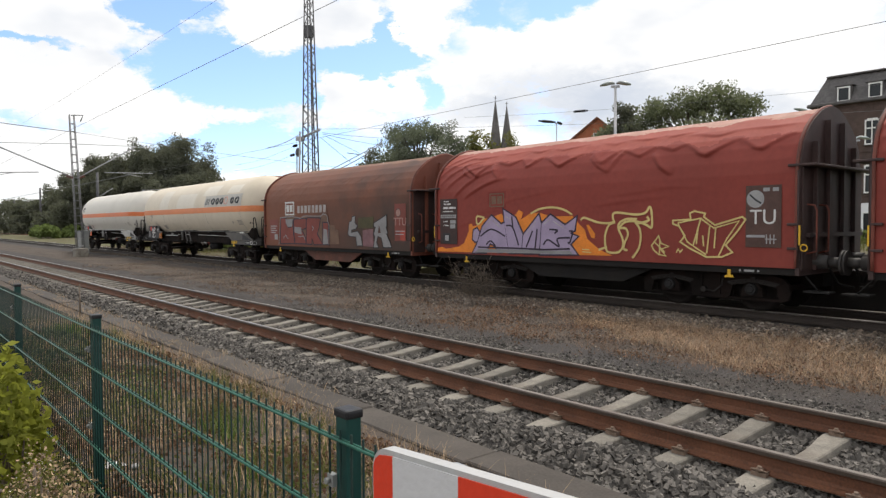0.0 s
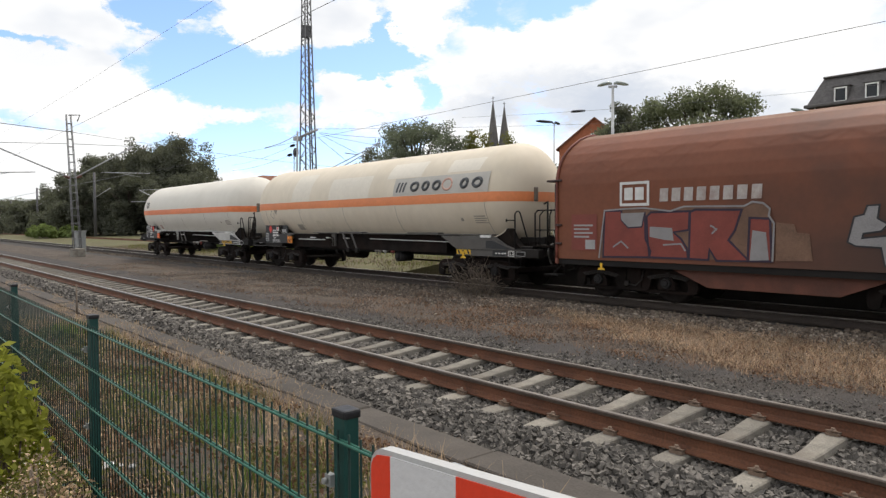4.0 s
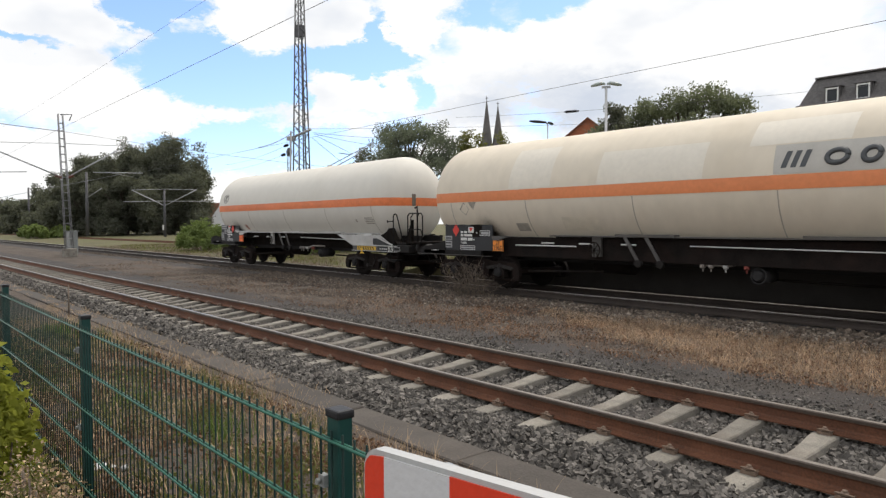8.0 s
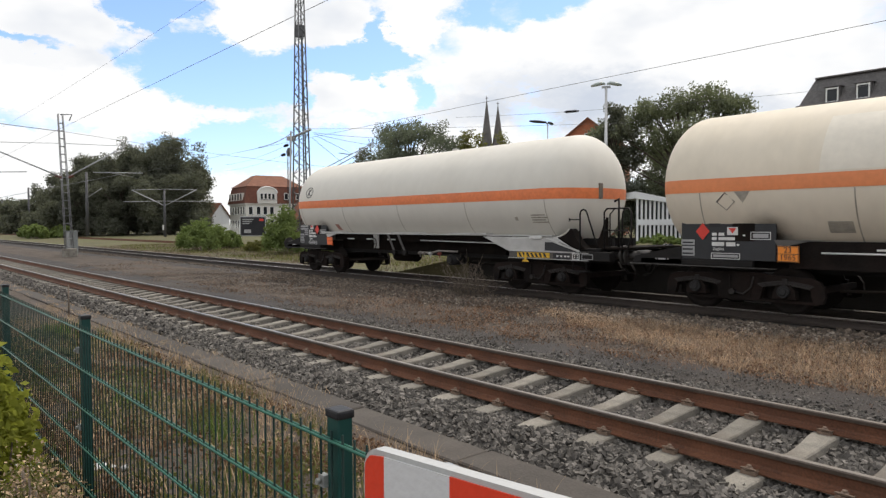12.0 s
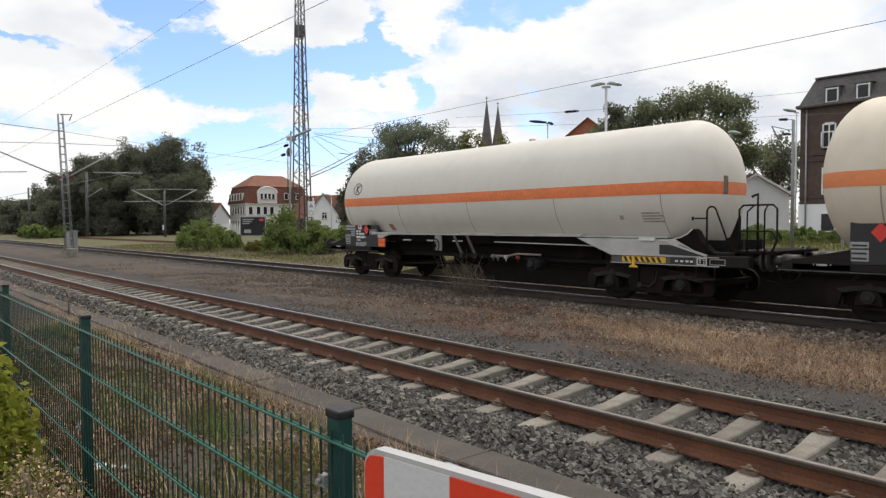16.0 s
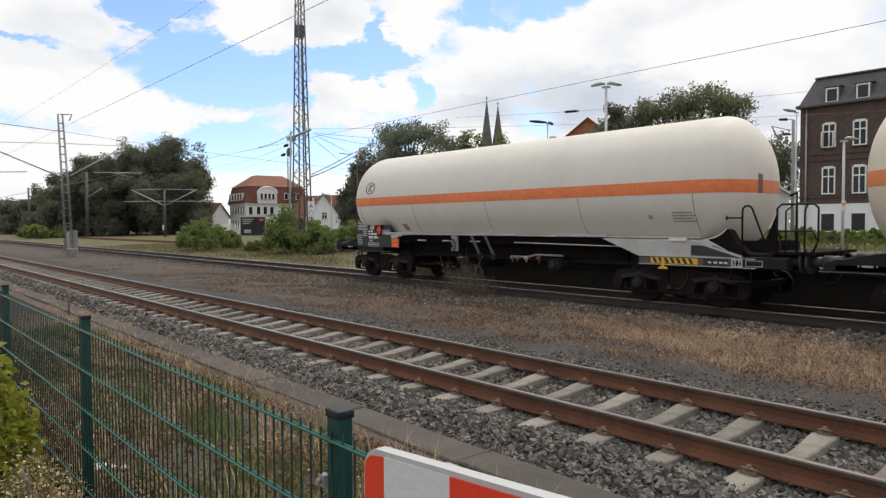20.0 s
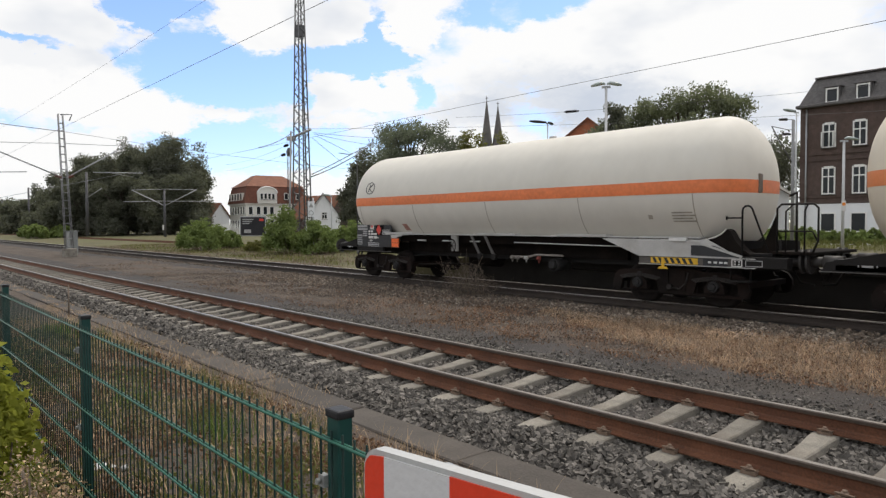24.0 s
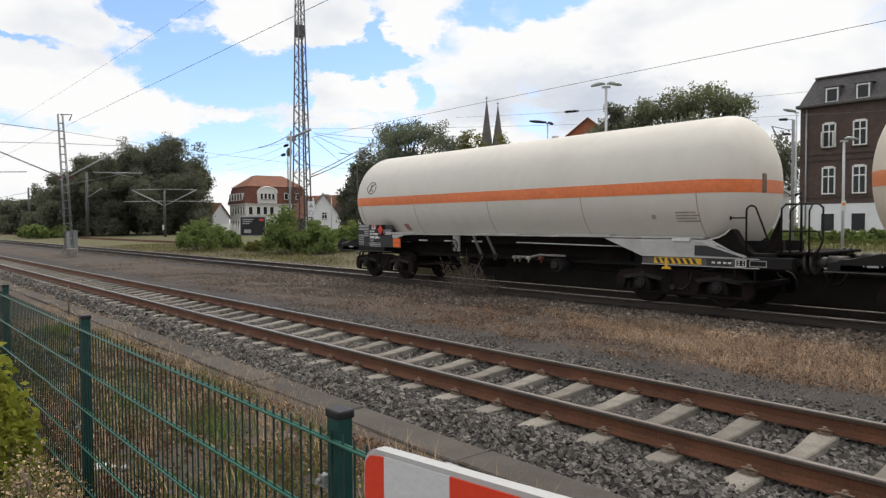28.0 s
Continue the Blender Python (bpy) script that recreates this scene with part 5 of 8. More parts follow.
    if not name_field:
        # ring mark with a slanted letter on the left end
        bm = B()
        ring = []
        cx, ca = -half + 2.72, 15.0
        for k in range(29):
            a = 2 * math.pi * k / 28
            r = TANK_R
            an = radians(ca + 7.5 * math.sin(a))
            xx = cx + 0.23 * math.cos(a)
            ring.append((xx, -(r + 0.0) * math.cos(an), AXIS_Z + r * math.sin(an)))
        tube(bm, ring, 0.014, 5)
        for pts in (((-0.08, -5), (-0.02, 5)), ((-0.05, 0), (0.12, 5)), ((-0.05, 0), (0.1, -5))):
            tube(bm, [(cx + dx, -TANK_R * math.cos(radians(ca + da)), AXIS_Z + TANK_R * math.sin(radians(ca + da))) for dx, da in pts], 0.018, 5)
        part("ring_mark", bm, M_PANEL, tank, "black ring mark with a letter K")
    else:
        bm = B()
        curved(bm, 3.12, 7.5, 3.2, 25.0, TANK_R + 0.005, 6, 8)
        field = part("sign_field", bm, M_BRANDGREY, tank, "grey field with dark slanted shapes")
        # dark shapes in place of the name
        def slanted(pts):
            return [(x_ + 0.25 * math.sin(radians(q - 8)), -(TANK_R + 0.001) * math.cos(radians(q)), AXIS_Z + (TANK_R + 0.001) * math.sin(radians(q))) for x_, q in pts]
        for dx in (0.0, 0.17, 0.34):
            part("sign_shape", curved(B(), 3.25 + dx, 3.35 + dx, 7.5, 19.5, TANK_R + 0.010, 1, 5, slant=0.10), M_BRANDDARK, field)
        for dx, wd in ((0.72, 0.44), (1.30, 0.36), (1.80, 0.40), (3.05, 0.36), (3.55, 0.44)):
            loop = [(3.25 + dx + wd / 2 + (wd / 2 - 0.05) * math.cos(t), 13.5 + 4.6 * math.sin(t)) for t in (2 * math.pi * k / 18 for k in range(19))]
            part("sign_shape", tube(B(), slanted(loop), 0.052, 6), M_BRANDDARK, field)
        ring = [(5.75 + 0.21 * math.cos(2 * math.pi * k / 20), radians(14 + 6.5 * math.sin(2 * math.pi * k / 20))) for k in range(21)]
        bm = tube(B(), [(x_, -(TANK_R - 0.03) * math.cos(q), AXIS_Z + (TANK_R - 0.03) * math.sin(q)) for x_, q in ring], 0.055, 6)
        part("sign_shape", bm, mat("faded_pink_spot", (0.55, 0.33, 0.26), 0.5), field, "faded reddish ring")
        # brighter repainted fields
        for a, b, c, d in ((-3.7, -2.3, 4, 48), (-0.9, 1.7, 3.2, 34), (2.6, 4.4, 26, 50), (5.6, 7.0, 28, 46)):
            bm = B()
            curved(bm, a, b, c, d, TANK_R + 0.003, 2, 10, slant=0.05)
            part("paint_patch", bm, M_PATCH, tank, "cleaner repainted patch")
        # rubbed danger diamond and a triangle beside it
        dm = [(-5.63, -15.5), (-5.45, -8.3), (-5.27, -15.5), (-5.45, -22.0), (-5.63, -15.5)]
        bm = tube(B(), [(x_, -1.491 * math.cos(radians(a_)), AXIS_Z + 1.491 * math.sin(radians(a_))) for x_, a_ in dm], 0.022, 4)
        part("rubbed_diamond", bm, M_RUBBED, tank, "faded grey diamond outline")
        part("rubbed_field", curved(B(), -2.05, -0.95, -41, -26, TANK_R + 0.004, 2, 8), mat("greyed_paint", (0.64, 0.575, 0.46), 0.55, vary=0.12, scale=4), tank, "greyed rubbed-out field")
        bm = B()
        bm.faces.new([bm.verts.new((x_, -(TANK_R + 0.008) * math.cos(radians(a_)), AXIS_Z + (TANK_R + 0.008) * math.sin(radians(a_)))) for x_, a_ in ((-5.10, -16.5), (-5.02, -12), (-4.94, -7.8), (-5.26, -7.8), (-5.18, -12))])
        part("rubbed_triangle", bm, M_RUBBED, tank, "faded grey triangle")
    for bx_ in (-half + 2.78, R - 2.6 - 0.25 * name_field):
        bogie(w, bx_)
    buffers(w, -half + 0.06 * name_field, -1)
    buffers(w, R, 1)
    WAGONS.append((w, x))
    return w


# side outline of a sheeted wagon from sill to ridge, half of it
HOOD = [(1.46, 0.93), (1.46, 2.72), (1.425, 2.98), (1.33, 3.24), (1.17, 3.47), (0.93, 3.68), (0.60, 3.88), (0.28, 4.0), (0.0, 4.04)]
HOOD_WAY = np.concatenate([[0], np.cumsum([math.dist(p, q) for p, q in zip(HOOD, HOOD[1:])])])


def hood(u):
    """u from 0 (sill) to 1 (ridge): half width and height."""
    s = u * HOOD_WAY[-1]
    return float(np.interp(s, HOOD_WAY, [p[0] for p in HOOD])), float(np.interp(s, HOOD_WAY, [p[1] for p in HOOD]))


def folds_of(b, nx, nu, seed):
    """How far slack cloth stands off its hoops: swags from hoop to hoop, hanging creases, and pulls towards the left end."""
    rng = np.random.default_rng(int(seed * 10))
    way = HOOD_WAY[-1]
    X, S = np.meshgrid(np.linspace(0, 2 * b, nx + 1), np.linspace(0, way, nu + 1), indexing="ij")
    D = np.zeros_like(X)

    def crease(pts, size, below, above, fade=0.5):
        P = np.asarray(pts, float)
        best = np.full(X.shape, 9.0); along = np.zeros_like(X)
        for k, (p, q) in enumerate(zip(P, P[1:])):
            v = q - p
            t = np.clip(((X - p[0]) * v[0] + (S - p[1]) * v[1]) / (v @ v), 0, 1)
            ex, es = X - p[0] - t * v[0], S - p[1] - t * v[1]
            side = np.sign(v[0] * es - v[1] * ex)
            e = np.hypot(ex, es)
            near = e < np.abs(best)
            best = np.where(near, e * np.where(side == 0, 1, side), best)
            along = np.where(near, (k + t) / (len(P) - 1), along)
        shape = np.where(best < 0, np.clip(1 + best / below, 0, 1), np.exp(-np.maximum(best, 0) / above))
        D[...] = D + size * shape * np.clip(np.sin(np.pi * np.clip(along, 0, 1)), 0, 1) ** fade

    # swags hanging between the hoops
    x = 0.9
    while x < 2 * b - 0.4:
        wide = rng.uniform(0.85, 1.45)
        for top, deep in ((2.66, rng.uniform(0.14, 0.46)), (3.0, rng.uniform(0.05, 0.2))):
            top += rng.uniform(-0.06, 0.06)
            lean = rng.uniform(0.35, 0.65)
            line = [(x + wide * t, top - deep * (t / lean if t < lean else (1 - t) / (1 - lean)) ** 1.25) for t in np.linspace(0, 1, 9)]
            crease(line, rng.uniform(0.055, 0.095) * (1.0 if top < 2.8 else 0.55), 0.06, 0.20, 0.8)
        if rng.uniform() < 0.6:
            # a crease that runs down from the hoop, and its partner
            s0, dx, ds = rng.uniform(2.3, 2.55), rng.uniform(0.3, 0.75), rng.uniform(0.3, 0.65)
            crease([(x + 0.05, s0), (x + 0.05 + dx * 0.5, s0 - ds * 0.62), (x + 0.05 + dx, s0 - ds)], rng.uniform(0.05, 0.085), 0.06, 0.09)
            if rng.uniform() < 0.6:
                crease([(x + 0.05 + dx, s0 - ds), (x + wide * 0.95, s0 - ds * 0.15), (x + wide * 1.1, s0 + 0.1)], 0.06, 0.06, 0.08)
        x += wide * rng.uniform(0.8, 1.15)
    # pulls that fan out from the left end
    for x0, s0, x1, s1 in ((-0.1, 2.45, 1.1, 3.15), (0.0, 2.2, 1.3, 2.95), (0.1, 1.98, 1.7, 2.75), (0.35, 1.82, 2.0, 2.55), (0.75, 1.62, 2.5, 2.38), (1.2, 1.58, 2.9, 2.1)):
        crease([(x0 + (x1 - x0) * t, s0 + (s1 - s0) * (1 - (1 - t) ** 1.7)) for t in np.linspace(0, 1, 8)], 0.05, 0.06, 0.10, 0.6)
    # faint long pulls in the taut side
    for _ in range(9):
        x0, s0 = rng.uniform(0.3, 2 * b - 2.5), rng.uniform(0.7, 1.9)
        crease([(x0, s0), (x0 + rng.uniform(0.8, 2.0), s0 + rng.uniform(-0.1, 0.35))], 0.008, 0.05, 0.10)
    return D * np.clip((way - S) / 0.5, 0.15, 1) * np.clip(S / 0.6, 0, 1)


def hooded_wagon(x, half, label, tarp, folds, decorate=None, wall_paint=None):
    wall_paint = wall_paint or M_ENDWALL
    w = thing("sheeted_wagon", pose(x, TRACK_Y, 0), label, "freight wagon", "wagons of the freight train")
    b = half - 0.625
    bm = B()
    nx, nu = 220, 130
    sag = folds_of(b, nx, nu, x) * folds
    g = []
    for i in range(nx + 1):
        xx = -b + 2 * b * i / nx
        row = []
        for j in range(2 * nu + 1):
            u = j / nu if j <= nu else 2 - j / nu
            y, z = hood(min(u, 1.0))
            s = -1 if j <= nu else 1
            d = sag[i, min(j, 2 * nu - j)] + 0.006 * noise.noise((xx * 1.3, u * 6, 7))
            a = 0.0 if u < 0.6 else min(1.0, (u - 0.6) / 0.4)
            row.append(bm.verts.new((xx, s * (y + d * (1 - a)), z + d * a * 0.7)))
        g.append(row)
    for i in range(nx):
        for j in range(2 * nu):
            f = bm.faces.new((g[i][j], g[i + 1][j], g[i + 1][j + 1], g[i][j + 1])); f.smooth = True
            # pale dust along the ridge; on red cloth its tone also holds sunlight
            ragged = 0.05 * noise.noise((i * 0.07, 0, 8)) + 0.02 * noise.noise((i * 0.4, j * 0.4, 8))
            if abs(j / nu - 1) < (0.17 if folds > 0.5 else 0.15) + ragged:
                f.material_index = 1
            # zone below the ridge, tinted for sky light on the dusty cloth
            elif folds > 0.5 and abs(j / nu - 1) < 0.34 + ragged + 0.04 * noise.noise((i * 0.15, j * 0.1, 3)):
                f.material_index = 2
    bmesh.ops.recalc_face_normals(bm, faces=list(bm.faces))
    hood_ob = part("tarpaulin", bm, tarp, w)
    hood_ob.data.materials.append(M_TARPDUSTSUN if folds > 0.5 else M_TARP2DUST)
    if folds > 0.5:
        hood_ob.data.materials.append(M_TARPSHEEN)
    for way in (-1, 1):
        # end wall: lower box and arched bulkhead with ribs
        prof = [(-hood(k / 20)[0] * 1.015, hood(k / 20)[1] + 0.02) for k in range(21)]
        prof += [(-y, z) for y, z in prof[-2::-1]]
        prof = [(prof[0][0], 0.80)] + prof + [(prof[-1][0], 0.80)]
        bm = prism(B(), prof, way * (b - 0.02), way * (b + 0.06))
        wall = part("end_wall", bm, wall_paint, w)
        for y in (-0.95, -0.35, 0.35, 0.95):
            zt = 3.75 if abs(y) < 0.5 else 3.3
            bm = box(B(), (way * (b + 0.11), y, (0.9 + zt) / 2), (0.10, 0.09, zt - 0.9))
            part("rib", bm, wall_paint, wall)
        bm = box(B(), (way * (b + 0.075), 0, 1.85), (0.03, 2.86, 1.9))
        part("lower_bulkhead", bm, M_ENDWALL, wall, "dark grimy lower bulkhead")
        bm = bevel(box(B(), (way * (b + 0.14), 0, 2.84), (0.36, 3.02, 0.05)), 0.01)
        part("ledge", bm, M_ENDWALL, wall)
        bm = box(B(), (way * (b + 0.12), 0, 1.55), (0.1, 2.6, 0.08))
        part("cross_bar", bm, M_ENDWALL, wall)
        bm = B()
        rim = [(way * (b + 0.0), y * 1.004, z) for y, z in prof[1:-1]]
        tube(bm, rim, 0.035, 6)
        part("hoop", bm, M_FRAMERED, wall)
        bm = B()
        for z in (1.3, 1.75, 2.84):
            bbox(bm, (way * (b - 0.06), -1.50, z), (0.2, 0.05, 0.05), 0.01)
        cyl(bm, (way * (b + 0.03), -1.5, 0.95), (way * (b + 0.03), -1.5, 2.75), 0.02, 6)
        part("locking_bar", bm, M_ENDWALL, wall)
        bm = B()
        tube(bm, [(way * (b + 0.06), -1.2, 0.78), (way * (b + 0.3), -1.25, 0.52)], 0.02, 5)
        box(bm, (way * (b + 0.3), -1.2, 0.5), (0.45, 0.3, 0.03))
        part("step", bm, M_DARK, w)
    bm = B()
    box(bm, (0, -1.36, 0.86), (2 * b + 0.1, 0.14, 0.13)); box(bm, (0, 1.36, 0.86), (2 * b + 0.1, 0.14, 0.13))
    box(bm, (0, 0, 0.93), (2 * b, 2.7, 0.06))
    part("side_sill", bm, M_DARK, w)
    bm = B()
    plate(bm, [(-2.1, 0.80), (2.1, 0.80), (1.25, 0.44), (-1.25, 0.44)], -1.22, 0.06)
    part("belly_sill", bm, mat("brown_belly_paint", (0.13, 0.046, 0.029), 0.65, vary=0.3, scale=3, dirt=(0.06, 0.03, 0.022), dirt_amount=0.6) if folds < 0.5 else M_DARK, w, "trapezoid steel belly plate")
    bm = B()
    box(bm, (0, 0, 0.7), (2 * b, 0.5, 0.35))
    for y in (-0.9, 0.9):
        box(bm, (0, y, 0.62), (2.2, 0.3, 0.4))
    part("underframe", bm, M_GRIME, w)
    if folds > 0.5:
        for way in (-1, 1):
            part("yellow_mark", box(B(), (way * (b + 0.04), -1.5, 1.55), (0.07, 0.02, 0.36)), M_YELLOW, w)
    ring = [(b + 0.14 + 0.06 * math.cos(t), -1.5, 1.32 + 0.06 * math.sin(t)) for t in (2 * math.pi * k / 14 for k in range(15))]
    part("pull_ring", tube(B(), ring, 0.014, 5), M_YELLOW, w, "yellow pull ring")
    for y in (-1.25, -0.7):
        part("hand_rail", tube(B(), [(b + 0.08, y, 1.2), (b + 0.26, y, 1.25), (b + 0.26, y, 2.0), (b + 0.22, y, 2.1), (b + 0.08, y, 2.12)], 0.018, 6), M_FRAMERED, w)
    for u0, u1 in ((0.7, 0.74), (0.8, 1.0), (1.06, 1.1)):
        bm = B()
        plate(bm, rect(b - u1, 0.83, b - u0, 0.87), -1.431, 0.003)
        part("writing_bar", bm, M_GREYMARK, w)
    for sx in (-b + 1.3, b - 1.3):
        bm = B()
        plate(bm, [(sx - 0.10, 0.70), (sx + 0.10, 0.70), (sx + 0.07, 0.75), (sx + 0.03, 0.75), (sx + 0.03, 0.86), (sx - 0.03, 0.86), (sx - 0.03, 0.75), (sx - 0.07, 0.75)], -1.435, 0.012)
        part("jacking_mark", bm, M_YELLOW, w, "yellow jacking point mark")
    for sx in (-b + 1.9, b - 1.9):
        bogie(w, sx)
    buffers(w, -half, -1)
    buffers(w, half, 1)
    if decorate:
        decorate(hood_ob, b)
    WAGONS.append((w, x))
    return w


def on_side(name, outline, material, parent, label="", y=-1.470, thick=0.004):
    bm = B()
    plate(bm, outline, y, thick)
    return part(name, bm, material, parent, label)


def stroke(bm, pts, wide, y=-1.474, thick=0.004):
    """A painted line of that width along points in x and z, in one piece."""
    P = [Vector(q) for q in pts]
    P = [P[0]] + [b for a, b in zip(P, P[1:]) if (b - a).length > 1e-5]
    closed = len(P) > 3 and (P[0] - P[-1]).length < 1e-4
    D = [(b - a).normalized() for a, b in zip(P, P[1:])]
    rows = []
    for k, q in enumerate(P):
        d0, d1 = D[max(k - 1, 0)], D[min(k, len(D) - 1)]
        if closed and k in (0, len(P) - 1):
            d0, d1 = D[-1], D[0]
        n = Vector((-(d0 + d1).y, (d0 + d1).x))
        n = n.normalized() if n.length > 0.3 else Vector((-d1.y, d1.x))
        n *= wide / 2 / max(0.55, n.dot(Vector((-d1.y, d1.x))))
        e = Vector((0, 0))
        if not closed and k in (0, len(P) - 1):
            e = D[0] * -wide * 0.3 if k == 0 else D[-1] * wide * 0.3
        f = y - thick - 0.0004 * (k % 3)
        rows.append([bm.verts.new((v.x, w, v.y)) for v, w in ((q + n + e, y), (q + n + e, f), (q - n + e, f), (q - n + e, y))])
    for a, b in zip(rows, rows[1:]):
        for i in range(3):
            bm.faces.new((a[i], a[i + 1], b[i + 1], b[i]))
    bmesh.ops.recalc_face_normals(bm, faces=list(bm.faces))
    return bm


def rounded(pts, n=4):
    """A smooth curve through the points."""
    out = []
    P = [pts[0]] + list(pts) + [pts[-1]]
    for k in range(1, len(P) - 2):
        for i in range(n):
            t = i / n
            out.append(tuple(0.5 * (2 * P[k][d] + (P[k + 1][d] - P[k - 1][d]) * t + (2 * P[k - 1][d] - 5 * P[k][d] + 4 * P[k + 1][d] - P[k + 2][d]) * t * t
                                    + (3 * P[k][d] - P[k - 1][d] - 3 * P[k + 1][d] + P[k + 2][d]) * t ** 3) for d in (0, 1)))
    return out + [pts[-1]]


def bars(parent, rows, material, y=-1.478):
    for x0, z0, x1, z1 in rows:
        on_side("writing_bar", rect(x0, z0, x1, z1), material, parent, y=y)


def paint_brown(h, b):
    """Markings of the brown wagon, from its left end."""
    L = -b
    # white frame and bars in place of the name
    bm = B()
    stroke(bm, [(L + 1.86, 2.20), (L + 2.56, 2.20), (L + 2.56, 2.68), (L + 1.86, 2.68), (L + 1.86, 2.20)], 0.06)
    on = part("sign_frame", bm, M_WHITE, h, "white outlined sign box")
    for k in range(2):
        on_side("sign_shape", rect(L + 1.95 + 0.28 * k, 2.30, L + 2.17 + 0.28 * k, 2.58), M_WHITE, on, y=-1.474)
    for k in range(8):
        a = L + 2.84 + 0.285 * k
        on_side("sign_shape", [(a, 2.25), (a + 0.20, 2.25), (a + 0.215, 2.53), (a + 0.015, 2.53)], M_FADEDWHITE, on, y=-1.474)
    # sprayed shapes
    art = on_side("graffiti", [(L + 1.27, 0.99), (L + 1.42, 2.08), (L + 1.99, 2.11), (L + 2.47, 2.12), (L + 3.11, 2.04), (L + 3.42, 2.13), (L + 4.08, 2.12), (L + 4.70, 2.11), (L + 4.86, 2.19), (L + 5.07, 2.16), (L + 5.20, 2.05), (L + 5.18, 1.92), (L + 5.28, 1.77), (L + 5.26, 1.06)], M_SPRAYDULL, h, "crimson sprayed letter shapes with pale fills and edges", y=-1.466)
    pts = [(L + 1.38, 1.01), (L + 1.42, 2.07), (L + 1.88, 2.07), (L + 1.88, 1.86), (L + 2.06, 1.69), (L + 2.40, 1.71), (L + 2.48, 2.03), (L + 2.50, 1.44), (L + 2.63, 1.17), (L + 2.60, 1.04)]
    letter = on_side("letter_shape", pts, M_SPRAYRED, art, y=-1.471)
    bm = B(); stroke(bm, pts + pts[:1], 0.045, y=-1.4745)
    part("outline", bm, M_SPRAYDARK, letter)
    pts = [(L + 2.60, 1.04), (L + 2.55, 1.49), (L + 2.53, 1.93), (L + 2.63, 2.02), (L + 3.55, 2.03), (L + 3.53, 1.64), (L + 3.18, 1.59), (L + 3.36, 1.45), (L + 3.49, 1.26), (L + 3.52, 1.04)]
    letter = on_side("letter_shape", pts, M_SPRAYRED, art, y=-1.471)
    bm = B(); stroke(bm, pts + pts[:1], 0.045, y=-1.4745)
    part("outline", bm, M_SPRAYDARK, letter)
    pts = [(L + 3.54, 1.04), (L + 3.56, 2.01), (L + 3.67, 2.06), (L + 4.65, 2.04), (L + 4.52, 1.64), (L + 4.39, 1.44), (L + 4.81, 1.04), (L + 4.14, 1.02), (L + 3.99, 1.25), (L + 3.97, 1.03)]
    letter = on_side("letter_shape", pts, M_SPRAYRED, art, y=-1.471)
    bm = B(); stroke(bm, pts + pts[:1], 0.045, y=-1.4745)
    part("outline", bm, M_SPRAYDARK, letter)
    pts = [(L + 4.78, 1.04), (L + 4.81, 1.88), (L + 5.20, 1.86), (L + 5.24, 1.05)]
    letter = on_side("letter_shape", pts, M_SPRAYRED, art, y=-1.471)
    bm = B(); stroke(bm, pts + pts[:1], 0.045, y=-1.4745)
    part("outline", bm, M_SPRAYDARK, letter)
    on_side("highlight", [(L + 1.86, 2.01), (L + 2.47, 2.02), (L + 2.40, 1.72), (L + 2.06, 1.70), (L + 1.88, 1.86)], M_SPRAYPALE, art, y=-1.480)
    on_side("highlight", [(L + 2.61, 1.71), (L + 3.15, 1.68), (L + 3.19, 1.41), (L + 2.95, 1.43), (L + 2.61, 1.49)], M_SPRAYPALE, art, y=-1.480)
    on_side("highlight", [(L + 4.82, 1.05), (L + 4.87, 1.64), (L + 5.13, 1.60), (L + 5.19, 1.07)], M_SPRAYPALE, art, y=-1.480)
    bm = B()
    stroke(bm, [(L + 1.27, 0.99), (L + 1.42, 2.08), (L + 1.99, 2.11), (L + 2.47, 2.12), (L + 3.11, 2.04), (L + 3.42, 2.13), (L + 4.08, 2.12), (L + 4.70, 2.11), (L + 4.86, 2.19), (L + 5.07, 2.16), (L + 5.20, 2.05), (L + 5.18, 1.92), (L + 5.28, 1.77), (L + 5.26, 1.06)], 0.035, y=-1.485)
    stroke(bm, [(L + 1.67, 1.25), (L + 1.88, 1.38), (L + 2.06, 1.23)], 0.035, y=-1.485)
    stroke(bm, [(L + 2.95, 1.32), (L + 3.36, 1.35), (L + 3.46, 1.21)], 0.035, y=-1.485)
    stroke(bm, [(L + 4.02, 1.73), (L + 4.14, 1.66), (L + 4.05, 1.57)], 0.035, y=-1.485)
    part("outline", bm, M_SPRAYPALE, art)
    on_side("graffiti", [(L + 5.31, 1.06), (L + 5.31, 1.79), (L + 5.64, 1.75), (L + 5.69, 1.60), (L + 5.91, 1.58), (L + 5.97, 1.08)], M_SPRAYDULL, h, "faded olive-grey sprayed patch")
    pts = [(L + 6.54, 1.44), (L + 6.64, 1.88), (L + 6.79, 1.92), (L + 6.84, 2.07), (L + 7.03, 2.08), (L + 7.00, 1.85), (L + 7.16, 1.75), (L + 7.06, 1.63), (L + 6.79, 1.59), (L + 6.77, 1.51), (L + 7.19, 1.56), (L + 7.40, 1.35), (L + 7.47, 1.05), (L + 7.12, 1.04), (L + 7.06, 1.35), (L + 6.67, 1.37)]
    grey = on_side("graffiti", pts, M_SPRAYPALE, h, "pale grey sprayed letter shape")
    part("outline", stroke(B(), pts + pts[:1], 0.03, y=-1.4735), M_PANEL, grey)
    on_side("graffiti", [(L + 7.20, 1.66), (L + 7.22, 2.02), (L + 8.15, 2.05), (L + 8.12, 1.68)], M_SPRAYGREEN, h, "olive sprayed patch", y=-1.466)
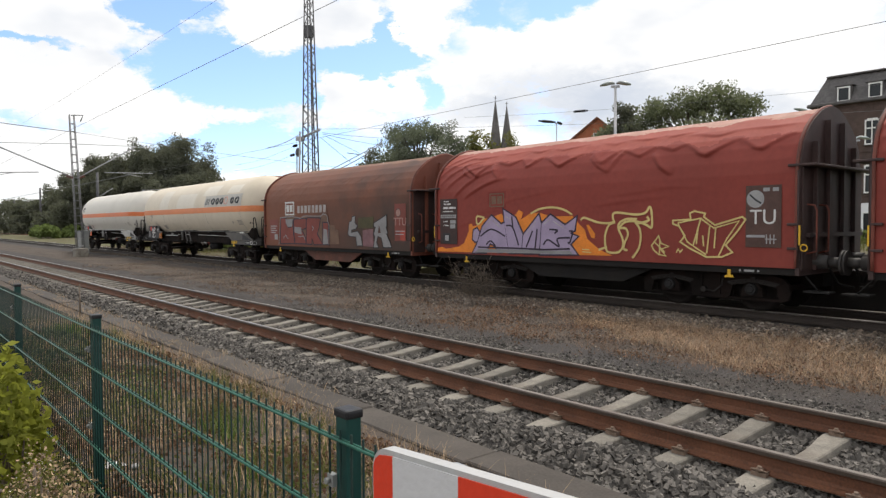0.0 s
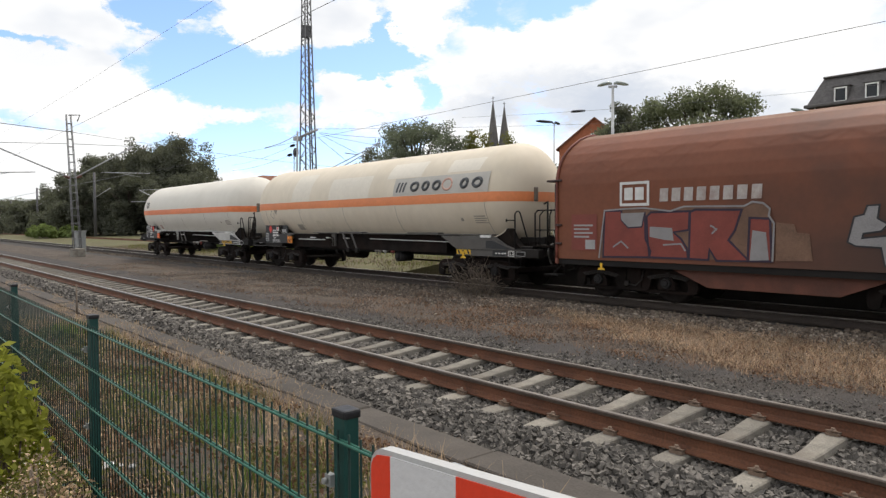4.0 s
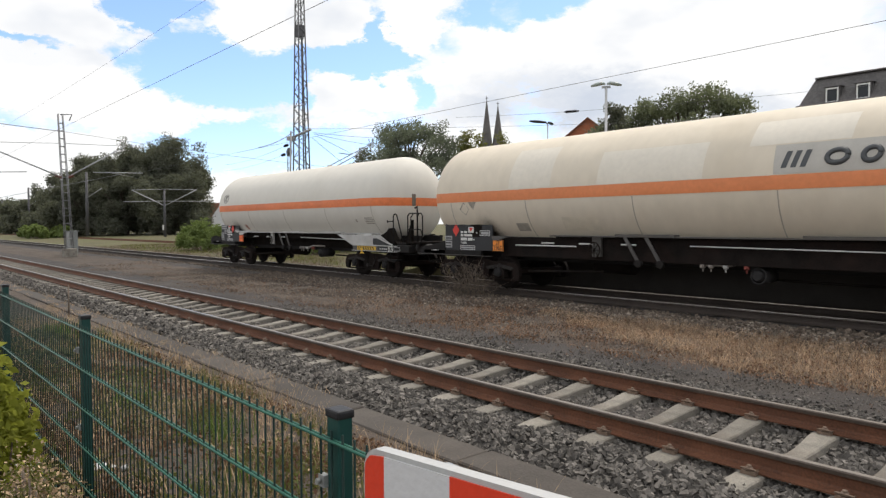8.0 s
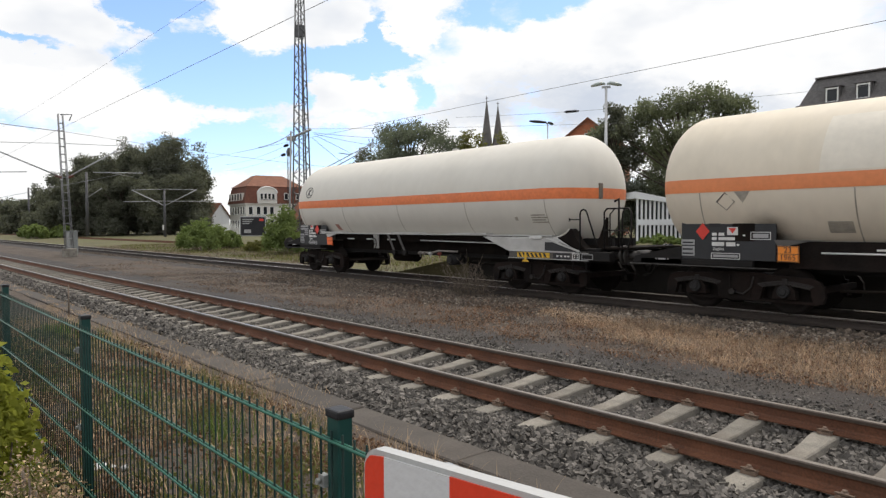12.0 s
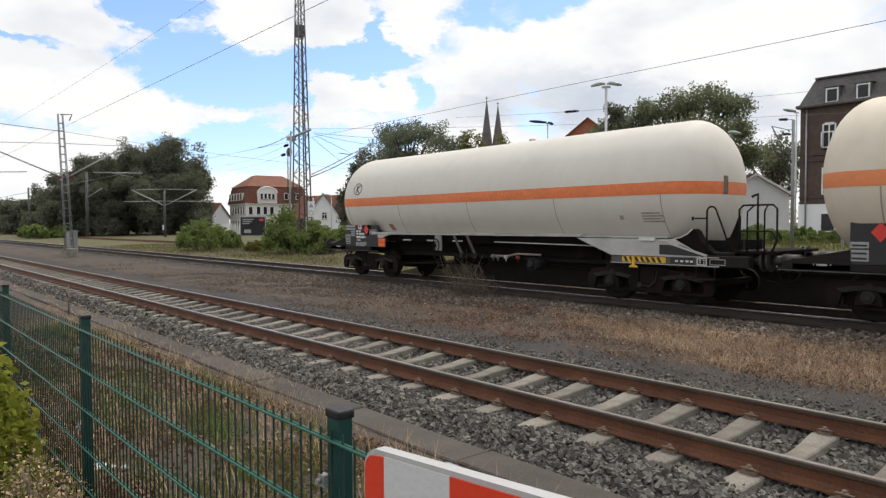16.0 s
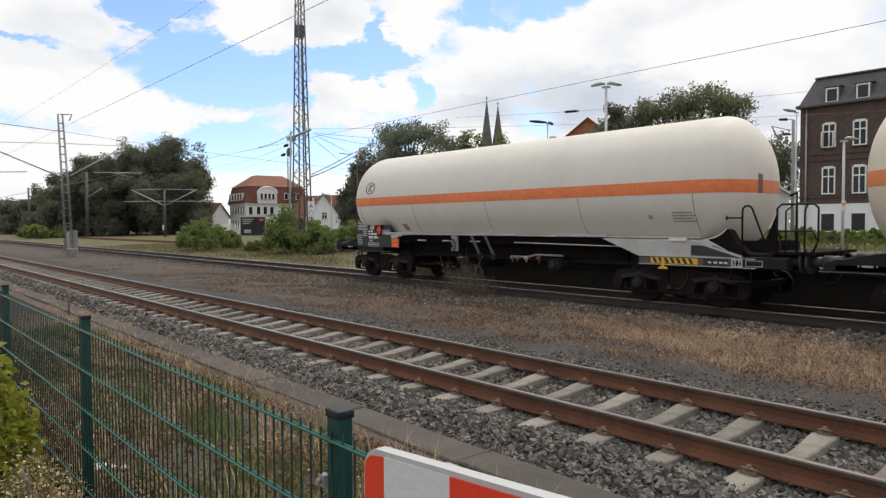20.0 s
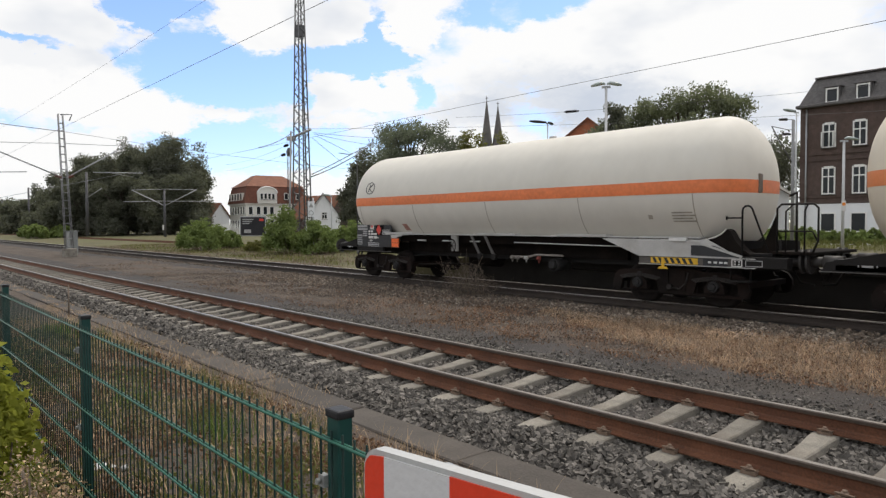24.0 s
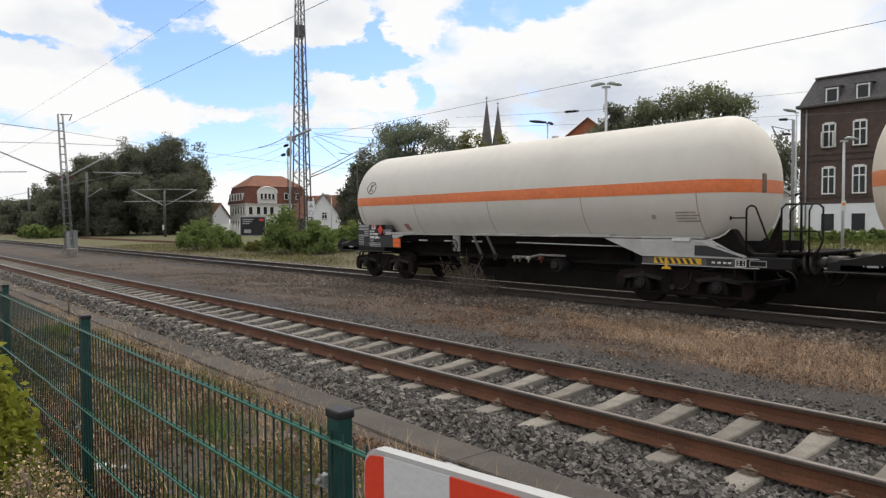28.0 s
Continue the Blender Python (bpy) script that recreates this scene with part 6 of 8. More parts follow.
    on_side("graffiti", [(L + 7.47, 1.57), (L + 7.68, 1.61), (L + 8.10, 1.63), (L + 8.15, 1.02), (L + 7.50, 1.05)], M_SPRAYMAUVE, h, "mauve sprayed haze", y=-1.466)
    pts = [(L + 8.12, 1.00), (L + 8.23, 1.37), (L + 8.14, 1.46), (L + 8.26, 1.68), (L + 8.15, 1.73), (L + 8.18, 1.84), (L + 8.90, 2.10), (L + 8.92, 1.73), (L + 8.87, 1.68), (L + 8.98, 1.51), (L + 8.90, 1.47), (L + 9.09, 1.21), (L + 9.17, 1.03), (L + 8.71, 1.02), (L + 8.60, 1.33), (L + 8.40, 1.39), (L + 8.32, 1.19), (L + 8.43, 1.01)]
    grey = on_side("graffiti", pts, M_SPRAYPALE, h, "pale grey sprayed letter shape with a crossbar")
    part("outline", stroke(B(), pts + pts[:1], 0.03, y=-1.4735), M_PANEL, grey)
    on_side("graffiti", [(L + 8.40, 1.50), (L + 8.48, 1.75), (L + 8.57, 1.51)], M_TARP2, h, y=-1.476)
    # rust-red data panels
    for x0, z0, x1, z1 in ((L + 0.45, 1.15, L + 1.2, 2.0), (L + 9.35, 1.25, L + 9.95, 2.45)):
        pnl = on_side("data_panel", rect(x0, z0, x1, z1), mat("red_panel_paint", (0.19, 0.046, 0.034), 0.55, vary=0.15, scale=3), h, "red data panel with pale writing")
        if x0 > L + 5:
            lettering("writing", "TTU", 0.36, pose((x0 + x1) / 2, -1.478, 1.86) @ SIDE, M_FADEDPINK, pnl)
            bars(pnl, [(x0 + 0.05, 1.55, x1 - 0.05, 1.58), (x0 + 0.05, 1.45, x1 - 0.1, 1.48)], M_GREYMARK)
            bm = B()
            cyl(bm, ((x0 + x1) / 2 - 0.1, -1.474, 2.16), ((x0 + x1) / 2 - 0.1, -1.48, 2.16), 0.12, 18)
            part("dial_mark", bm, M_FADEDPINK, pnl)
            on_side("label_plate", rect(x0 + 0.30, 1.28, x1 - 0.04, 1.60), mat("bright_red_label", (0.38, 0.06, 0.038), 0.55, vary=0.15, scale=4), pnl, "brighter red label", y=-1.4735)
            part("dial_rim", tube(B(), [((x0 + x1) / 2 - 0.1 + 0.13 * math.cos(q), -1.476, 2.16 + 0.13 * math.sin(q)) for q in (math.pi * k / 10 for k in range(21))], 0.012, 5), M_BROWNPANEL, pnl)
        else:
            bars(pnl, [(x0 + 0.08, 1.72 - 0.09 * k, x1 - 0.12 - 0.1 * (k % 2), 1.76 - 0.09 * k) for k in range(4)], M_GREYMARK)
            on_side("label_plate", rect(x0 + 0.42, 1.18, x1 - 0.05, 1.40), M_GREYMARK, pnl, y=-1.476)


def paint_red(h, b):
    """Markings and sprayed art of the red wagon, from its left end."""
    L = -b + 0.05
    dark = on_side("data_panel", rect(L + 0.12, 1.20, L + 0.88, 2.52), M_ENDWALL, h, "dark brown data panel with pale writing")
    rows = [(0.30, 2.43, 0.36, 2.46), (0.40, 2.43, 0.52, 2.46), (0.30, 2.35, 0.40, 2.39), (0.43, 2.35, 0.60, 2.39), (0.28, 2.23, 0.50, 2.29), (0.54, 2.23, 0.74, 2.29),
            (0.77, 2.23, 0.82, 2.29), (0.28, 2.14, 0.56, 2.17), (0.58, 2.14, 0.70, 2.17)]
    bars(dark, [(L + u0, z0, L + u1, z1) for u0, z0, u1, z1 in rows], M_WHITE)
    grid = on_side("load_table", rect(L + 0.15, 1.96, L + 0.83, 2.06), M_GREYMARK, dark, y=-1.474)
    bars(grid, [(L + 0.17, 2.005, L + 0.81, 2.015)] + [(L + 0.24 + 0.09 * k, 1.965, L + 0.25 + 0.09 * k, 2.055) for k in range(6)], M_ENDWALL, y=-1.479)
    bars(dark, [(L + 0.28, 1.84, L + 0.31, 1.88), (L + 0.35, 1.85, L + 0.48, 1.88), (L + 0.28, 1.74, L + 0.31, 1.77), (L + 0.35, 1.73, L + 0.50, 1.76)], M_WHITE)
    bars(dark, [(L + 0.58, 1.80, L + 0.82, 1.90), (L + 0.58, 1.66, L + 0.80, 1.78)], M_GREYMARK)
    frame_ = on_side("label_holder", rect(L + 0.26, 1.24, L + 0.58, 1.52), M_PANEL, dark, y=-1.476)
    bars(frame_, [(L + 0.35, 1.30, L + 0.51, 1.46)], M_GREYMARK, y=-1.481)
    flame = on_side("graffiti", [(L - 0.02, 0.97), (L + 0.0, 1.08), (L + 0.22, 1.11), (L + 0.36, 1.06), (L + 0.62, 1.09), (L + 0.96, 1.14), (L + 1.17, 1.24), (L + 1.38, 1.58), (L + 1.51, 1.72), (L + 1.78, 1.75), (L + 1.88, 1.91), (L + 2.36, 1.98), (L + 2.67, 2.06), (L + 2.85, 1.90), (L + 3.26, 2.05), (L + 3.32, 2.15), (L + 3.48, 2.08), (L + 3.38, 1.89), (L + 3.70, 2.04), (L + 4.02, 2.07), (L + 4.44, 1.96), (L + 5.11, 1.97), (L + 5.30, 1.78), (L + 5.48, 1.63), (L + 5.55, 1.42), (L + 5.88, 1.19), (L + 6.26, 1.04)], M_SPRAYORANGE, h, "orange flames with lilac block letter shapes", y=-1.466)
    pts = [(L + 1.55, 0.98), (L + 1.72, 1.22), (L + 1.95, 1.72), (L + 2.30, 2.01), (L + 2.67, 1.77), (L + 2.80, 1.81), (L + 2.94, 1.06), (L + 2.55, 1.03), (L + 2.46, 1.19), (L + 2.24, 1.26), (L + 2.08, 1.00)]
    piece = on_side("letter_shape", pts, M_LILAC, flame, y=-1.472)
    bm = B(); stroke(bm, pts + pts[:1], 0.085, y=-1.470)
    part("outline", bm, M_SPRAYDARK, piece)
    pts = [(L + 2.76, 2.17), (L + 3.20, 1.95), (L + 3.46, 1.52), (L + 3.41, 1.03), (L + 2.97, 1.02), (L + 2.82, 1.74)]
    piece = on_side("letter_shape", pts, M_LILAC, flame, y=-1.472)
    bm = B(); stroke(bm, pts + pts[:1], 0.085, y=-1.470)
    part("outline", bm, M_SPRAYDARK, piece)
    pts = [(L + 3.43, 1.04), (L + 3.49, 1.50), (L + 4.02, 2.01), (L + 4.10, 1.79), (L + 4.03, 1.04), (L + 3.55, 1.02)]
    piece = on_side("letter_shape", pts, M_LILAC, flame, y=-1.472)
    bm = B(); stroke(bm, pts + pts[:1], 0.085, y=-1.470)
    part("outline", bm, M_SPRAYDARK, piece)
    pts = [(L + 4.12, 1.79), (L + 4.41, 2.00), (L + 4.88, 1.74), (L + 5.23, 1.94), (L + 5.17, 1.62), (L + 5.02, 1.55), (L + 5.26, 1.47), (L + 5.03, 1.28), (L + 5.26, 1.04), (L + 4.06, 1.01)]
    piece = on_side("letter_shape", pts, M_LILAC, flame, y=-1.472)
    bm = B(); stroke(bm, pts + pts[:1], 0.085, y=-1.470)
    part("outline", bm, M_SPRAYDARK, piece)
    pts = [(L + 1.55, 1.36), (L + 1.58, 1.61), (L + 1.72, 1.66), (L + 1.82, 1.55), (L + 1.75, 1.33), (L + 1.65, 1.29)]
    piece = on_side("letter_shape", pts, M_LILAC, flame, y=-1.472)
    bm = B(); stroke(bm, pts + pts[:1], 0.085, y=-1.470)
    part("outline", bm, M_SPRAYDARK, piece)
    bm = B()
    stroke(bm, rounded([(L + 1.88, 1.45), (L + 2.30, 1.64), (L + 2.82, 1.46)]), 0.045, y=-1.478)
    stroke(bm, rounded([(L + 2.11, 1.23), (L + 2.27, 1.32), (L + 2.46, 1.19)]), 0.045, y=-1.478)
    stroke(bm, rounded([(L + 2.88, 1.74), (L + 3.11, 1.69), (L + 3.32, 1.23)]), 0.045, y=-1.478)
    stroke(bm, rounded([(L + 3.08, 1.97), (L + 3.11, 1.69)]), 0.045, y=-1.478)
    stroke(bm, rounded([(L + 3.97, 1.64), (L + 3.90, 1.15)]), 0.045, y=-1.478)
    stroke(bm, rounded([(L + 3.60, 1.19), (L + 3.81, 1.59)]), 0.045, y=-1.478)
    stroke(bm, rounded([(L + 4.39, 1.64), (L + 4.64, 1.62), (L + 4.56, 1.55)]), 0.045, y=-1.478)
    stroke(bm, rounded([(L + 4.19, 1.26), (L + 4.34, 1.38), (L + 4.69, 1.22), (L + 4.64, 1.41), (L + 5.03, 1.44)]), 0.045, y=-1.478)
    stroke(bm, rounded([(L + 5.02, 1.60), (L + 5.12, 1.58), (L + 5.03, 1.32), (L + 4.98, 1.32)]), 0.045, y=-1.478)
    stroke(bm, rounded([(L + 1.79, 1.14), (L + 2.67, 1.14), (L + 3.49, 1.14), (L + 4.19, 1.13), (L + 5.03, 1.17)]), 0.045, y=-1.478)
    part("accent_line", bm, M_SPRAYDARK, flame)
    bm = B()
    for pts in ([(1.98, 1.62), (2.28, 1.90)], [(2.36, 1.88), (2.62, 1.70)], [(2.84, 1.98), (3.10, 1.88)], [(3.56, 1.50), (3.92, 1.84)], [(4.20, 1.78), (4.42, 1.90)], [(4.52, 1.84), (4.82, 1.68)], [(1.64, 1.42), (1.66, 1.56)]):
        stroke(bm, [(L + u, z) for u, z in pts], 0.022, y=-1.478)
    part("highlight_line", bm, M_FADEDWHITE, flame)
    on_side("letter_shape", [(L + 1.62, 0.99), (L + 1.79, 1.09), (L + 2.67, 1.10), (L + 3.49, 1.11), (L + 4.19, 1.10), (L + 5.03, 1.13), (L + 5.12, 1.04)], M_SPRAYPALE, flame, y=-1.4735)
    bm = B()
    stroke(bm, [(L + 5.42, 1.17), (L + 5.62, 1.16)], 0.025, y=-1.478)
    stroke(bm, [(L + 5.42, 1.11), (L + 5.67, 1.10)], 0.025, y=-1.478)
    part("writing_bar", bm, M_SPRAYCREAM, flame)
    on_side("flame_drop", [(L + 3.24, 2.06), (L + 3.32, 2.15), (L + 3.46, 2.09), (L + 3.43, 1.94), (L + 3.31, 1.92)], M_SPRAYORANGE, flame, y=-1.470)
    on_side("flame_drop", [(L + 5.53, 1.74), (L + 5.59, 1.76), (L + 5.78, 1.54), (L + 5.77, 1.43), (L + 5.68, 1.45), (L + 5.59, 1.60)], M_SPRAYORANGE, flame, y=-1.470)
    on_side("flame_drop", [(L + 1.38, 1.77), (L + 1.51, 1.80), (L + 1.57, 1.66), (L + 1.38, 1.57)], M_SPRAYORANGE, flame, y=-1.470)
    part("graffiti", stroke(B(), rounded([(L + 3.76, 2.05), (L + 4.07, 2.16), (L + 4.48, 2.19), (L + 4.83, 2.13), (L + 5.09, 2.01)]), 0.05), M_SPRAYCREAM, h, "cream sprayed arcs")
    part("graffiti", stroke(B(), rounded([(L + 2.01, 1.96), (L + 1.72, 1.99), (L + 1.75, 1.77), (L + 2.01, 1.95)]), 0.05), M_SPRAYCREAM, h, "cream sprayed arcs")
    part("graffiti", stroke(B(), rounded([(L + 5.37, 1.88), (L + 5.48, 1.92), (L + 5.87, 1.81), (L + 6.19, 1.79), (L + 6.33, 1.84)]), 0.05), M_SPRAYCREAM, h, "cream sprayed loops")
    part("graffiti", stroke(B(), rounded([(L + 6.29, 1.87), (L + 6.29, 2.00), (L + 6.43, 2.03), (L + 6.87, 1.98), (L + 7.13, 2.01), (L + 7.24, 2.14), (L + 7.29, 2.04), (L + 7.30, 1.70), (L + 7.14, 1.76), (L + 6.88, 1.83), (L + 6.61, 1.81), (L + 6.44, 1.67)]), 0.05), M_SPRAYCREAM, h, "cream sprayed loops")
    part("graffiti", stroke(B(), rounded([(L + 6.33, 1.81), (L + 6.17, 1.74), (L + 6.07, 1.50), (L + 6.09, 1.22), (L + 6.18, 1.12), (L + 6.44, 1.13), (L + 6.56, 1.27), (L + 6.54, 1.46), (L + 6.44, 1.65), (L + 6.46, 1.79), (L + 6.65, 1.88), (L + 6.91, 1.88)]), 0.05), M_SPRAYCREAM, h, "cream sprayed loops")
    part("graffiti", stroke(B(), rounded([(L + 6.45, 1.67), (L + 6.63, 1.67), (L + 6.69, 1.53), (L + 6.61, 1.36), (L + 6.58, 1.21), (L + 6.67, 1.18)]), 0.05), M_SPRAYCREAM, h, "cream sprayed loops")
    part("graffiti", stroke(B(), rounded([(L + 6.89, 1.80), (L + 7.00, 1.65), (L + 7.02, 1.41), (L + 6.96, 1.20), (L + 6.82, 1.02)]), 0.05), M_SPRAYCREAM, h, "cream sprayed loops")
    part("graffiti", stroke(B(), rounded([(L + 6.95, 1.78), (L + 7.21, 1.84), (L + 7.19, 1.92)]), 0.05), M_SPRAYCREAM, h, "cream sprayed loops")
    part("graffiti", stroke(B(), rounded([(L + 5.90, 1.17), (L + 6.11, 1.24)]), 0.05), M_SPRAYCREAM, h, "cream sprayed loops")
    patch = on_side("faded_patch", rect(L + 2.15, 2.20, L + 2.85, 2.66), M_TARPWORN, h, "dull rubbed sign patch", y=-1.462)
    part("sign_frame", stroke(B(), [(L + 2.24, 2.26), (L + 2.76, 2.26), (L + 2.76, 2.60), (L + 2.24, 2.60), (L + 2.24, 2.26)], 0.035, y=-1.468), M_SPRAYDULL, patch)
    for k in (0, 1):
        on_side("sign_shape", rect(L + 2.30 + 0.22 * k, 2.32, L + 2.48 + 0.22 * k, 2.54), M_SPRAYDULL, patch, y=-1.468)
    part("graffiti", stroke(B(), [(L + 7.81, 1.84), (L + 8.22, 1.86), (L + 8.20, 1.99), (L + 8.30, 2.03), (L + 8.54, 1.98), (L + 8.51, 1.91), (L + 8.75, 1.74), (L + 9.31, 1.90), (L + 9.38, 1.85), (L + 9.22, 1.62), (L + 8.98, 1.34), (L + 9.12, 1.20), (L + 8.90, 1.10), (L + 8.57, 1.09), (L + 8.18, 1.27), (L + 7.98, 1.39), (L + 8.09, 1.52), (L + 7.95, 1.72), (L + 7.81, 1.77), (L + 7.81, 1.84)], 0.035), M_SPRAYCREAM, h, "cream sprayed angular outline")
    part("graffiti", stroke(B(), [(L + 7.93, 1.79), (L + 8.44, 1.88), (L + 8.73, 1.68), (L + 9.25, 1.82), (L + 9.00, 1.46), (L + 8.83, 1.11)], 0.03), M_SPRAYCREAM, h, "cream sprayed line of the angular tag")
    part("graffiti", stroke(B(), [(L + 8.44, 1.86), (L + 8.28, 1.32)], 0.03), M_SPRAYCREAM, h, "cream sprayed line of the angular tag")
    part("graffiti", stroke(B(), [(L + 8.39, 1.71), (L + 8.35, 1.36)], 0.03), M_SPRAYCREAM, h, "cream sprayed line of the angular tag")
    part("graffiti", stroke(B(), [(L + 8.64, 1.71), (L + 8.58, 1.17)], 0.03), M_SPRAYCREAM, h, "cream sprayed line of the angular tag")
    part("graffiti", stroke(B(), [(L + 8.77, 1.68), (L + 8.74, 1.28)], 0.03), M_SPRAYCREAM, h, "cream sprayed line of the angular tag")
    part("graffiti", stroke(B(), [(L + 8.49, 1.52), (L + 8.51, 1.32)], 0.03), M_SPRAYCREAM, h, "cream sprayed line of the angular tag")
    part("graffiti", stroke(B(), [(L + 7.93, 1.77), (L + 8.15, 1.39), (L + 8.56, 1.14)], 0.03), M_SPRAYCREAM, h, "cream sprayed line of the angular tag")
    part("graffiti", stroke(B(), [(L + 7.30, 1.30), (L + 7.47, 1.51), (L + 7.53, 1.35), (L + 7.71, 1.29), (L + 7.52, 1.22), (L + 7.65, 1.08), (L + 7.47, 1.11), (L + 7.35, 1.20), (L + 7.30, 1.30)], 0.03), M_SPRAYCREAM, h, "small cream sprayed star")
    part("graffiti", stroke(B(), [(L + 7.36, 1.38), (L + 7.62, 1.16)], 0.03), M_SPRAYCREAM, h, "small cream sprayed star")
    part("graffiti", stroke(B(), [(L + 7.50, 1.41), (L + 7.49, 1.10)], 0.03), M_SPRAYCREAM, h, "small cream sprayed star")
    part("graffiti", stroke(B(), [(L + 7.90, 1.17), (L + 7.94, 1.24), (L + 7.98, 1.17), (L + 8.04, 1.23)], 0.025), M_SPRAYCREAM, h, "small cream sprayed squiggle")
    pnl = on_side("data_panel", rect(L + 9.38, 1.31, L + 10.06, 2.50), M_BROWNPANEL, h, "brown data panel with white dial and letters TU")
    lettering("writing", "TU", 0.40, pose(L + 9.72, -1.478, 1.88) @ SIDE, M_WHITE, pnl)
    bm = B(); cyl(bm, (L + 9.57, -1.474, 2.24), (L + 9.57, -1.48, 2.24), 0.17, 22)
    part("dial", bm, M_GREYMARK, pnl)
    part("dial_hand", stroke(B(), [(L + 9.47, 2.32), (L + 9.58, 2.22), (L + 9.68, 2.16)], 0.03, y=-1.481), M_PANEL, pnl)
    bars(pnl, [(L + 9.72, 2.38, L + 9.84, 2.45), (L + 9.90, 2.38, L + 10.01, 2.45), (L + 9.40, 1.50, L + 9.76, 1.55)], M_GREYMARK)
    for k in range(3):
        bars(pnl, [(L + 9.78 + 0.07 * k, 1.38, L + 9.80 + 0.07 * k, 1.56)], M_GREYMARK)
    bars(pnl, [(L + 9.76, 1.46, L + 9.98, 1.48)], M_GREYMARK, y=-1.481)


tank_wagon(-13.365, 8.125, False, "cream-white gas tank wagon with an orange band, end of train", M_TANK, M_ORANGE, M_WSTEEL)
tank_wagon(2.885, 8.125, True, "yellowed white gas tank wagon with faded orange band", M_TANK2, M_ORANGE2, M_GREYSTEEL, right=1.2, left=0.87)
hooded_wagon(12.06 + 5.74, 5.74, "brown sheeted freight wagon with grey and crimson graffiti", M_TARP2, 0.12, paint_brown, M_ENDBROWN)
hooded_wagon(12.06 + 11.48 + 5.82, 5.82, "red sheeted freight wagon with lilac and orange graffiti", M_TARP, 1.0, paint_red)
hooded_wagon(12.06 + 11.48 + 11.64 + 5.82, 5.82, "red sheeted freight wagon with weathered end wall", M_TARP, 1.0)


# ---- green mesh fence by the camera ----
def build_fence():
    f = thing("fence", pose(0, 0.9, 0), "dark green welded mesh fence with square posts", "fence", kind="structure")
    bm = bevel(box(B(), (0, 0, 0.62), (0.055, 0.042, 1.40)), 0.004)
    post = part("post", bm, M_GREEN, f)
    bm = bevel(box(B(), (0, 0, 1.326), (0.062, 0.049, 0.022)), 0.006, 2)
    cap = part("cap", bm, M_CAP, post, "black plastic post cap")
    bm = B()
    for z in (1.155, 0.755, 0.355):
        box(bm, (-0.034, -0.026, z), (0.026, 0.016, 0.03)); cyl(bm, (-0.036, -0.036, z), (-0.036, -0.046, z), 0.008, 6)
    clip = part("clip", bm, M_BOX, post, "galvanised fixing clip")
    post.matrix_basis = pose(-1.43, 0, 0)
    for x in (-3.84, -6.20, -8.6, 1.07, 3.57):
        p = share("post", post, f, pose(x, 0, random.uniform(-0.012, 0.004)))
        share("cap", cap, p, pose(0, 0, 0)); share("clip", clip, p, pose(0, 0, 0))
    bm = cyl(B(), (0, 0, 0.08), (0, 0, 1.29), 0.0031, 6)
    rod = part("rod", bm, M_ROD, f)
    rod.matrix_basis = pose(-1.47, -0.03, 0)
    n = 0
    for k in range(1, 150):
        share("rod", rod, f, pose(-1.47 - 0.05 * k, -0.03, 0))
    for k in range(1, 50):
        share("rod", rod, f, pose(-1.47 + 0.05 * k, -0.03, 0))
    for z in (1.265, 1.065, 0.865, 0.665, 0.465, 0.265):
        for dy in (-0.0245, -0.0355):
            part("cross_wire", cyl(B(), (-8.9, dy, z), (3.57, dy, z), 0.0038, 6), M_GREENWIRE, f)


build_fence()


def build_barrier_board():
    s = thing("barrier_board", pose(-1.165, 0.8, 0), "red and white barrier board with pale plastic edge", "barrier board")
    def outline(x0, z0, x1, z1, r, sl):
        pts = []
        for cx, cz, a in ((x1 - r, z0 + r, -90), (x1 - r, z1 - r, 0), (x0 + r, z1 - r, 90), (x0 + r, z0 + r, 180)):
            for k in range(7):
                t = radians(a + 15 * k)
                x = cx + r * math.cos(t)
                pts.append((x, cz + r * math.sin(t) + sl * (x - x0)))
        return pts
    T, SL = 1.326, 0.078
    bm = prism(B(), outline(0, T - 0.26, 1.6, T + 0.006, 0.045, SL), -0.009, 0.017, axis="y")
    part("edge_frame", bm, M_SIGNFRAME, s)
    blocks = [(0.007, 0.074, M_SIGNR), (0.074, 0.270, M_SIGNW), (0.270, 0.47, M_SIGNR), (0.47, 0.67, M_SIGNW), (0.67, 0.87, M_SIGNR), (0.87, 1.07, M_SIGNW), (1.07, 1.27, M_SIGNR), (1.27, 1.47, M_SIGNW), (1.47, 1.588, M_SIGNR)]
    for k, (a, b, m) in enumerate(blocks):
        top = lambda x: T - 0.004 + SL * x
        if k == 0:
            pts = [(a, top(a) - 0.25), (b, top(b) - 0.25), (b, top(b))] + [(a + 0.035 + 0.035 * math.cos(radians(t)), top(a) - 0.035 + 0.035 * math.sin(radians(t))) for t in (90, 115, 140, 160, 180)]
        else:
            pts = [(a, top(a) - 0.25), (b, top(b) - 0.25), (b, top(b)), (a, top(a))]
        part("stripe", prism(B(), pts, -0.0125, -0.0095, axis="y"), m, s)
    for x in (0.2, 1.4):
        part("stand_post", bevel(box(B(), (x, 0.045, 0.63), (0.04, 0.04, 1.4)), 0.004), M_GALV, s)
        part("foot", bevel(box(B(), (x, 0.045, 0.16), (0.4, 0.3, 0.1)), 0.02), M_CAP, s)


build_barrier_board()


